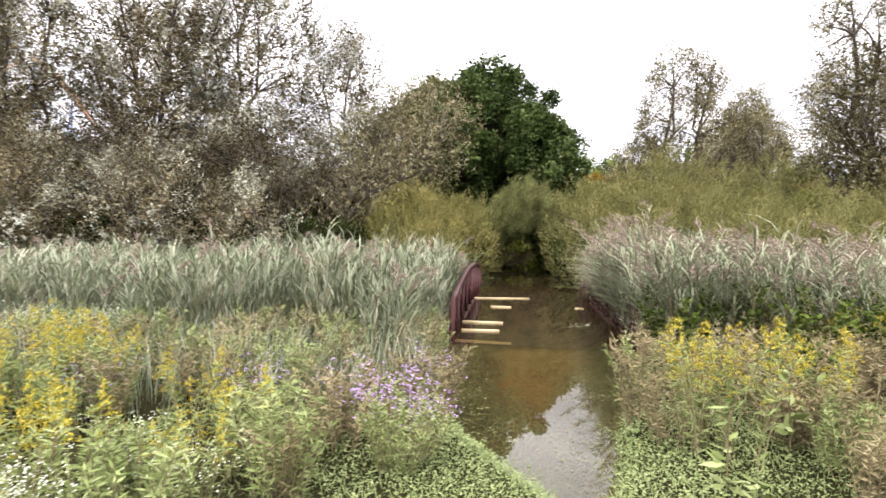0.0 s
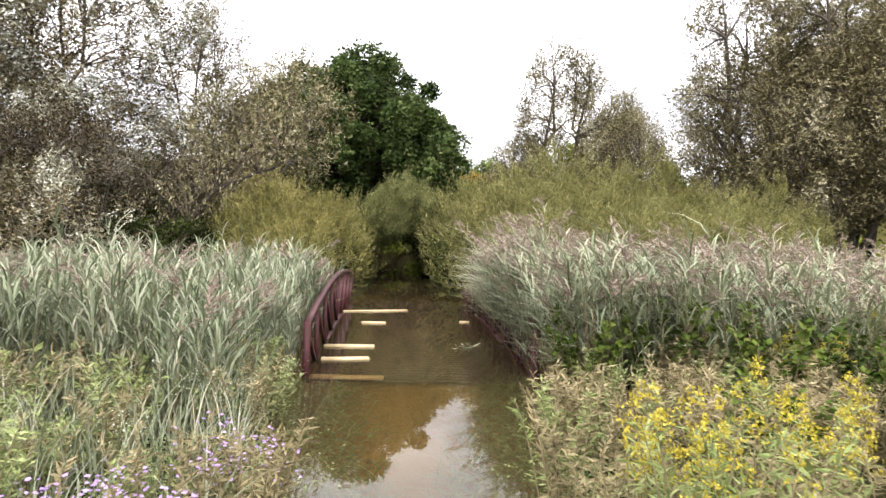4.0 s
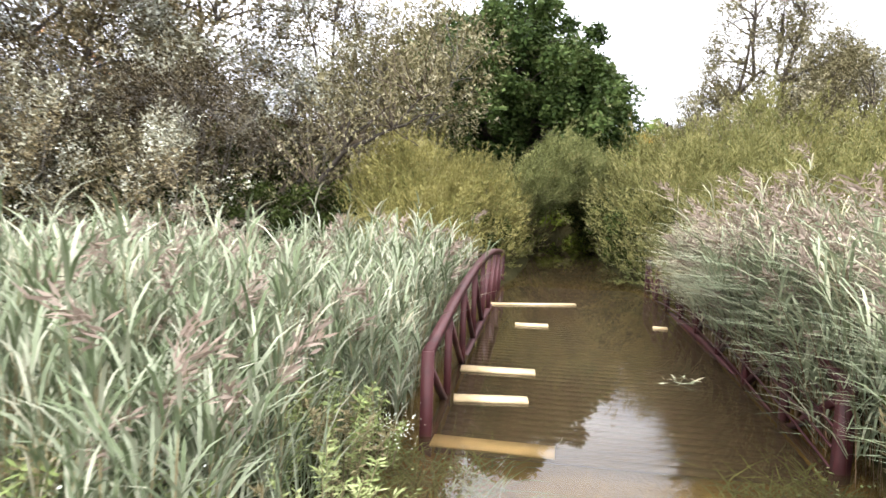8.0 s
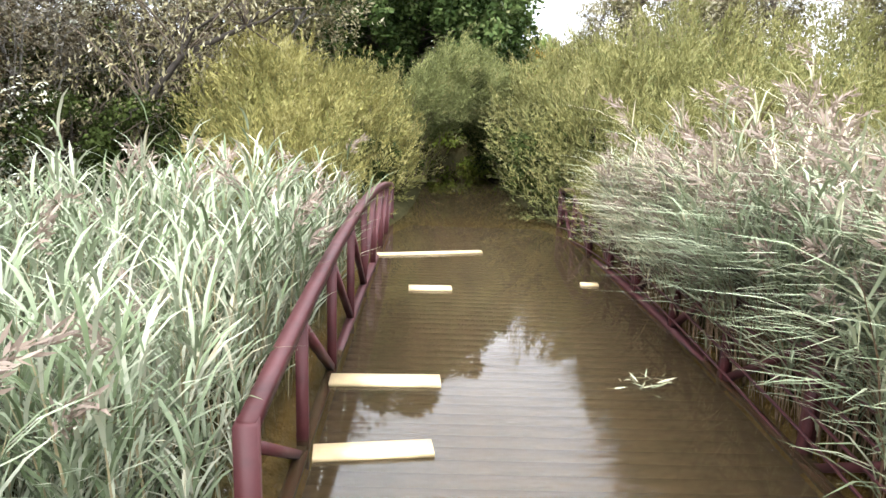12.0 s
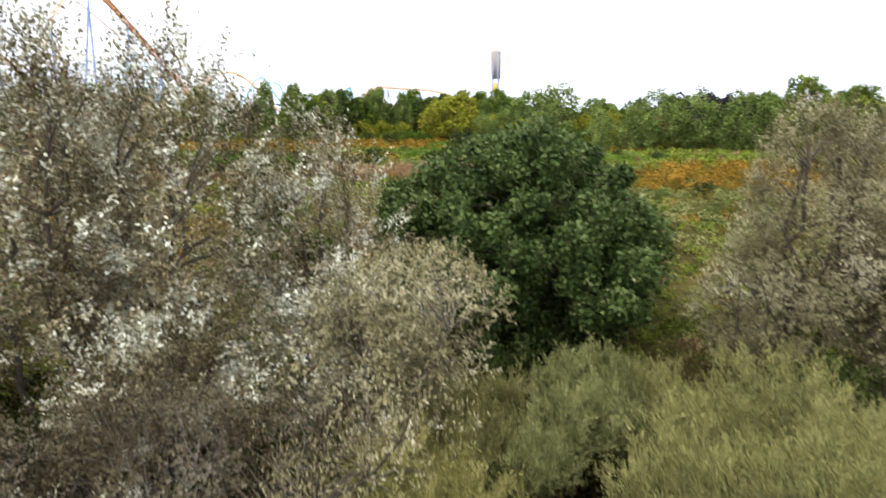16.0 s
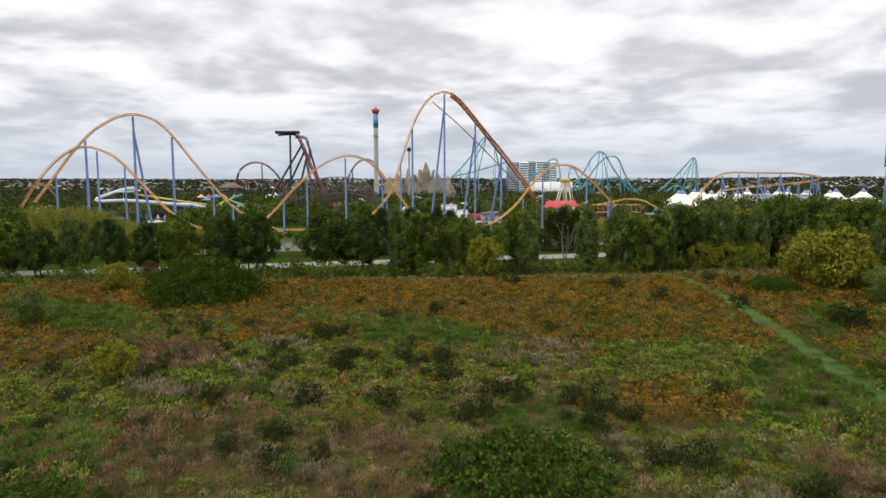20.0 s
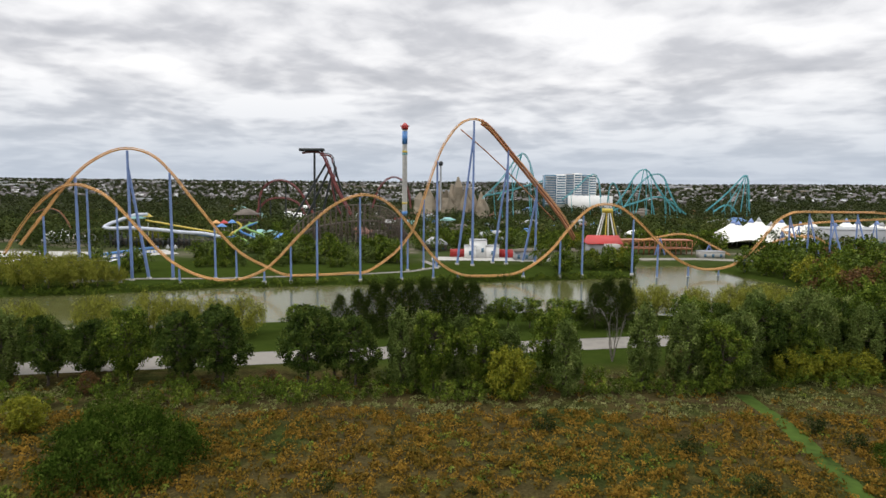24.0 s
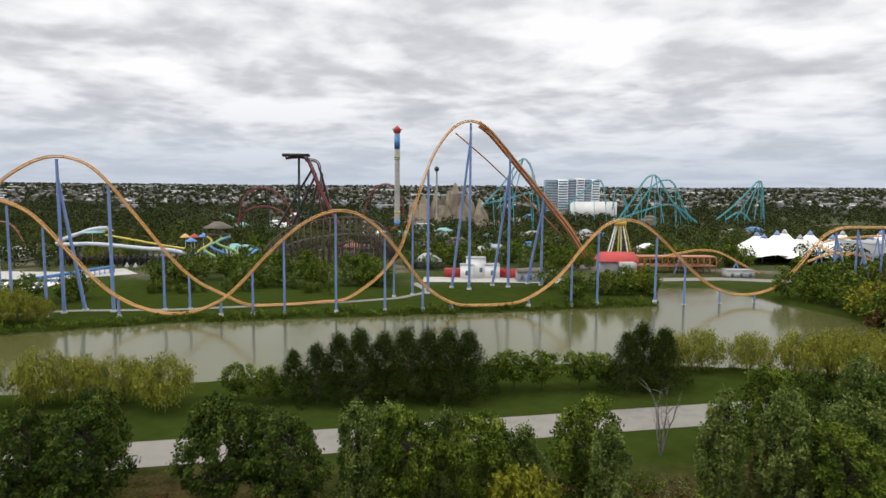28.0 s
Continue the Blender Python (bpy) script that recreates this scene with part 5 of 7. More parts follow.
# floating weed along both sides of the flooded path
n = 5200
x, y = rg.uniform(-0.8, 3.8, n), rg.uniform(4.8, 11.4, n)
c, h = channel(y)
d = h - np.abs(x - c)
keep = (d > -0.1) & (d < 0.75) & (rg.random(n) < np.clip(0.9 - 1.1 * d, 0.05, 1) * np.clip(1.35 - 0.1 * y, 0.2, 1)) & (wave(x, y, 0.45, 1.2) > -0.25)
x, y = x[keep], y[keep]
az = rg.uniform(0, 6.28, len(x))
fw = Build()
leaves(fw, rg, np.stack([x, y, rg.uniform(0.006, 0.016, len(x))], -1), np.stack([np.cos(az), np.sin(az), 0 * az], -1), 0.045, 0.022, np.array([[0, 0, 6.0]]), 0.02, 0.3)
thing("floating_weed", "small green weed leaves floating at the edges of the water", "water weed", "", "stuff", mesh=fw.mesh("floating_weed", GRASS))
db2 = Build()
p2 = np.array([3.0, 13.6, 0.02]) + rg.normal(0, 1, (26, 3)) * [0.1, 0.07, 0.015]
leaves(db2, rg, p2, rg.normal(0, 1, (26, 3)) * [1, 1, 0.25] + [0, 0, 0.15], 0.16, 0.016, np.array([[0, 0, 1.0]]), 0.2)
thing("drift_litter", "little raft of broken tan reed leaves on the water", "debris", "", "stuff", mesh=db2.mesh("drift_litter", REED_DRY))
# small rushes and sedges filling the back of the wet meadow
gb = Build()
n = 16000
x, y = rg.uniform(-12, -0.2, n), rg.uniform(6.0, 12.5, n)
keep = (x < channel(y)[0] - channel(y)[1] - 0.15) & (rg.random(n) < np.clip((y - 5.5) * 0.3, 0.1, 1))
x, y = x[keep], y[keep]
az = rg.uniform(0, 6.28, len(x))
blades(gb, rg, np.stack([x, y, ground_z(x, y) - 0.02], -1), np.stack([np.cos(az) + 0.3, np.sin(az), 0 * az], -1) * 0.6, rg.uniform(0.4, 1.05, len(x)), 0.013, 0.6, 3)
thing("sedge", "pale green sedge and grass between the reeds and flowers", "sedge", "", "stuff", mesh=gb.mesh("sedge", REED))

# ---- meadow ----
PATH_A = [(4.0, 40), (5.6, 48), (6.6, 54), (7.4, 62), (8.6, 70), (7.5, 80), (2, 96), (-6, 113), (-18, 137), (-29, 158), (-40, 176), (-50, 190)]
PATH_B = [(8.3, 68), (13, 76), (20, 82), (32, 88), (60, 100)]
LAWN = plain_material("mown_grass", (0.047, 0.081, 0.012), 0.9, 0, 0.45, 0.5, 0.5, 0.1)
for nm, pts, w in (("path_mown", PATH_A, 2.9), ("path_mown_branch", PATH_B, 2.7)):
    v, q = strip(pts, w, 0.03, 200)
    thing(nm, "mown bright green grass path through the meadow", "path", "", "structure", mesh=fast_mesh(nm, v, q, LAWN, None, True))


def near_path(x, y):
    d = np.full(x.shape, 1e9)
    for pts in (PATH_A, PATH_B):
        p = np.array(pts, float)
        for a, b in zip(p[:-1], p[1:]):
            ab = b - a
            t = np.clip(((x - a[0]) * ab[0] + (y - a[1]) * ab[1]) / (ab @ ab), 0, 1)
            d = np.minimum(d, np.hypot(x - a[0] - t * ab[0], y - a[1] - t * ab[1]))
    return d


rm = np.random.default_rng(41)
n = 62000
x, y = rm.uniform(-190, 45, n), rm.uniform(29, 225, n)
v = AV[0] * x + AV[1] * y
u = AU[0] * x + AU[1] * y
dist = np.hypot(x + 15, y - 52)
rough = v > 166 + 3 * wave(x, y, 7, 1)
keep = (v < 188 + 0.12 * u) & (near_path(x, y) > 1.25 + 0.35 * wave(x, y, 1.1, 2)) & (rm.random(n) < np.clip(1.5 - dist / 75, 0.42, 1)) & (u > -75) & (np.hypot(x - 1.5, y - 38) > 1.2) & ~(rough & (rm.random(n) < 0.45)) & (wave(x, y, 0.9, 1.0) > -0.75)
x, y, rough, dist = x[keep], y[keep], rough[keep], dist[keep]
v = AV[0] * x + AV[1] * y
k1, k2, k3 = wave(x, y, 11, 0.6) + rm.normal(0, 0.14, len(x)), wave(x, y, 6, 2.4) + rm.normal(0, 0.14, len(x)), wave(x, y, 15, 4.1) + rm.normal(0, 0.12, len(x))
# ochre goldenrod fills the far half and the right; greens, russet and straw lie in patches in the near half
PATCHES = [(1, -62, 106, 20, 7), (1, -20, 58, 22, 9), (1, -58, 62, 26, 10), (1, -30, 113, 8, 4), (1, -5, 113, 9, 5), (1, 2, 96, 6, 12), (1, -100, 85, 20, 8), (1, 16, 92, 12, 14), (1, -33, 96, 9, 5), (1, -15, 61, 7, 4), (1, -60, 92, 14, 6), (1, 8, 50, 4, 9), (0, -8, 55, 5, 3), (0, -34, 57, 6, 3), (0, 18, 64, 8, 9), (2, -10.5, 70, 9, 3.2), (2, -79, 78, 9, 4), (2, -48, 72, 14, 4.5), (2, -30, 65, 12, 4), (2, -52, 60, 7, 3), (2, 9, 66, 1.8, 4), (2, -4, 48, 5, 2), (3, -56, 79, 8, 2), (3, -45, 66, 6, 1.8), (3, -31, 71, 4, 1.6), (3, -5, 79, 7, 2.4), (3, 1, 70, 4, 1.6), (3, -70, 70, 8, 2.4), (3, -40, 109, 5, 1.5), (3, -63, 88, 4, 1.6), (3, -20, 83, 4, 1.4)] + [(5, -12, 148, 4, 15), (5, -10, 114, 6.7, 16), (5, -57, 105, 13, 8), (1, -51, 86, 16, 10), (1, -44, 74, 11, 7), (2, -76, 77, 9, 5), (2, -54, 64, 8, 5), (3, -70, 89, 5, 2.6), (3, -39, 108, 3.8, 2.2), (3, -51, 76, 3.7, 1.8), (5, -112, 82, 18, 7), (5, -66, 59, 9, 4), (0, -22, 96, 7, 9), (5, -29, 84, 6, 5), (2, -38, 72, 4, 3), (5, 0, 106, 12, 8), (5, -25, 72, 6, 5), (2, -11, 68, 6, 5), (2, -38, 56, 8, 4), (3, -39, 66, 4, 2), (0, -21, 50, 5.5, 5), (5, 3, 74, 3, 11), (1, -11, 54, 6.6, 4), (0, 0, 55, 5, 7), (5, 14, 92, 9, 10)]
far = smooth01(100, 122, v + 10 * wave(x, y, 13, 3.0)) + 0.45 * smooth01(8, 18, x)
sort = np.where(far + 0.35 * k1 > 0.55, 0, np.where(k2 > 0.8, 2, np.where(k3 > 0.85, 3, np.where(k1 > 0.6, 0, 1))))
sort = np.where((sort == 0) & (rm.random(len(x)) < 0.08), 1, sort)
for kind, cx, cy, rx_, ry_ in PATCHES:
    inside = np.hypot((x - cx) / rx_, (y - cy) / ry_) + 0.3 * wave(x, y, 3.0, cx) + rm.normal(0, 0.12, len(x)) < 0.95
    sort = np.where(inside & (rm.random(len(x)) < 0.88), kind, sort)
mix_ = rm.random(len(x)) + 0.35 * wave(x, y, 1.9, 3.3)
near = (sort == 1) & (dist < 48)
sort = np.where(near & (mix_ > 0.95), 2, np.where(near & (mix_ > 0.72), 4, np.where(near & (mix_ < -0.02), 0, sort)))
sort = np.where((y < 60) & (x > 3) & (sort == 0) & (rm.random(len(x)) < 0.8), 4, sort)
sort = np.where(rough & (rm.random(len(x)) < 0.85), 4, sort)
for kind, nm, mat, hgt, lab in ((0, "goldenrod_field", M_GOLD, 0.8, "ochre field of fading goldenrod"), (1, "green_forbs", M_GREEN, 0.55, "low green meadow plants"), (2, "russet_grass", M_RED, 0.85, "patch of russet dry grass"), (3, "straw_grass", M_TAN, 0.7, "patch of pale straw-coloured grass"), (4, "rough_grass", M_OLIVE, 0.3, "rough olive grass at the foot of the tree belt"), (5, "bright_grass", M_GRASS, 0.34, "bright green grass growing low in the meadow")):
    b = Build()
    # small-leaved clumps near the walk, coarser ones further off
    for d0, d1, m, size in ((0, 42, 70, 0.19), (42, 90, 34, 0.36), (90, 999, 30, 0.46)):
        s = (sort == kind) & (dist >= d0) & (dist < d1)
        if not s.any():
            continue
        c = np.stack([x[s], y[s], ground_z(x[s], y[s])], -1)
        R = rm.uniform(0.3, 0.85, len(c)) * (1.0 if d1 < 999 else 1.35)
        H = hgt * rm.uniform(0.55, 1.3, len(c)) * (0.6 + 0.6 * R)
        d = unit(rm.normal(0, 1, (len(c) * m, 3)) * [1, 1, 0.8] + [0, 0, 0.55])
        d[:, 2] = np.abs(d[:, 2])
        f = rm.uniform(0.65, 1.08, (len(d), 1))
        P = np.repeat(c, m, 0) + d * f * np.stack([np.repeat(R, m)] * 2 + [np.repeat(H, m)], -1)
        grassy = kind in (2, 3, 5)
        along = d * [0.5, 0.5, 0] + [0, 0, 1.0] if grassy else unit(np.cross(d, rm.normal(0, 1, d.shape))) + d * 0.4
        leaves(b, rm, P, along, size * (1.35 if grassy else 0.9), size * (0.34 if grassy else 0.55), d + [0, 0, 0.3], 0.3, 0.35)
    thing(nm, lab, "meadow plants", "", "stuff", mesh=b.mesh(nm, mat))

# sedge tussocks on the wet flats beside the reeds
n = 4200
x, y = rm.uniform(-75, 75, n), rm.uniform(-12, 31, n)
keep = (np.abs(x) > 13) | (y < -2)
x, y = x[keep], y[keep]
m = 18
d = unit(rm.normal(0, 1, (len(x) * m, 3)) * [1, 1, 0.8] + [0, 0, 0.5])
d[:, 2] = np.abs(d[:, 2])
c = np.repeat(np.stack([x, y, np.maximum(ground_z(x, y), 0.0)], -1), m, 0)
R = np.repeat(rm.uniform(0.5, 1.1, len(x)), m)[:, None]
b = Build()
leaves(b, rm, c + d * R * [1, 1, 0.8], d * [0.5, 0.5, 0] + [0, 0, 1.0], 0.6, 0.14, d, 0.3, 0.35)
thing("sedge_flat", "olive sedge tussocks on the wet flats beside the reeds", "sedge", "", "stuff", mesh=b.mesh("sedge_flat", M_OLIVE))

# shrubs of the meadow
db = [make_tree("meadow_bush", 71 + k, 1.5, 1.1, 0.05, (LEAF_DARK, LEAF_GREEN2)[k], TWIG, ("small dark green bush in the meadow", "small grey-green bush in the meadow")[k], "bush", leaf_l=0.2, leaf_w=0.12, clumps=16, per=44, stems=3, clump_r=0.36, trunk_r=0.02, limb_sides=3, group="meadow bushes") for k in range(2)]
rs = random.Random(5)
KNOWN = [(-57.3, 70.2), (-40.9, 64.6), (-47, 94.4), (-43.5, 89.7), (-34.1, 82.5), (-42.5, 79), (-22, 88.4), (-17.5, 81.2), (-14.8, 82.6), (-7, 80.8), (0.3, 74.1), (-27.6, 94.8), (-35.2, 88.3), (-55.8, 89.1), (-66.2, 93.8), (-64.4, 116.9), (-39.3, 56), (-44.6, 68.2), (-28.7, 90.1), (-48.8, 74.8), (-51.1, 92.6), (0.2, 87.8), (-54.5, 85.1), (-64.4, 83.8), (-67.7, 95), (-66.6, 109.1), (-84.6, 88)]
lists = [[(bx, by, rs.uniform(0.8, 1.35)) for bx, by in KNOWN], []]
for bx, by in KNOWN:
    for _ in range(rs.choice((1, 2, 2, 3))):
        lists[rs.random() < 0.3].append((bx + rs.gauss(0, 2.2), by + rs.gauss(0, 1.5), rs.uniform(0.5, 1.0)))
while len(lists[0]) + len(lists[1]) < 190:
    bx, by = rs.uniform(-95, 20), rs.uniform(48, 130)
    near_band = math.exp(-((by - 0.15 * bx - 92) / 14) ** 2)
    if float(near_path(np.array([bx]), np.array([by]))[0]) < 2.5 or -0.6258 * bx + 0.78 * by > 140 or rs.random() > 0.12 + 0.9 * near_band * (float(wave(bx, by, 9, 5.0)) > -0.1):
        continue
    lists[rs.random() < 0.35].append((bx, by, rs.uniform(0.45, 0.95)))
lists[0] += [(3.1, 126.2, 2.0), (-8.3, 142.2, 2.2), (-48.2, 154.3, 1.6), (-37.6, 147.7, 1.5), (-24.5, 148.9, 1.5), (-9.5, 143.5, 1.8), (4.5, 127.5, 1.6), (-68.5, 149.2, 1.7), (-35.6, 175.6, 1.5), (-30, 172, 1.4)]
plant(db[0], lists[0], rs)
plant(db[1], lists[1], rs)
yl = make_tree("yellow_bush", 75, 4.6, 2.7, 0.2, LEAF_YELLOW, BARK, "round yellow-green bush in the meadow", "bush", leaf_l=0.3, leaf_w=0.2, clumps=60, per=90, stems=4, trunk_r=0.05)
plant(yl, [(-74, 69.5, 0.85), (-129, 98, 1.15), (-81.9, 160.2, 1.5, 1.3), (-44.9, 207, 1.5), (-40, 212, 1.5), (-34, 216, 1.4), (-10, 190, 1.5), (-3, 172, 1.4), (8, 152, 1.3), (16, 140, 1.2), (-13, 178, 2.2, 1.15), (-18.5, 187, 1.9, 1.2), (3.5, 126, 1.0, 1.2), (14, 131, 1.1, 1.3), (21, 138, 1.2, 1.2)])
sm = make_tree("sumac_mound", 76, 4.2, 8.5, 0.1, LEAF_SUMAC, TWIG, "wide low dark green sumac thicket", "thicket", leaf_l=0.3, leaf_w=0.15, clumps=230, per=130, shape="mound", stems=5, clump_r=0.095, trunk_r=0.05, droop=0.3, deep=0.15, soft=0.35)
plant(sm, [(-106, 102, 1.2, 1.45), (-46.0, 48.5, 0.85, 0.75), (-54.0, 52.0, 0.8, 0.65), (-40.5, 50.5, 0.5, 0.5), (-23, 171, 0.62, 1.0)], random.Random(2))
sm2 = make_tree("vine_patch", 77, 1.3, 6.0, 0.05, LEAF_SUMAC, TWIG, "low spread of light green vine leaves", "thicket", leaf_l=0.3, leaf_w=0.2, clumps=150, per=50, shape="mound", stems=3, clump_r=0.1, trunk_r=0.02, droop=0.3, deep=0.15)
sm2.matrix_basis = put(sm2, -25.5, 73.5, 0.4, 1.15)
mb = make_tree("young_tree", 78, 3.6, 1.5, 0.2, LEAF_DARK, BARK, "young dark green tree standing in the meadow", leaf_l=0.2, leaf_w=0.08, clumps=44, per=150, stems=2, trunk_r=0.04)
mb.matrix_basis = put(mb, -14.8, 50.1, 0, 1.15)
gb_ = make_tree("walnut_bush", 79, 3.8, 2.2, 0.2, LEAF_SUMAC, BARK, "leafy bright green bush beside the oak", "bush", leaf_l=0.26, leaf_w=0.11, clumps=46, per=120, stems=4, trunk_r=0.04)
plant(gb_, [(-11.5, 42.6, 1.0), (-9.2, 43.6, 0.8), (16.5, 31.5, 0.9), (-4.6, 25.8, 0.75)], random.Random(6))
for k, (bx, by, s) in enumerate(((-10.9, 49.4, 0.42), (-8.0, 49.4, 0.5))):
    bm = bmesh.new()
    bmesh.ops.create_icosphere(bm, subdivisions=3, radius=1)
    for w in bm.verts:
        w.co *= 1 + 0.25 * noise.noise(w.co * 1.3 + Vector((k * 7, 0, 0)))
        w.co.z *= 0.62
    me = bpy.data.meshes.new("boulder")
    bm.to_mesh(me)
    bm.free()
    me.materials.append(ROCK)
    ob = thing("boulder", "pale grey boulder lying in the meadow", "boulder", "boulders", mesh=me)
    ob.matrix_basis = put(ob, bx, by, k * 1.3, s * 1.3, s, -0.15)
# ---- trees between meadow and lake ----
BELT = ((4.9, 1.4, LEAF_GREEN, "round", 0.17, "mid-green broadleaf tree in the belt by the road"), (3.8, 1.0, LEAF_GREEN2, "tall", 0.2, "grey-green poplar in the belt by the road"), (4.8, 1.8, LEAF_BELT, "round", 0.16, "dark green broadleaf tree in the belt by the road"), (3.4, 0.8, LEAF_GREEN2, "tall", 0.21, "slender pale green poplar in the belt by the road"))
bt = [make_tree("belt_tree", 50 + k, 14.0, sp_, lo_, lf_, BARK, lab_, leaf_l=0.42, leaf_w=0.29, clumps=110, per=96, limb_sides=3, deep=0.38, shape=sh_, clump_r=cr_, group="tree belt") for k, (sp_, lo_, lf_, sh_, cr_, lab_) in enumerate(BELT)]
rb = random.Random(8)
spots = [[], [], [], []]
ROW = [(-25, 181, 2, 1.0), (-17, 180, 2, 1.1), (-21, 188, 2, 0.95), (-1.6, 182, 2, 1.12), (2.5, 187, 2, 0.95), (7.7, 181, 2, 1.02), (16.3, 181, 3, 0.92), (19.5, 186, 1, 0.85), (22.4, 181, 0, 0.9), (27, 184, 1, 0.86), (31.3, 181, 0, 0.86), (34.5, 186, 1, 0.8), (37.4, 183, 3, 0.78), (45.6, 185, 0, 1.0), (46.8, 177.5, 3, 0.85), (62.5, 183, 3, 0.95), (71, 183, 1, 1.05), (76, 180, 0, 1.0), (81, 184, 1, 1.1)]
for u, v, k, s0 in ROW:
    spots[k].append((*park(u, v)[:2], s0))
for u in np.arange(-165, -30, 8.2):
    spots[rb.choice((0, 2, 1, 2))].append((*park(u + rb.uniform(-2, 2), 180 + rb.uniform(-2, 3))[:2], rb.uniform(0.85, 1.12)))
    spots[rb.choice((0, 1, 2))].append((*park(u + 4 + rb.uniform(-2, 2), 189 + rb.uniform(-2, 3))[:2], rb.uniform(0.7, 0.95)))
for u in np.arange(76, 160, 5.6):
    for v0 in (190, 199, 208):
        if v0 < 205 or u > 108:
            spots[rb.choice((0, 0, 1, 2, 2))].append((*park(u + rb.uniform(-2, 2), v0 + rb.uniform(-2, 3) + 0.1 * (u - 76))[:2], rb.uniform(0.8, 1.12)))
for _ in range(90):
    u, v = rb.uniform(104, 240), rb.uniform(60, 186)
    spots[rb.choice((0, 1, 2, 3))].append((*park(u, v)[:2], rb.uniform(0.55, 0.85)))
for k in range(4):
    plant(bt[k], [(x_, y_, s_ * 0.92, rb.uniform(1.05, 1.3)) for x_, y_, s_ in spots[k]], rb)
purple = make_tree("purple_tree", 54, 11.0, 5.0, 1.0, LEAF_PURPLE, BARK, "dark purple-leaved tree at the meadow's edge", leaf_l=0.5, leaf_w=0.34, clumps=50, per=70, limb_sides=3)
plant(purple, [(*park(u, v)[:2], s0) for u, v, s0 in ((150, 118, 1.1), (158, 112, 1.0), (164, 120, 1.1), (172, 110, 1.0))] + [(38, 138, 1.0), (44, 143, 1.0)], rb)
edge = make_tree("edge_willow", 55, 8.0, 4.0, 0.3, LEAF_GREEN2, BARK, "broad olive-green willow at the meadow's edge", leaf_l=0.45, leaf_w=0.2, clumps=50, per=90, limb_sides=3, stems=3, trunk_r=0.1)
plant(edge, [(*park(u, v)[:2], s0) for u, v, s0 in ((98, 96, 1.0), (103, 88, 0.8), (97, 118, 1.1), (106, 104, 0.9), (100, 132, 0.8), (110, 84, 0.7), (118, 80, 0.6), (104, 150, 1.0))] + [(-109, 75, 0.75), (16, 122, 0.7), (23, 126, 0.9), (27, 134, 1.3), (9, 130, 1.4), (5, 134, 1.3), (34, 128, 1.2), (40, 124, 1.2), (47, 128, 1.1)], rb)
ub = make_tree("belt_bush", 56, 2.6, 2.2, 0.05, LEAF_GREEN, TWIG, "green bush at the foot of the tree belt", "bush", leaf_l=0.36, leaf_w=0.2, clumps=18, per=36, stems=3, trunk_r=0.03, limb_sides=3, group="belt bushes")
plant(ub, [(*park(u, 172 + 0.12 * u + rb.uniform(-2, 5))[:2], rb.uniform(0.7, 1.5)) for u in np.arange(-140, 150, 4.2)] + [(*park(u + rb.uniform(-2, 2), 181 + 0.1 * u + rb.uniform(-5, 6))[:2], rb.uniform(0.6, 1.3)) for u in [*np.arange(-150, 34, 5.5), *np.arange(44, 150, 6)]], rb)
rust = make_tree("rust_tree", 57, 8.0, 3.4, 0.6, LEAF_RUST, BARK, "rust-brown autumn tree in the belt", leaf_l=0.4, leaf_w=0.24, clumps=50, per=70)
plant(rust, [(*park(u, v)[:2], s) for u, v, s in ((72, 190, 0.7), (-40, 176, 0.5), (118, 190, 1.0), (-8, 180, 0.45), (112, 140, 1.0), (116, 120, 0.9), (128, 160, 1.1), (122, 100, 0.8))], rb)
pine = make_tree("pine_tree", 58, 13.5, 5.4, 0.7, LEAF_PINE, BARK, "dark pointed pine in the group by the lake", leaf_l=0.5, leaf_w=0.14, clumps=96, per=110, droop=0.2, shape="spire", limb_sides=3, clump_r=0.22, group="conifers")
plant(pine, [(*park(u, v)[:2], s) for u, v, s in ((-3, 229, 0.72), (2, 227, 0.85), (6, 230, 0.95), (10.5, 228, 1.05), (15, 231, 0.95), (19.5, 229, 1.05), (24, 231, 1.0), (28, 229, 1.05), (32, 230, 1.0), (66, 236, 0.9), (70, 239, 1.0), (74, 237, 0.95))], rb)
weep = make_tree("weeping_willow", 59, 10.0, 5.4, 3.4, LEAF_WEEP, BARK, "yellow-green weeping willow on the lake shore", leaf_l=0.75, leaf_w=0.16, clumps=64, per=90, shape="weep", limb_sides=3, clump_r=0.22, group="weeping willows")
plant(weep, [(*park(u, v)[:2], s) for u, v, s in ((80, 250, 0.95), (88, 251, 1.0), (99, 250, 0.95), (108, 247, 1.05), (114, 245, 1.1), (119, 247, 1.1), (126, 242, 1.1), (-51, 224, 1.1), (-44, 226, 0.95), (-36, 226, 0.95), (-27, 223, 1.05), (-62, 220, 1.1), (-78, 216, 1.0), (-104, 297, 1.1), (-111, 294, 1.3), (-119, 292, 1.3), (-98, 299, 0.8), (-127, 290, 1.4), (-116, 299, 1.2))], rb)
sh = make_tree("lakeside_tree", 60, 8.0, 3.4, 1.6, LEAF_GREEN, BARK, "small round green tree on the lakeside lawn", leaf_l=0.45, leaf_w=0.28, clumps=46, per=70, limb_sides=3, group="lakeside trees")
plant(sh, [(*park(u, v)[:2], s) for u, v, s in ((38, 236, 0.85), (42, 235, 1.05), (48, 236, 1.0), (56, 236, 1.0), (61, 238, 0.9), (-8, 226, 0.9), (-14, 228, 0.9), (140, 236, 1.2), (148, 230, 1.3), (156, 238, 1.2))], rb)
dead = thing("dead_tree", "bare grey dead tree beside the road", "tree")
db_ = Build()
rd = np.random.default_rng(4)
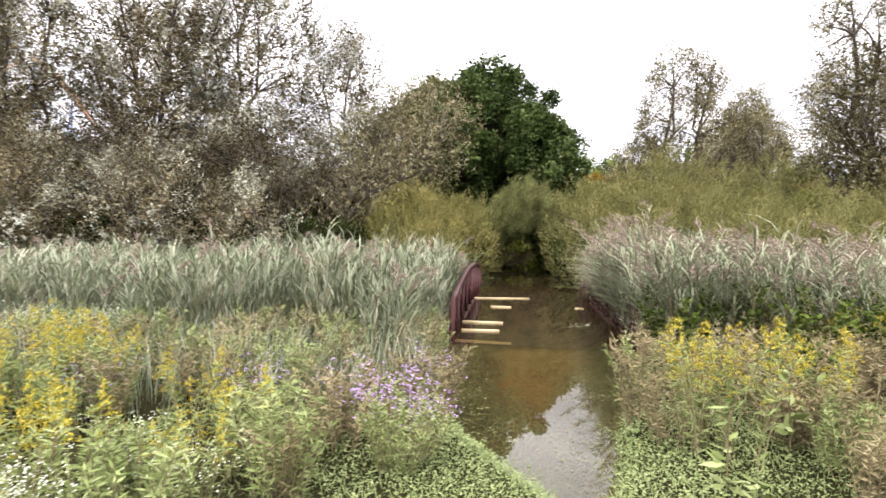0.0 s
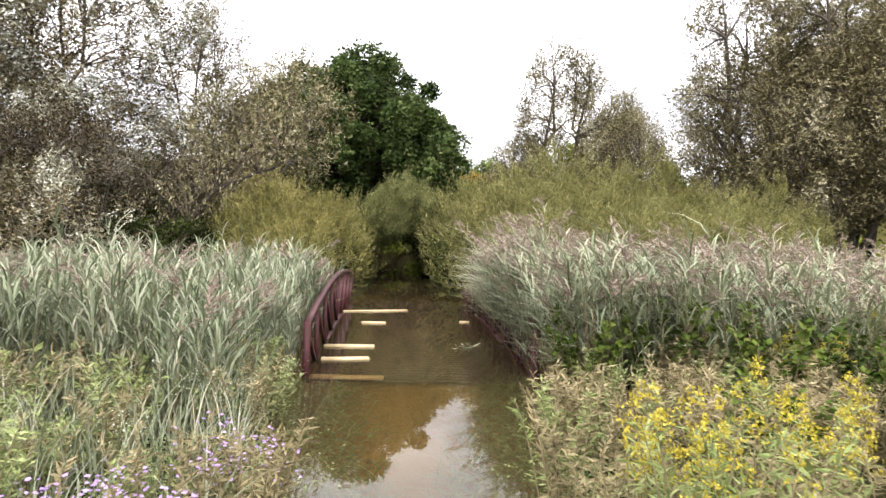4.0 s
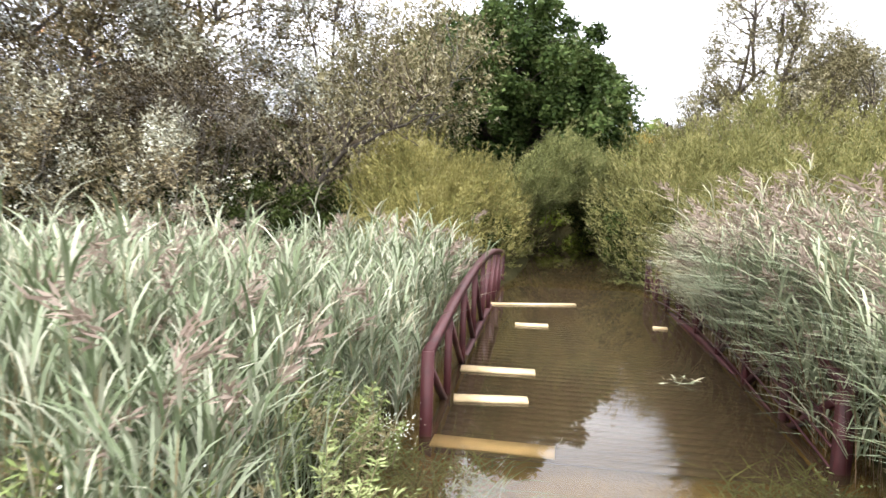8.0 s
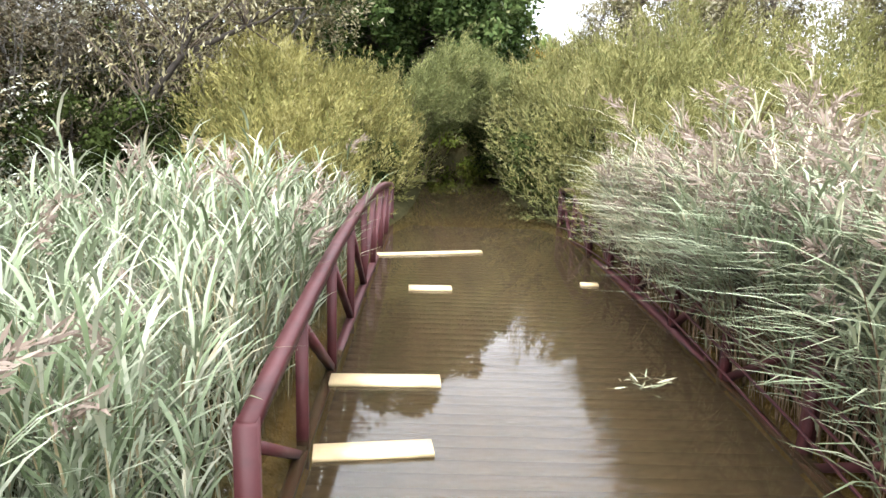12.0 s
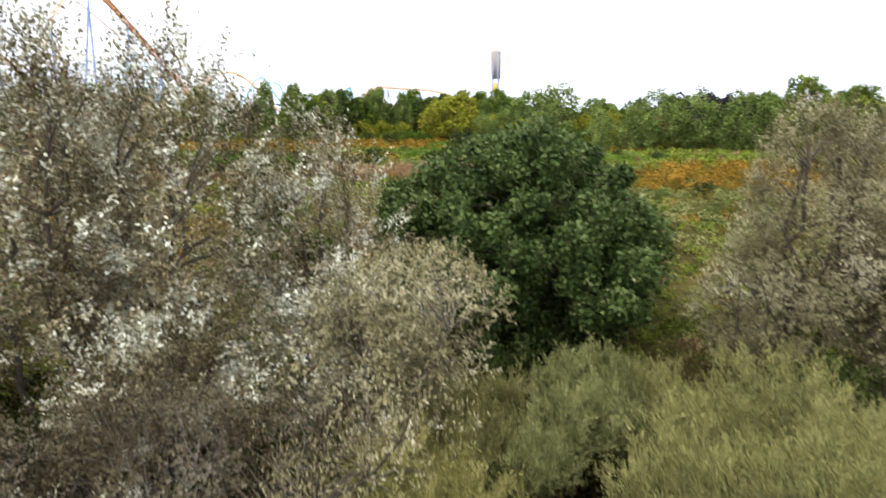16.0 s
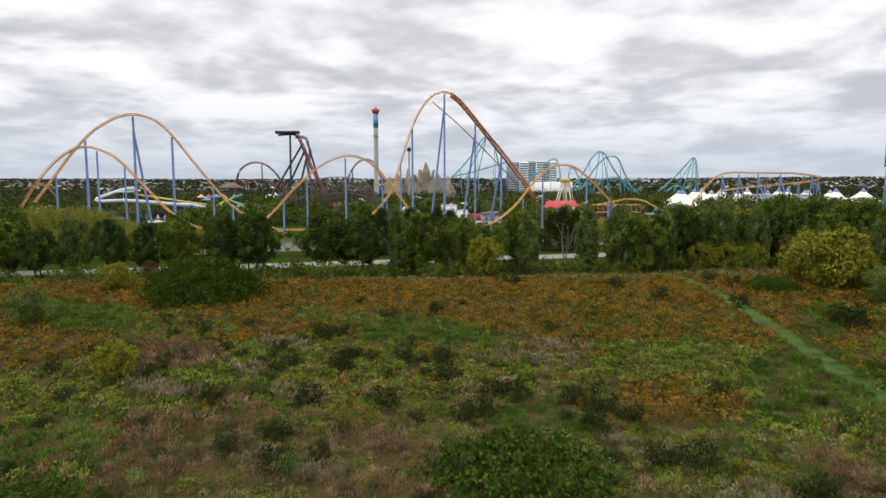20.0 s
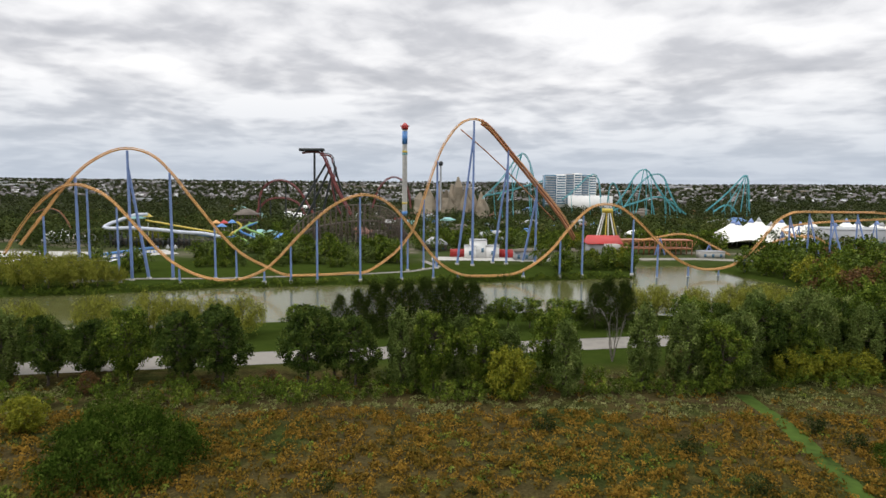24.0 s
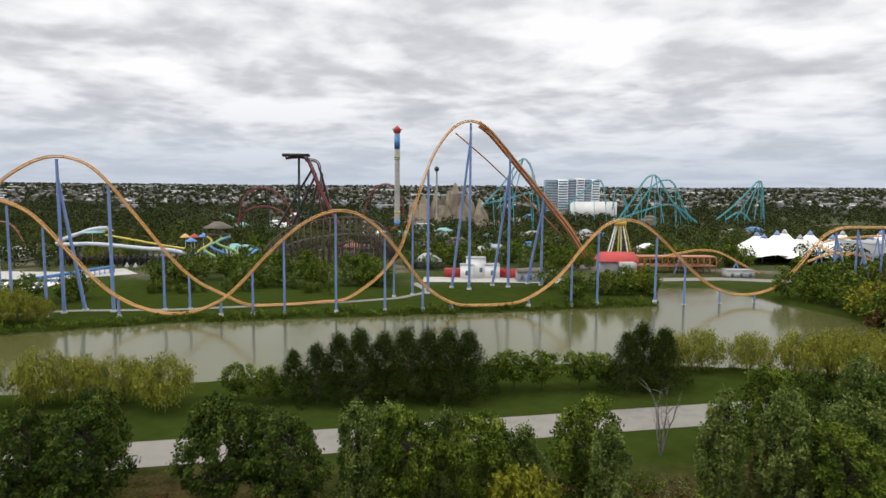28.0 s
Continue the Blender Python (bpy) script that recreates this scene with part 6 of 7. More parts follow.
for k in range(4):
    a = k * 1.6
    p = limb(db_, rd, (0, 0, -0.2), (math.cos(a) * 2, math.sin(a) * 2, 8 + k), 0.16, 0.04, 0.02, 6, 6)
    for q in p[2:]:
        for _ in range(4):
            limb(db_, rd, q, q + rd.normal(0, 1.0, 3) + [0, 0, 1.6], 0.05, 0.015, 0.02, 3, 4)
part("trunk", db_.mesh("trunk", BARK_GREY), dead)
dead.matrix_basis = put(dead, *park(62, 203)[:2])
copy_thing(dead, put(dead, *park(38, 190)[:2], 1.0, 0.7))

# road
v_, q_ = strip([park(u, 206.3 + 0.2 * u)[:2] for u in (-260, -160, -60, 40, 120, 190)], 10.5, 0.06, 220)
thing("road", "pale worn asphalt road behind the tree belt", "road", "", "structure", mesh=fast_mesh("road", v_, q_, ASPHALT, None, True))


# ---- the park beyond the lake ----
def pk(p):
    return park(*p)


def line_of(pts, step=3.0):
    return spline([pk(p) for p in pts], step)


def run_tube(root, name, pts, r, mat, sides=8, step=3.0, label=""):
    b = Build()
    b.tube(line_of(pts, step), r, sides, True)
    return part(name, b.mesh(name, mat, True), root, label)


def hip_roof(c, w, d, h, over=0.0, ridge=0.0, rz=0.0):
    b = Build()
    w, d, r = w / 2 + over, d / 2 + over, ridge / 2
    v = np.array([(-w, -d, 0), (w, -d, 0), (w, d, 0), (-w, d, 0), (-r - 0.01, 0, h), (r + 0.01, 0, h), (-w, -d, -0.3), (w, -d, -0.3), (w, d, -0.3), (-w, d, -0.3)])
    k, s = math.cos(rz), math.sin(rz)
    v = v @ np.array([[k, s, 0], [-s, k, 0], [0, 0, 1]]) + c
    b.add(v, [(0, 1, 5, 4), (2, 3, 4, 5), (6, 7, 1, 0), (7, 8, 2, 1), (8, 9, 3, 2), (9, 6, 0, 3), (9, 8, 7, 6)], [(1, 2, 5), (3, 0, 4)])
    return b


RZ = math.atan2(AU[1], AU[0])

# the lift of the orange coaster, its catwalk and the low tracks at the right
lift = [(90.4, 386, 18.3), (83.0, 383, 29.5), (66.9, 378, 48.2), (54.1, 373, 62.7), (46.2, 370, 71.2), (41.4, 369, 74.7)]
run_tube(coaster, "lift_truss", [(u, v + 1.5, z - 1.6) for u, v, z in lift], 0.75, ORANGE_RED, 4, 6.0)
run_tube(coaster, "catwalk", [(u, v - 2.0, z - 0.2) for u, v, z in lift], 0.55, ORANGE_RED, 4, 6.0)
run_tube(coaster, "stay", [(31.8, 371, 70.3), (44.7, 374, 59.8), (60.9, 378, 45.0), (79.5, 384, 26.9)], 0.3, ORANGE_RED, 6, 8.0)
low_a = line_of([(121.1, 425, 12.6), (134.5, 424, 13.6), (146.5, 422, 16.2), (155.5, 420, 17.9), (164.6, 418, 16.8), (173.7, 416, 12.0), (182.7, 414, 7.0)], 2.0)
low_b = line_of([(187.8, 398, 9.7), (192.3, 397, 13.1), (198.7, 395, 17.0), (206.4, 393, 19.4), (215.5, 391, 19.1), (226.1, 389, 13.0), (243.7, 386, 3.3)], 2.0)
end = back_uz[-1]
ev = v_back(end[0])
turn_u, turn_v, turn_r = end[0] + 2, ev + 27.0, 27.0
helix = spline([park(turn_u + turn_r * math.sin(a), turn_v - turn_r * math.cos(a) * 0.9, 33.0 - 2.6 * a) for a in np.linspace(0.0, 5.2, 22)], 2.0)
for ln in (low_a, low_b, helix):
    track_parts(coaster, ln, ORANGE, ORANGE)
for p in (low_a[12], low_a[24], low_b[14], low_b[22], *helix[6::9]):
    for dx in (-2.5, 2.5):
        column(coaster, np.array([p[0] + dx, p[1] + dx * 0.7, 4.5]), p - [0, 0, 1.2], 0.35, BLUE, footing=False)

# red-roofed station and the orange loading deck
st = thing("coaster_station", "station with a bright red roof and an orange open loading deck", "building")
c = np.array(pk((112.9, 418, 10.5)))
b = Build().box(c - [0, 0, 2.0], (17, 11, 8), RZ)
part("wall", b.mesh("wall", GREY), st)
part("roof", hip_roof(c + [0, 0, 2.0], 18, 12, 4.2, 0.6, 17.5, RZ).mesh("roof", RED), st, "bright red metal roof")
for k in range(3):
    b = Build().box(np.array(pk((115.2, 406, 6.0))) + [0, 0, -2 + 3.6 * k], (7, 6, 3.2), RZ)
    part("storey", b.mesh("storey", CONCRETE), st)
u0, v0, z0 = (125.6, 428, 14.0)
u1 = (165.3, 428, 14.3)[0]
for k in range(3):
    b = Build().box(park((u0 + u1) / 2, v0, z0 - 0.5 - 4.6 * k), (u1 - u0, 9, 0.6), RZ)
    part("deck", b.mesh("deck", ORANGE_RED), st)
for k in range(14):
    u = u0 + (u1 - u0) * k / 13
    for dv in (-4.2, 4.2):
        b = Build().beam(park(u, v0 + dv, PARK_Z - 0.5), park(u, v0 + dv, z0 - 0.4), 0.35)
        part("post", b.mesh("post", ORANGE_RED), st)
    b = Build().beam(park(u, v0 - 4.2, z0 - 4.4), park(u + 2.6, v0 - 4.2, z0 - 0.7), 0.22)
    part("brace", b.mesh("brace", ORANGE_RED), st)

# sheds, containers and low houses
def house(name, p, w, d, h, mat, label, roof=None, roof_h=0.0, category="building"):
    root = thing(name, label, category)
    c = np.array(park(p[0], p[1], 0)) + [0, 0, PARK_Z - 0.5]
    part("wall", Build().box(c + [0, 0, h / 2], (w, d, h), RZ).mesh("wall", mat), root)
    if roof_h:
        part("roof", hip_roof(c + [0, 0, h + 0.05], w, d, roof_h, 0.5, max(0, w - d), RZ).mesh("roof", roof or ROOF_BROWN), root)
    else:
        part("roof", Build().box(c + [0, 0, h + 0.15], (w + 0.4, d + 0.4, 0.3), RZ).mesh("roof", roof or GREY), root)
    for k in range(max(1, int(w / 4))):
        x = -w / 2 + (k + 0.5) * w / max(1, int(w / 4))
        o = c + np.append(AU * x - AV * (d / 2 + 0.03), h * 0.45)
        part("window" if k else "door", Build().box(o, (1.4, 0.08, min(2.2, h * 0.5)), RZ).mesh("window", GLASS_BLUE), root)
    return root


house("white_shed", (42.7, 405, 6.1), 9, 8, 9.5, WHITE, "plain white service building with a dark opening")
house("white_shed", (50.2, 404, 5.8), 7, 7, 6.5, WHITE, "low white service building")
house("white_shed", (38.3, 403, 5.9), 6, 6, 6.5, WHITE, "low white service building")
for q in ((32.2, 405, 6.1), (54.1, 406, 6.1), (59.7, 405, 6.0), (63.1, 404, 6.4)):
    root = thing("shipping_container", "red steel shipping container on the service yard", "container", "containers")
    c = park(q[0], q[1], PARK_Z + 1.6)
    part("body", Build().box(c, (9, 3.2, 4.6), RZ).mesh("body", RED), root)
    for k in range(9):
        part("rib", Build().box(c + np.append(AU * (-4 + k) - AV * 1.62, 0), (0.3, 0.12, 4.4), RZ).mesh("rib", RED), root)
house("grey_pavilion", (19.0, 440, 7.1), 14, 10, 4.0, ROOF_BROWN, "open pavilion with a grey hipped roof", GREY, 4.0)
house("low_grey_house", (171.0, 412, 6.1), 13, 7, 3.6, CONCRETE, "low grey concrete service house")
house("grey_hall", (275.4, 455, 6.5), 40, 26, 14, GREY, "large plain grey exhibition hall")
house("dark_hall", (69.0, 395, 5.9), 16, 9, 5, GREY, "low dark service hall with vents", ROOF_BROWN, 1.2)
house("snack_bar", (57.2, 520, 8.1), 12, 8, 4, WHITE, "small white snack bar with a blue roof", SLIDE_BLUE, 2.5)
house("snack_bar", (72.2, 540, 9.4), 14, 8, 4, WHITE, "small white snack bar with a blue roof", SLIDE_BLUE, 2.5)
house("snack_bar", (86.4, 530, 8.5), 12, 8, 4, WHITE, "small white snack bar with a blue roof", SLIDE_BLUE, 2.5)
house("souvenir_shop", (86.5, 560, 10.5), 16, 9, 4, TAN_ROCK, "small shop with a tan roof", BRICK_RED, 3.0)

ry = random.Random(15)
PARK_ROOFS = ((WHITE, SLIDE_BLUE, "white kiosk with a blue roof"), (TAN_ROCK, ROOF_BROWN, "tan hut with a brown roof"), (WHITE, GREY, "white shop with a grey roof"), (GREY, ROOF_TEAL, "grey stall with a teal roof"), (CONCRETE, WHITE, "pale flat-roofed service house"), (TAN_ROCK, BRICK_RED, "tan shop with a muted red roof"))
for k in range(64):
    w_, r_, lab_ = PARK_ROOFS[k % 6]
    u_, v_ = (ry.uniform(-35, 165), ry.uniform(470, 640)) if k < 38 else (ry.uniform(-250, 330), ry.uniform(600, 900))
    w0 = ry.uniform(7, 15) * (1 if k < 38 else 1.6)
    house("park_shop", (u_, v_), w0, w0 * 0.6, ry.uniform(4.5, 8.5), w_, lab_ + " among the park trees", r_, ry.choice((0, 2.5, 3.5)))

# white tensile tents


def tent(p, w, h, cap):
    root = thing("tent", "large white tensile tent with a coloured cap", "tent", "white tents")
    n, m = 24, 8
    base = PARK_Z + 5.0
    a = np.arange(n) * 2 * np.pi / n
    sq = 1 / np.maximum(np.abs(np.cos(a)), np.abs(np.sin(a))) ** 0.8
    vs = []
    for k in range(m + 1):
        f = k / m
        r = w * (1 - f) ** 1.25 + 0.8
        edge = (0.9 * np.cos(4 * a)) * (1 - f) ** 4
        vs.append(np.stack([np.cos(a) * r * sq, np.sin(a) * r * sq, base + h * f**1.35 * 0.97 + edge], -1))
    vs = np.concatenate(vs)
    i, j = np.meshgrid(np.arange(m), np.arange(n), indexing="ij")
    q = np.stack([i * n + j, i * n + (j + 1) % n, (i + 1) * n + (j + 1) % n, (i + 1) * n + j], -1).reshape(-1, 4)
    part("canopy", fast_mesh("canopy", vs, q, FABRIC, None, True), root)
    b = Build()
    b.tube([(0, 0, base + h * 0.86), (0, 0, base + h * 0.97), (0, 0, base + h * 1.1)], [2.0, 1.3, 0.2], 12, True)
    part("cap", b.mesh("cap", cap, True), root)
    b = Build()
    b.tube([(0, 0, PARK_Z - 0.5), (0, 0, base + h)], 0.25, 6)
    part("mast", b.mesh("mast", WHITE), root)
    root.matrix_basis = Matrix.Translation((*park(p[0], p[1])[:2], 0)) @ Matrix.Rotation(RZ, 4, "Z")
    return root


for k, q in enumerate(((214, 474), (228, 486), (233, 470), (249, 488), (253, 472), (270, 490), (274, 470), (295, 480), (308, 476), (297, 495), (219, 492), (240, 500), (317, 494), (330, 478), (338, 496), (352, 480))):
    tent(q, 14.5 if k % 3 else 16.0, 10.5 + 1.2 * (k % 2), (BLUE, BLUE, GREY)[k % 3])

# swing tower
sw = thing("swing_tower", "very tall white swing tower with blue top and red head", "amusement ride")
u, v, _ = (-10.5, 627, 48.3)
b = Build()
b.tube([park(u, v, PARK_Z - 1), park(u, v, 92)], [2.3, 2.0], 16)
part("mast", b.mesh("mast", CONCRETE, True), sw)
for z, h, mat, r in ((84, 11, SLIDE_BLUE, 2.35), (72, 1.5, SLIDE_YELLOW, 2.4), (70, 1.0, TEAL, 2.4), (18, 4, SLIDE_BLUE, 2.5), (27, 1.5, SLIDE_YELLOW, 2.45), (13, 3.0, RED, 4.2)):
    b = Build()
    b.tube([park(u, v, z - h / 2), park(u, v, z + h / 2)], r, 16, True)
    part("band", b.mesh("band", mat, True), sw)
b = Build()
b.tube([park(u, v, 91), park(u, v, 93), park(u, v, 95), park(u, v, 97)], [2.4, 3.4, 2.6, 0.4], 16, True)
part("head", b.mesh("head", RED, True), sw)
for k in range(12):
    a = k * math.pi / 6
    b = Build().beam(park(u, v, 94), park(u + 4.2 * math.cos(a), v + 4.2 * math.sin(a), 94.2), 0.4)
    part("arm", b.mesh("arm", RED), sw)
for k in range(12):
    a = k * math.pi / 6
    b = Build().box(park(u + 9 * math.cos(a), v + 9 * math.sin(a), PARK_Z + 8), (1.4, 1.0, 1.6))
    part("seat", b.mesh("seat", RED), sw)

# drop tower at the right
dt = thing("drop_tower", "tall drop ride tower with grey-yellow panels over blue legs", "amusement ride")
c = np.array([-7.0, 338.0])
for k in range(4):
    a = k * math.pi / 2 + 0.6
    o = np.array([math.cos(a), math.sin(a)])
    b = Build().beam((*(c + o * 2.6), 4.5), (*(c + o * 1.6), 46), 0.5)
    part("leg", b.mesh("leg", BLUE), dt)
for k in range(10):
    b = Build()
    z = 7 + 2.6 * k
    b.box((*c, z), (4.2 - 0.1 * k, 0.3, 0.3), 0.6)
    b.box((*c, z), (0.3, 4.2 - 0.1 * k, 0.3), 0.6)
    part("cross_bar", b.mesh("cross_bar", BLUE), dt)
part("panel", Build().box((*c, 40), (3.4, 3.4, 13), 0.6).mesh("panel", TAN_ROCK), dt, "weathered yellow-grey panels")
part("panel", Build().box((*c, 29), (2.6, 2.6, 5), 0.6).mesh("panel", SLIDE_YELLOW), dt, "yellow panel")

# dark dive coaster
dv = thing("dive_coaster", "dark dive coaster with a maroon plunge and black supports", "roller coaster")
track_parts(dv, line_of([(-92.4, 590, 70.2), (-82.6, 590, 71.1), (-76.2, 590, 69.9), (-72.4, 590, 64.0), (-67.0, 590, 50.0), (-60.8, 590, 35.9), (-51.4, 590, 18.8)], 3.0), MAROON, MAROON, 1.2, 1.6, 3, 0.9, 0.4)
track_parts(dv, line_of([(-79.7, 600, 68.6), (-72.9, 601, 68.7), (-68.7, 602, 65.3), (-68.0, 602, 56.6), (-69.0, 602, 45.7), (-66.5, 602, 30.3), (-60.9, 602, 17.1)], 3.0), DARK_STEEL, MAROON, 1.0, 1.4, 3, 0.7, 0.35)
b = Build().box(np.array(pk((-84.3, 590, 71.1))), (20, 6, 2.2), RZ)
part("platform", b.mesh("platform", DARK_STEEL), dv)
for a, z in (((-82.2, 590, 69.0), (-82.7, 590, 9.0)), ((-72.5, 592, 60.7), (-101.7, 592, 13.1)), ((-69.5, 592, 57.3), (-90.9, 592, 13.2)), ((-68.7, 594, 52.2), (-78.3, 594, 13.1)), ((-68.4, 600, 60.9), (-54.0, 600, 8.4))):
    b = Build()
    b.tube([pk(z), pk(a)], 0.9, 8)
    part("support", b.mesh("support", DARK_STEEL, True), dv)
for pts in ([(-137.9, 620, 13.2), (-137.6, 620, 26.9), (-133.6, 620, 39.7), (-123.0, 620, 46.6), (-110.7, 620, 45.3), (-100.4, 620, 36.3), (-93.7, 620, 24.9), (-87.0, 620, 13.5)], [(-41.4, 640, 22.1), (-35.6, 640, 38.7), (-28.0, 640, 48.2), (-19.9, 640, 50.6), (-11.9, 640, 46.4), (-7.1, 640, 36.5), (-5.2, 640, 22.3)], [(-142.5, 626, 17.4), (-132.0, 626, 29.0), (-118.1, 626, 31.4), (-104.3, 626, 26.9), (-97.6, 626, 15.4)]):
    ln = line_of(pts, 3.0)
    track_parts(dv, ln, MAROON, MAROON, 0.8, 1.0, 3, 0.5, 0.28)
    for p in ln[6::9]:
        column(dv, np.array([p[0], p[1], PARK_Z]), p - [0, 0, 2], 0.6, DARK_STEEL, footing=False)

# teal giga coaster
tc_ = thing("teal_coaster", "distant teal steel roller coaster with tall camelback hills", "roller coaster")
for pts in ([(58.4, 640, 31.8), (68.7, 640, 41.8), (79.4, 640, 54.6), (87.2, 640, 66.9), (93.7, 640, 72.5), (99.5, 640, 67.9), (104.5, 640, 52.9), (108.8, 640, 29.3)], [(61.9, 650, 34.4), (80.7, 650, 38.4), (97.5, 650, 43.3), (114.3, 650, 48.2)], [(188.2, 700, 15.5), (204.3, 700, 38.3), (213.2, 700, 54.1), (220.4, 700, 60.5), (227.8, 700, 57.9), (238.5, 700, 40.7), (255.3, 700, 19.7)], [(205.8, 712, 20.4), (221.1, 712, 44.7), (231.5, 712, 54.4), (239.4, 712, 56.5), (246.6, 712, 52.9), (255.5, 712, 34.2), (265.4, 712, 17.0)], [(190.8, 706, 17.9), (217.2, 706, 27.7), (243.6, 706, 33.2), (268.4, 706, 16.3)], [(308.1, 760, 15.9), (327.1, 760, 32.3), (343.6, 760, 49.8), (350.7, 760, 56.7), (355.1, 760, 51.0), (358.2, 760, 17.4)], [(316.9, 755, 17.4), (328.1, 755, 24.4), (336.9, 755, 22.1), (343.1, 755, 13.5)], [(160.4, 800, 27.6), (173.7, 800, 38.7), (185.7, 800, 51.1), (195.3, 800, 57.2), (201.7, 800, 51.2), (205.4, 800, 30.3)], [(225.1, 850, 22.5), (228.3, 850, 44.9), (234.2, 850, 46.3), (239.8, 850, 35.8), (244.4, 850, 20.0)]):
    ln = line_of(pts, 4.0)
    track_parts(tc_, ln, TEAL, TEAL, 0.7, 0.9, 3, 0.42, 0.22)
    for p in ln[3::6]:
        column(tc_, np.array([p[0] + 2, p[1] + 2, PARK_Z]), p - [0, 0, 2], 0.32, TEAL, footing=False)
for a, z in (((350.8, 760, 55.6), (338.4, 760, 16.1)), ((352.0, 760, 55.6), (348.3, 760, 16.2)), ((349.3, 760, 51.0), (327.9, 760, 16.0)), ((93.7, 640, 71.6), (84.6, 640, 30.1)), ((93.7, 640, 71.6), (72.7, 640, 30.0)), ((222.0, 700, 59.4), (215.7, 700, 15.7)), ((224.6, 700, 59.4), (234.3, 700, 15.8))):
    b = Build()
    b.tube([pk(z), pk(a)], 0.5, 6)
    part("support", b.mesh("support", TEAL, True), tc_)

# wooden coaster
wc_ = thing("wooden_coaster", "grey-brown wooden roller coaster on a dense timber lattice", "roller coaster")
crest = [(-71.7, 425, 1.4), (-67.2, 428, 9.7), (-62.3, 432, 18.7), (-53.8, 436, 25.8), (-42.8, 440, 29.5), (-30.1, 444, 31.5), (-17.3, 450, 31.0), (-9.5, 458, 28.2), (-4.9, 470, 21.7), (-2.4, 485, 11.1), (-1.1, 500, 0.7)]
ln = line_of(crest, 1.6)
b = Build()
for s in (-0.9, 0.9):
    b.tube(ln + np.append(AV * s, 0), 0.3, 4)
part("rail", b.mesh("rail", ROOF_BROWN), wc_)
prev = None
for k in range(0, len(ln), 2):
    p = ln[k]
    h = p[2] - PARK_Z + 0.6
    b = Build()
    d = np.append(unit(np.array([-(ln[min(k + 1, len(ln) - 1)] - ln[k - 1 if k else 0])[1], (ln[min(k + 1, len(ln) - 1)] - ln[k - 1 if k else 0])[0]])), 0)
    feet = []
    for s in (-2.6, -0.9, 0.9, 2.6):
        t = np.array([p[0], p[1], 0]) + d * s * (1.0 if abs(s) < 1 else 1 + 0.05 * h)
        b.beam(t + [0, 0, PARK_Z - 0.6], np.array([p[0], p[1], 0]) + d * s * 0.6 + [0, 0, p[2] - 0.3], 0.24)
        feet.append(t)
    for z in np.arange(PARK_Z + 3, p[2], 3.2):
        f = (z - PARK_Z) / h
        b.beam(feet[0] + (np.array([p[0], p[1], 0]) + d * -1.6 - feet[0]) * f + [0, 0, z], feet[3] + (np.array([p[0], p[1], 0]) + d * 1.6 - feet[3]) * f + [0, 0, z], 0.16)
    part("bent", b.mesh("bent", TIMBER), wc_)
    if prev is not None:
        b = Build()
        for z in np.arange(PARK_Z + 3, min(p[2], prev[2]), 3.2):
            for s in (-1.8, 1.8):
                b.beam(np.array([prev[0], prev[1], z]) + d * s, np.array([p[0], p[1], z]) + d * s, 0.15)
        for z in np.arange(PARK_Z + 3, min(p[2], prev[2]) - 3.2, 6.4):
            b.beam(np.array([prev[0], prev[1], z]) + d * -1.8, np.array([p[0], p[1], z + 3.2]) + d * -1.8, 0.15)
        if b.n:
            tagged(part("ledger", b.mesh("ledger", TIMBER), wc_), kind="stuff")
    prev = p
ln2 = line_of([(-66.7, 450, 10.3), (-55.5, 455, 16.7), (-40.7, 460, 19.6), (-22.6, 466, 20.9), (-7.7, 480, 16.6), (-1.1, 505, 9.1)], 3.2)
for p in ln2:
    b = Build()
    for s in (-2, 2):
        b.beam(np.array([p[0], p[1], PARK_Z - 0.6]) + np.append(AV * s * 1.4, 0), p + np.append(AV * s * 0.6, 0), 0.26)
    for z in np.arange(PARK_Z + 3, p[2], 3.2):
        b.beam(np.array([p[0], p[1], z]) - np.append(AV * 2.2, 0), np.array([p[0], p[1], z]) + np.append(AV * 2.2, 0), 0.16)
        b.beam(np.array([p[0], p[1], z]) - np.append(AU * 1.8, 0), np.array([p[0], p[1], z]) + np.append(AU * 1.8, 0), 0.16)
    part("bent", b.mesh("bent", TIMBER), wc_)
part("rail", Build().tube(ln2, 0.8, 4).mesh("rail", ROOF_BROWN), wc_)

# artificial rock mountain
bm = bmesh.new()
for (u, v, z), r in (((40.5, 800, 53.7), 13), ((33.9, 802, 43.8), 14), ((19.7, 805, 45.0), 13), ((7.4, 800, 40.0), 15), ((-2.9, 798, 35.0), 13), ((55.6, 803, 40.3), 16), ((66.6, 800, 35.5), 14), ((47.9, 796, 42.8), 10), ((27.8, 795, 36.5), 14)):
    res = bmesh.ops.create_cone(bm, cap_ends=True, segments=14, radius1=r, radius2=1.2, depth=z, matrix=Matrix.Translation((*park(u, v)[:2], z / 2)))
bmesh.ops.subdivide_edges(bm, edges=bm.edges[:], cuts=3, use_grid_fill=True)
for w in bm.verts:
    q = w.co * 0.12
    w.co += Vector((noise.noise(q), noise.noise(q + Vector((9, 0, 0))), 0.5 * noise.noise(q + Vector((0, 9, 0))))) * 4.5
me = bpy.data.meshes.new("rock_mountain")
bm.to_mesh(me)
bm.free()
me.materials.append(TAN_ROCK)
thing("rock_mountain", "pointed tan artificial rock mountain in the park", "mountain", mesh=me)
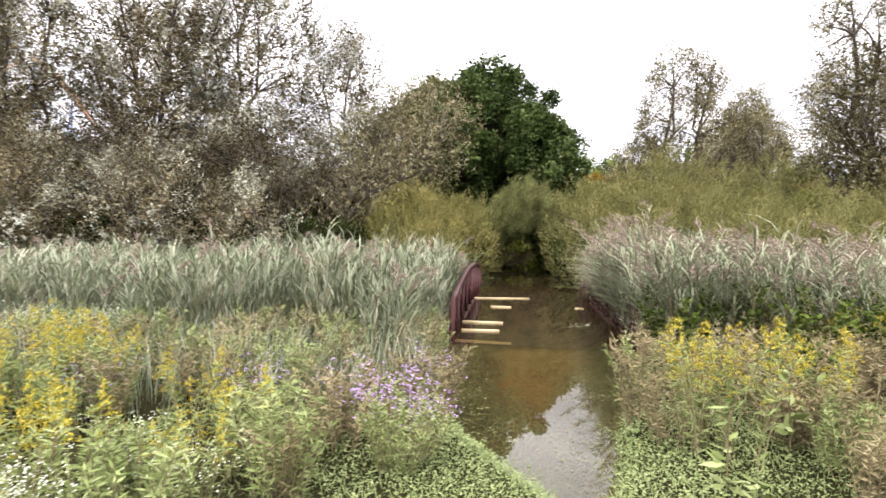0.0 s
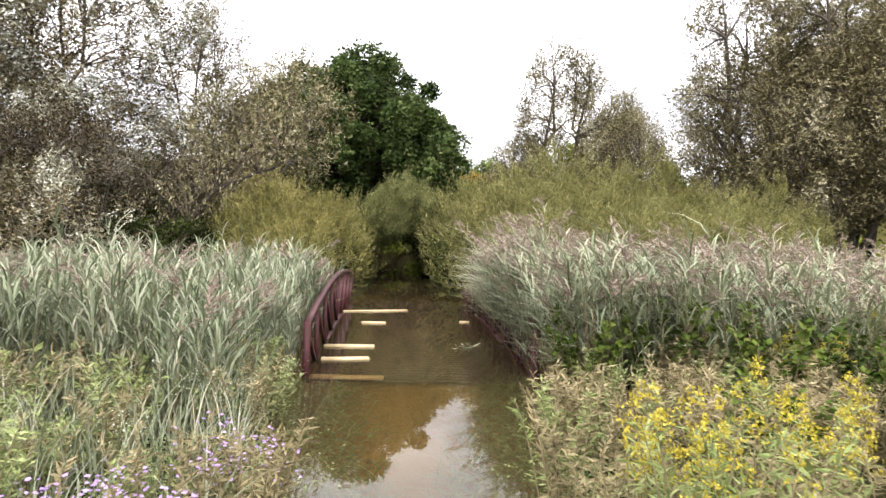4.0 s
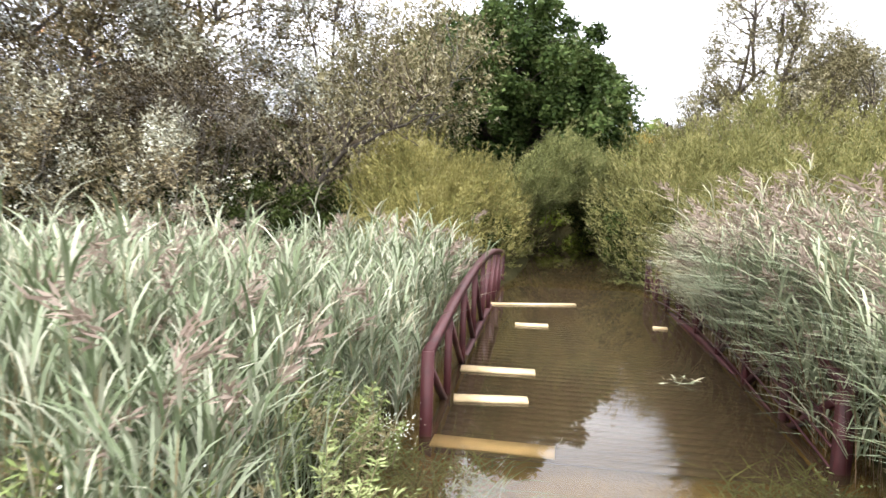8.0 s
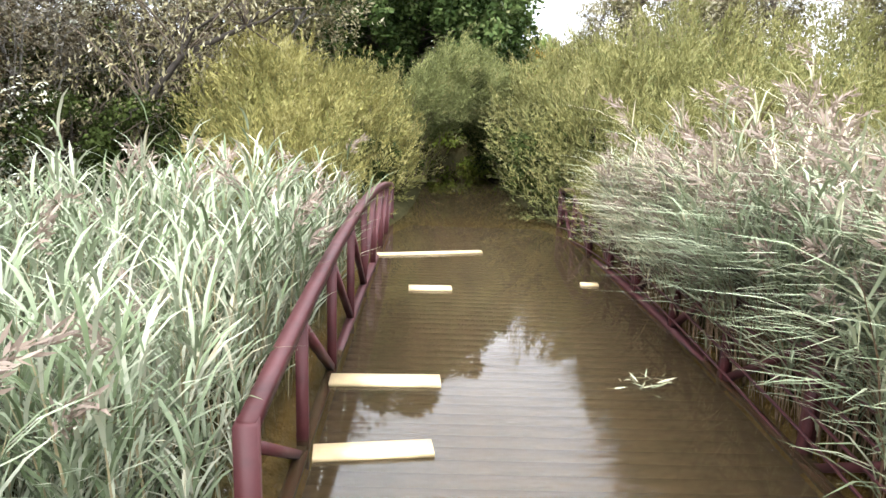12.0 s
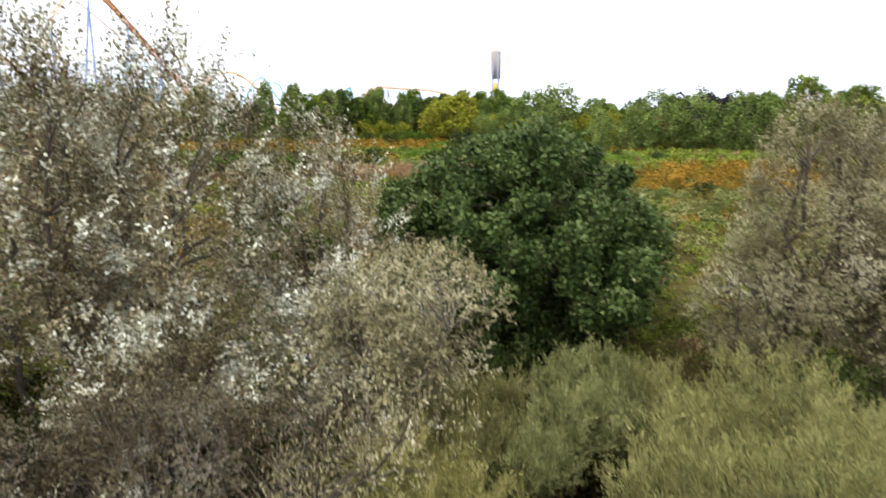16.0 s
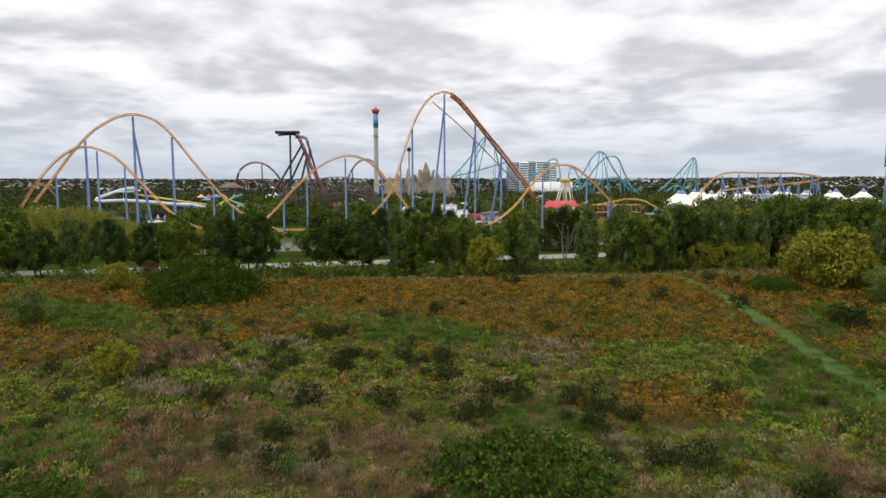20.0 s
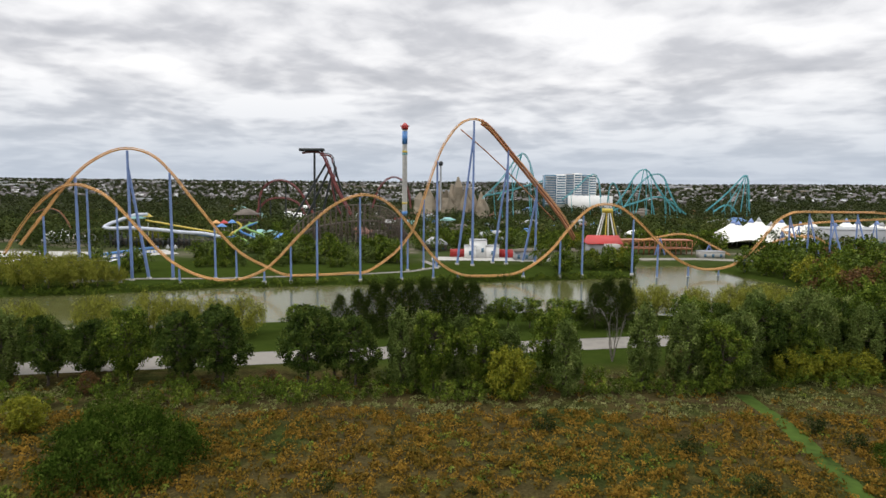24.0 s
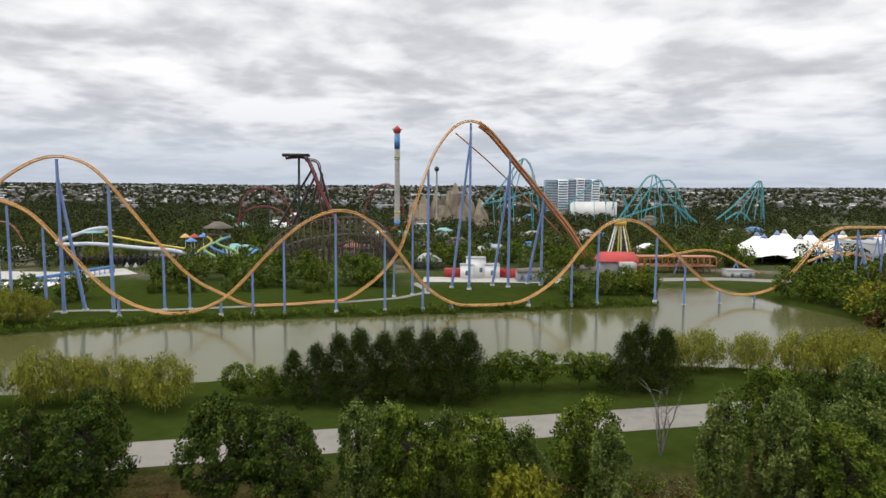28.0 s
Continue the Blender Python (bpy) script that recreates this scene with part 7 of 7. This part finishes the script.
# slim tower by the mountain
tw = thing("slim_tower", "slim grey observation mast with a dark cabin", "tower")
u, v, z = (20.3, 790, 66.7)
part("mast", Build().tube([park(u, v, 0), park(u, v, z)], 1.0, 8).mesh("mast", GREY, True), tw)
part("cabin", Build().tube([park(u, v, z - 2), park(u, v, z + 1.5), park(u, v, z + 3)], [2.2, 2.6, 1.0], 10, True).mesh("cabin", DARK_STEEL, True), tw)

# ride with white and yellow legs
rd_ = thing("pendulum_ride", "ride with splayed white and yellow legs", "amusement ride")
u, v, z = (122.0, 445, 29.2)
for k, mat in enumerate((WHITE, WHITE, SLIDE_YELLOW, WHITE, WHITE, SLIDE_YELLOW)):
    b = Build()
    b.tube([park(u + (k - 2.5) * 3.6, v + (3 if k % 2 else -3), PARK_Z), park(u + (k - 2.5) * 0.9, v, z)], 0.38, 8)
    part("leg", b.mesh("leg", mat, True), rd_)
part("hub", Build().tube([park(u - 3, v, z), park(u + 3, v, z)], 1.4, 10, True).mesh("hub", SLIDE_YELLOW), rd_)

# hospital block on the horizon
hb = thing("office_block", "tall white and blue-glass block standing over the park", "building")
BLOCKS = [((179.8, 1000, 58.6), (188.5, 1000, 58.7), GLASS_BLUE), ((195.6, 1000, 59.5), (202.7, 1000, 59.6), WHITE), ((208.4, 1001, 60.4), (214.7, 1001, 60.4), GREY), ((220.1, 1000, 61.3), (225.6, 1000, 61.3), WHITE), ((231.4, 1001, 59.0), (237.0, 1001, 59.0), GLASS_BLUE), ((241.5, 1000, 59.8), (247.0, 1000, 59.9), WHITE)]
for mid_p, edge_p, mat in BLOCKS:
    w = 2 * (edge_p[0] - mid_p[0])
    z = mid_p[2]
    wall = part("wall", Build().box(park(mid_p[0], mid_p[1] + 9, z / 2), (w, 18, z), RZ).mesh("wall", mat), hb)
    for k in range(12):
        b = Build().box(park(mid_p[0], mid_p[1] - 0.2, z - 3 - 3.6 * k), (w * 0.86, 0.4, 1.9), RZ)
        part("window", b.mesh("window", GLASS_BLUE if mat is not GLASS_BLUE else GREY), wall)
part("annex", Build().box(park((233.8, 980, 25.6)[0], 980, 16), (60, 20, 26), RZ).mesh("annex", WHITE), hb)

# water park
wp = thing("water_slide", "long pale enclosed water slide on a dark framework", "water slide")
run_tube(wp, "tube", [(-156.6, 452, 24.4), (-162.2, 448, 24.0), (-167.6, 444, 21.8), (-173.9, 440, 19.0), (-176.0, 438, 17.1), (-169.8, 436, 16.7), (-157.4, 436, 17.1), (-144.2, 436, 16.3), (-129.4, 436, 14.9), (-116.2, 436, 14.1), (-105.9, 436, 12.1)], 1.05, SLIDE_WHITE, 10, 1.5)
run_tube(wp, "tube", [(-157.3, 450, 20.8), (-141.6, 446, 18.8), (-123.2, 442, 16.2), (-108.9, 440, 14.4)], 0.55, SLIDE_YELLOW, 8, 2.0, "yellow open slide")
run_tube(wp, "tube", [(-135.2, 445, 14.6), (-118.8, 442, 12.6), (-104.5, 440, 11.7), (-98.4, 440, 12.9)], 0.6, SLIDE_BLUE, 8, 2.0, "blue slide")
for k in range(22):
    u, v, z = (-174.9, 440, 10.6)
    uu = u + k * 3.1
    for vv in (436, 444):
        b = Build().beam(park(uu, vv, PARK_Z - 0.5), park(uu, vv, 12.5 + 2.5 * math.sin(k)), 0.5)
        part("post", b.mesh("post", DARK_STEEL), wp)
    b = Build().beam(park(uu, 436, 11 + math.sin(k)), park(uu + 3.1, 444, 7.5), 0.4)
    part("brace", b.mesh("brace", DARK_STEEL), wp)
    b = Build().box(park(uu, 447, 8.0), (2.2, 3, 4.0), RZ)
    part("screen", b.mesh("screen", ROOF_BROWN), wp)


def umbrella(p, r, mat, name="parasol", label="coloured parasol roof in the water park"):
    root = thing(name, label, "parasol", "parasols")
    z = p[2]
    b = Build()
    b.tube([park(p[0], p[1], z - 1.2), park(p[0], p[1], z - 0.9), park(p[0], p[1], z + 1.1)], [r, r * 0.96, 0.15], 10, True)
    part("canopy", b.mesh("canopy", mat), root)
    part("pole", Build().tube([park(p[0], p[1], PARK_Z - 0.5), park(p[0], p[1], z)], 0.12, 6).mesh("pole", WHITE), root)


for q, r, mat in (((-163.9, 450, 23.2), 7.0, ROOF_TEAL), ((-157.9, 455, 23.8), 3.0, SLIDE_YELLOW), ((-121.4, 470, 19.2), 3.2, ORANGE), ((-117.0, 472, 19.1), 3.2, RED), ((-112.5, 474, 19.3), 3.2, SLIDE_BLUE), ((-115.0, 462, 17.6), 3.4, SLIDE_BLUE), ((-133.2, 425, 7.6), 1.2, GREY), ((-128.9, 425, 7.6), 1.2, GREY)):
    umbrella(q, r, mat)
stw = thing("slide_tower", "timber slide tower with a brown hipped roof and coiling slides", "water slide")
u, v, z = (-97.1, 455, 24.3)
part("roof", hip_roof(park(u, v, z + 0.5), 11, 9, 3.4, 1.2, 4, RZ).mesh("roof", ROOF_BROWN), stw)
part("platform", Build().box(park(u, v, z - 3.4), (11, 9, 1.4), RZ).mesh("platform", TIMBER), stw)
for du in (-4.5, 0, 4.5):
    for dw in (-3.6, 3.6):
        part("post", Build().beam(park(u + du, v + dw, PARK_Z - 0.5), park(u + du, v + dw, z + 0.6), 0.5).mesh("post", TIMBER), stw)
for k, mat in enumerate((SLIDE_YELLOW, SLIDE_GREEN, SLIDE_BLUE, SLIDE_GREEN)):
    pts = [(u + (k - 1.2) * 4 + (3.2 + k) * math.sin(a * 1.1 + k), v - 4 - a * 1.1, z - 4 - (z - 4 - PARK_Z - 1) * a / 7.0) for a in np.linspace(0, 7, 12)]
    run_tube(stw, "slide", pts, 0.7, mat, 7, 1.2)
for nm, q, w, mat, lab in (("pool_pavilion", (-88.6, 480, 20.4), 15, ROOF_TEAL, "pool pavilion with a pale teal hipped roof"), ("pool_pavilion", (-98.3, 486, 18.5), 12, ROOF_TEAL, "pool pavilion with a pale teal hipped roof"), ("pool_kiosk", (-75.8, 455, 14.7), 8, SLIDE_BLUE, "small kiosk with a blue roof"), ("pool_house", (-222.3, 470, 6.1), 16, WHITE, "white changing house of the water park"), ("pool_house", (-210.6, 480, 6.7), 12, TAN_ROCK, "tan changing house of the water park")):
    house(nm, q, w, w * 0.7, 4.5, WHITE, lab, mat, 3.6)
v_, q_ = strip([park(-215, 366)[:2], park(-180, 366)[:2], park(-138, 368)[:2]], 26, 0.05, 30)
thing("pavement_pool", "white concrete beach of the wave pool", "pavement", "", "structure", mesh=fast_mesh("pool_deck", v_, q_, WHITE, None, True))
v_, q_ = strip([park(-230, 400)[:2], park(-150, 400)[:2], park(-128, 418)[:2]], 26, 0.06, 40)
thing("pavement_plaza", "grey paved plaza in the water park", "pavement", "", "structure", mesh=fast_mesh("plaza", v_, q_, CONCRETE, None, True))
v_, q_ = strip([park(18, 396)[:2], park(50, 396)[:2], park(84, 394)[:2]], 16, 0.06, 30)
thing("pavement_yard", "bare grey service yard", "pavement", "", "structure", mesh=fast_mesh("yard", v_, q_, CONCRETE, None, True))
v_, q_ = strip([park(u, v)[:2] for u, v in ((-120, 306), (-100, 317), (-66, 320), (-11, 336), (10, 346), (22, 362), (14, 385))], 3.4, 0.06, 140)
thing("path_lakeside", "pale asphalt footpath along the far shore", "path", "", "structure", mesh=fast_mesh("shore_path", v_, q_, ASPHALT, None, True))
v_, q_ = strip([park(u, v)[:2] for u, v in ((128, 400), (160, 404), (190, 396))], 10, 0.06, 60)
thing("pavement_quay", "paved quay beside the station", "pavement", "", "structure", mesh=fast_mesh("quay", v_, q_, ASPHALT, None, True))
v_, q_ = strip([park(300, 640)[:2], park(520, 660)[:2]], 90, 0.1, 40)
thing("pavement_parking", "wide pale car park beyond the tents", "pavement", "", "structure", mesh=fast_mesh("car_park", v_, q_, ASPHALT, None, True))
fn = thing("walkway_fence", "blue fence along the raised pool walkway", "fence")
fa, fb_ = park(-146, 366), park(-133, 412)
for dz in (0.6, 2.2):
    part("rail", Build().beam(fa + [0, 0, PARK_Z + dz], fb_ + [0, 0, PARK_Z + dz], 0.25).mesh("rail", BLUE), fn)
for k in range(17):
    p = fa + (fb_ - fa) * k / 16
    part("post", Build().beam(p + [0, 0, PARK_Z - 1], p + [0, 0, PARK_Z + 2.3], 0.35).mesh("post", BLUE), fn)
part("deck", Build().beam(fa + [0, 0, PARK_Z + 2.9], fb_ + [0, 0, PARK_Z + 2.9], 1.2).mesh("deck", SLIDE_BLUE), fn)
oc = thing("brown_coaster", "arching brown coaster track beyond the plaza", "roller coaster")
track_parts(oc, line_of([(-237.5, 470, 23.9), (-229.2, 470, 26.6), (-222.8, 470, 25.7), (-218.2, 470, 21.5), (-214.7, 470, 14.3), (-213.1, 470, 7.8)], 2.0), ORANGE_RED, TIMBER)

house("white_hall", (205, 95, 0), 40, 20, 7, WHITE, "long white hall beyond the meadow's edge")
# park trees
pt = [make_tree("park_tree", 80 + k, (9, 8, 11)[k], (4.2, 3.8, 3.4)[k], 0.4, (LEAF_GREEN, LEAF_GREEN2, LEAF_GREEN)[k], BARK, "leafy green tree in the amusement park", leaf_l=0.95, leaf_w=0.6, clumps=28, per=26, clump_r=0.26, deep=0.4, limb_sides=3, group="park trees") for k in range(3)]
pa = [make_tree("autumn_tree", 84 + k, 8, 3.6, 0.4, (LEAF_YELLOW, LEAF_RUST)[k], BARK, ("yellowing tree in the amusement park", "rusty autumn tree in the amusement park")[k], leaf_l=0.9, leaf_w=0.55, clumps=24, per=28, clump_r=0.3, group="park trees") for k in range(2)]
rk = random.Random(77)
lst = [[], [], [], [], []]


def grove(u0, u1, v0, v1, n, mix=(0, 1, 2, 0, 1), s=(0.7, 1.25)):
    for _ in range(n):
        u, v = rk.uniform(u0, u1), rk.uniform(v0, v1)
        lst[rk.choice(mix)].append((*park(u, v)[:2], rk.uniform(*s)))


grove(-42, 2, 372, 412, 34)
grove(-100, -45, 385, 408, 9)
grove(70, 80, 340, 372, 5)
grove(88, 116, 346, 372, 14, (0, 1, 3, 0))
grove(160, 235, 336, 378, 46, (0, 2, 4, 0, 1), (1.0, 1.6))
grove(165, 200, 296, 336, 26, (0, 1, 4, 3, 0), (0.9, 1.4))
grove(150, 215, 228, 290, 60, (0, 0, 2, 3, 4))
grove(140, 196, 440, 468, 26, (2, 0), (0.9, 1.2))
grove(8, 105, 430, 480, 46)
grove(70, 150, 455, 480, 16, (0, 1, 2, 3))
far_groves = [(-330, -40, 490, 640, 330), (-330, -170, 420, 490, 90), (-40, 110, 490, 640, 190), (150, 340, 500, 640, 190), (70, 150, 480, 560, 70), (230, 330, 300, 480, 160)]
grove(-62, -42, 372, 405, 12)
grove(-100, -60, 408, 425, 12)
grove(-100, -44, 378, 404, 16)
grove(-128, -100, 318, 340, 6)
grove(-92, -16, 352, 380, 34, (0, 1, 0), (0.35, 0.6))
grove(-170, -140, 440, 470, 8, (0, 3))
grove(-90, -60, 440, 500, 12)
grove(-165, -128, 285, 318, 10, (0, 1))
for k in range(5):
    plant((pt + pa)[k], lst[k], rk)
plant(make_tree("shore_bush", 88, 1.9, 1.9, 0.02, LEAF_GREEN, TWIG, "low green bush on the lake shore", "bush", leaf_l=0.5, leaf_w=0.28, clumps=9, per=22, stems=2, trunk_r=0.03, limb_sides=3, group="shore bushes"), [(*park(u, float(lake_edge(u)[1]) - rk.uniform(-1.5, 2.2))[:2], rk.uniform(0.5, 1.25)) for u in np.arange(-140, 118, 1.7)] + [(*park(u, float(lake_edge(u)[0]) - rk.uniform(0, 3))[:2], rk.uniform(0.4, 0.8)) for u in np.arange(-120, 150, 9)], rk)

# far woods, houses and sheds to the horizon
rf = np.random.default_rng(61)


def far_wood(name, mat, cu, cv, ru, rv, n, h, size, label):
    b = Build()
    m = 105 if cv < 700 else 46
    cx, cy = cu + ru * rf.uniform(-1, 1, n), cv + rv * rf.uniform(-1, 1, n)
    hh = h * rf.uniform(0.55, 1.2, n)
    p = np.repeat(np.stack([AU[0] * cx + AV[0] * cy, AU[1] * cx + AV[1] * cy], -1), m, 0)
    d = unit(rf.normal(0, 1, (n * m, 3)) + [0, 0, 0.4])
    hr = np.repeat(hh, m)[:, None]
    pos = np.concatenate([p, ground_z(p[:, 0], p[:, 1])[:, None]], 1) + d * hr * [0.5, 0.5, 0.5] + [0, 0, 1] * hr * 0.5
    leaves(b, rf, pos, unit(np.cross(d, rf.normal(0, 1, d.shape))), size, size * 0.75, d, 0.25, 0.3)
    thing(name, label, "woods", "", "stuff", mesh=b.mesh(name, mat))


for a, z, v0, v1, n in far_groves:
    far_wood("park_woods", LEAF_PARK, (a + z) / 2, (v0 + v1) / 2, (z - a) / 2, (v1 - v0) / 2, n, 12, 1.5, "green woods between the park rides")
far_wood("far_woods", LEAF_FAR, -40, 760, 460, 150, 1500, 11, 2.1, "dark green woods behind the park rides")
far_wood("far_woods", LEAF_FAR, 100, 1080, 850, 220, 1700, 10, 2.6, "dark green woods beyond the park")
far_wood("far_woods", LEAF_RUST, 0, 820, 400, 200, 70, 8, 1.9, "rusty trees dotted in the far woods")
far_wood("far_woods", LEAF_FAR, 0, 1900, 1700, 700, 3200, 9, 4.0, "scattered trees of the far suburb")
far_wood("far_woods", LEAF_FAR, 0, 3300, 2900, 900, 2200, 7, 5.5, "dark tree lines near the horizon")
CITY = leaf_material("far_roofs", [(0.0, (0.07, 0.065, 0.065)), (0.4, (0.13, 0.12, 0.115)), (0.75, (0.2, 0.19, 0.185)), (0.93, (0.33, 0.33, 0.33)), (1.0, (0.6, 0.6, 0.6))], 0.8, 0.0)
b = Build()
for _ in range(5200):
    v = 1350 + 2700 * rf.random() ** 1.2
    u = rf.uniform(-0.95, 1.0) * v
    x, y, _z = park(u, v)
    w, d, h = rf.uniform(7, 11), rf.uniform(6, 9), rf.uniform(2.5, 4.5)
    z = float(ground_z(x, y))
    a = RZ + rf.choice([0, 1.57]) + rf.normal(0, 0.1)
    b.box((x, y, z + h / 2 - 0.5), (w, d, h), a)
    k, s = math.cos(a), math.sin(a)
    r = np.array([(-w / 2, -d / 2, 0), (w / 2, -d / 2, 0), (w / 2, d / 2, 0), (-w / 2, d / 2, 0), (-w / 2, 0, 3), (w / 2, 0, 3)]) @ np.array([[k, s, 0], [-s, k, 0], [0, 0, 1]]) + [x, y, z + h - 0.5]
    b.add(r, [(0, 1, 5, 4), (2, 3, 4, 5)], [(1, 2, 5), (3, 0, 4)])
thing("far_houses", "dense suburb of small houses reaching to the horizon", "houses", "", "stuff", mesh=b.mesh("far_houses", CITY))
for k in range(34):
    v = rf.uniform(1150, 3000)
    u = rf.uniform(-0.75, 0.85) * v
    x, y, _z = park(u, v)
    w, d, h = rf.uniform(40, 120), rf.uniform(30, 60), rf.uniform(6, 10)
    root = thing("warehouse", "long pale flat-roofed warehouse in the far suburb", "building", "warehouses")
    z = float(ground_z(x, y))
    part("wall", Build().box((x, y, z + h / 2 - 1), (w, d, h), RZ).mesh("wall", (GREY, WHITE, GREY, TAN_ROCK)[k % 4]), root)
    part("roof", Build().box((x, y, z + h - 0.7), (w + 1, d + 1, 0.6), RZ).mesh("roof", (WHITE, GREY, GREY)[k % 3]), root)
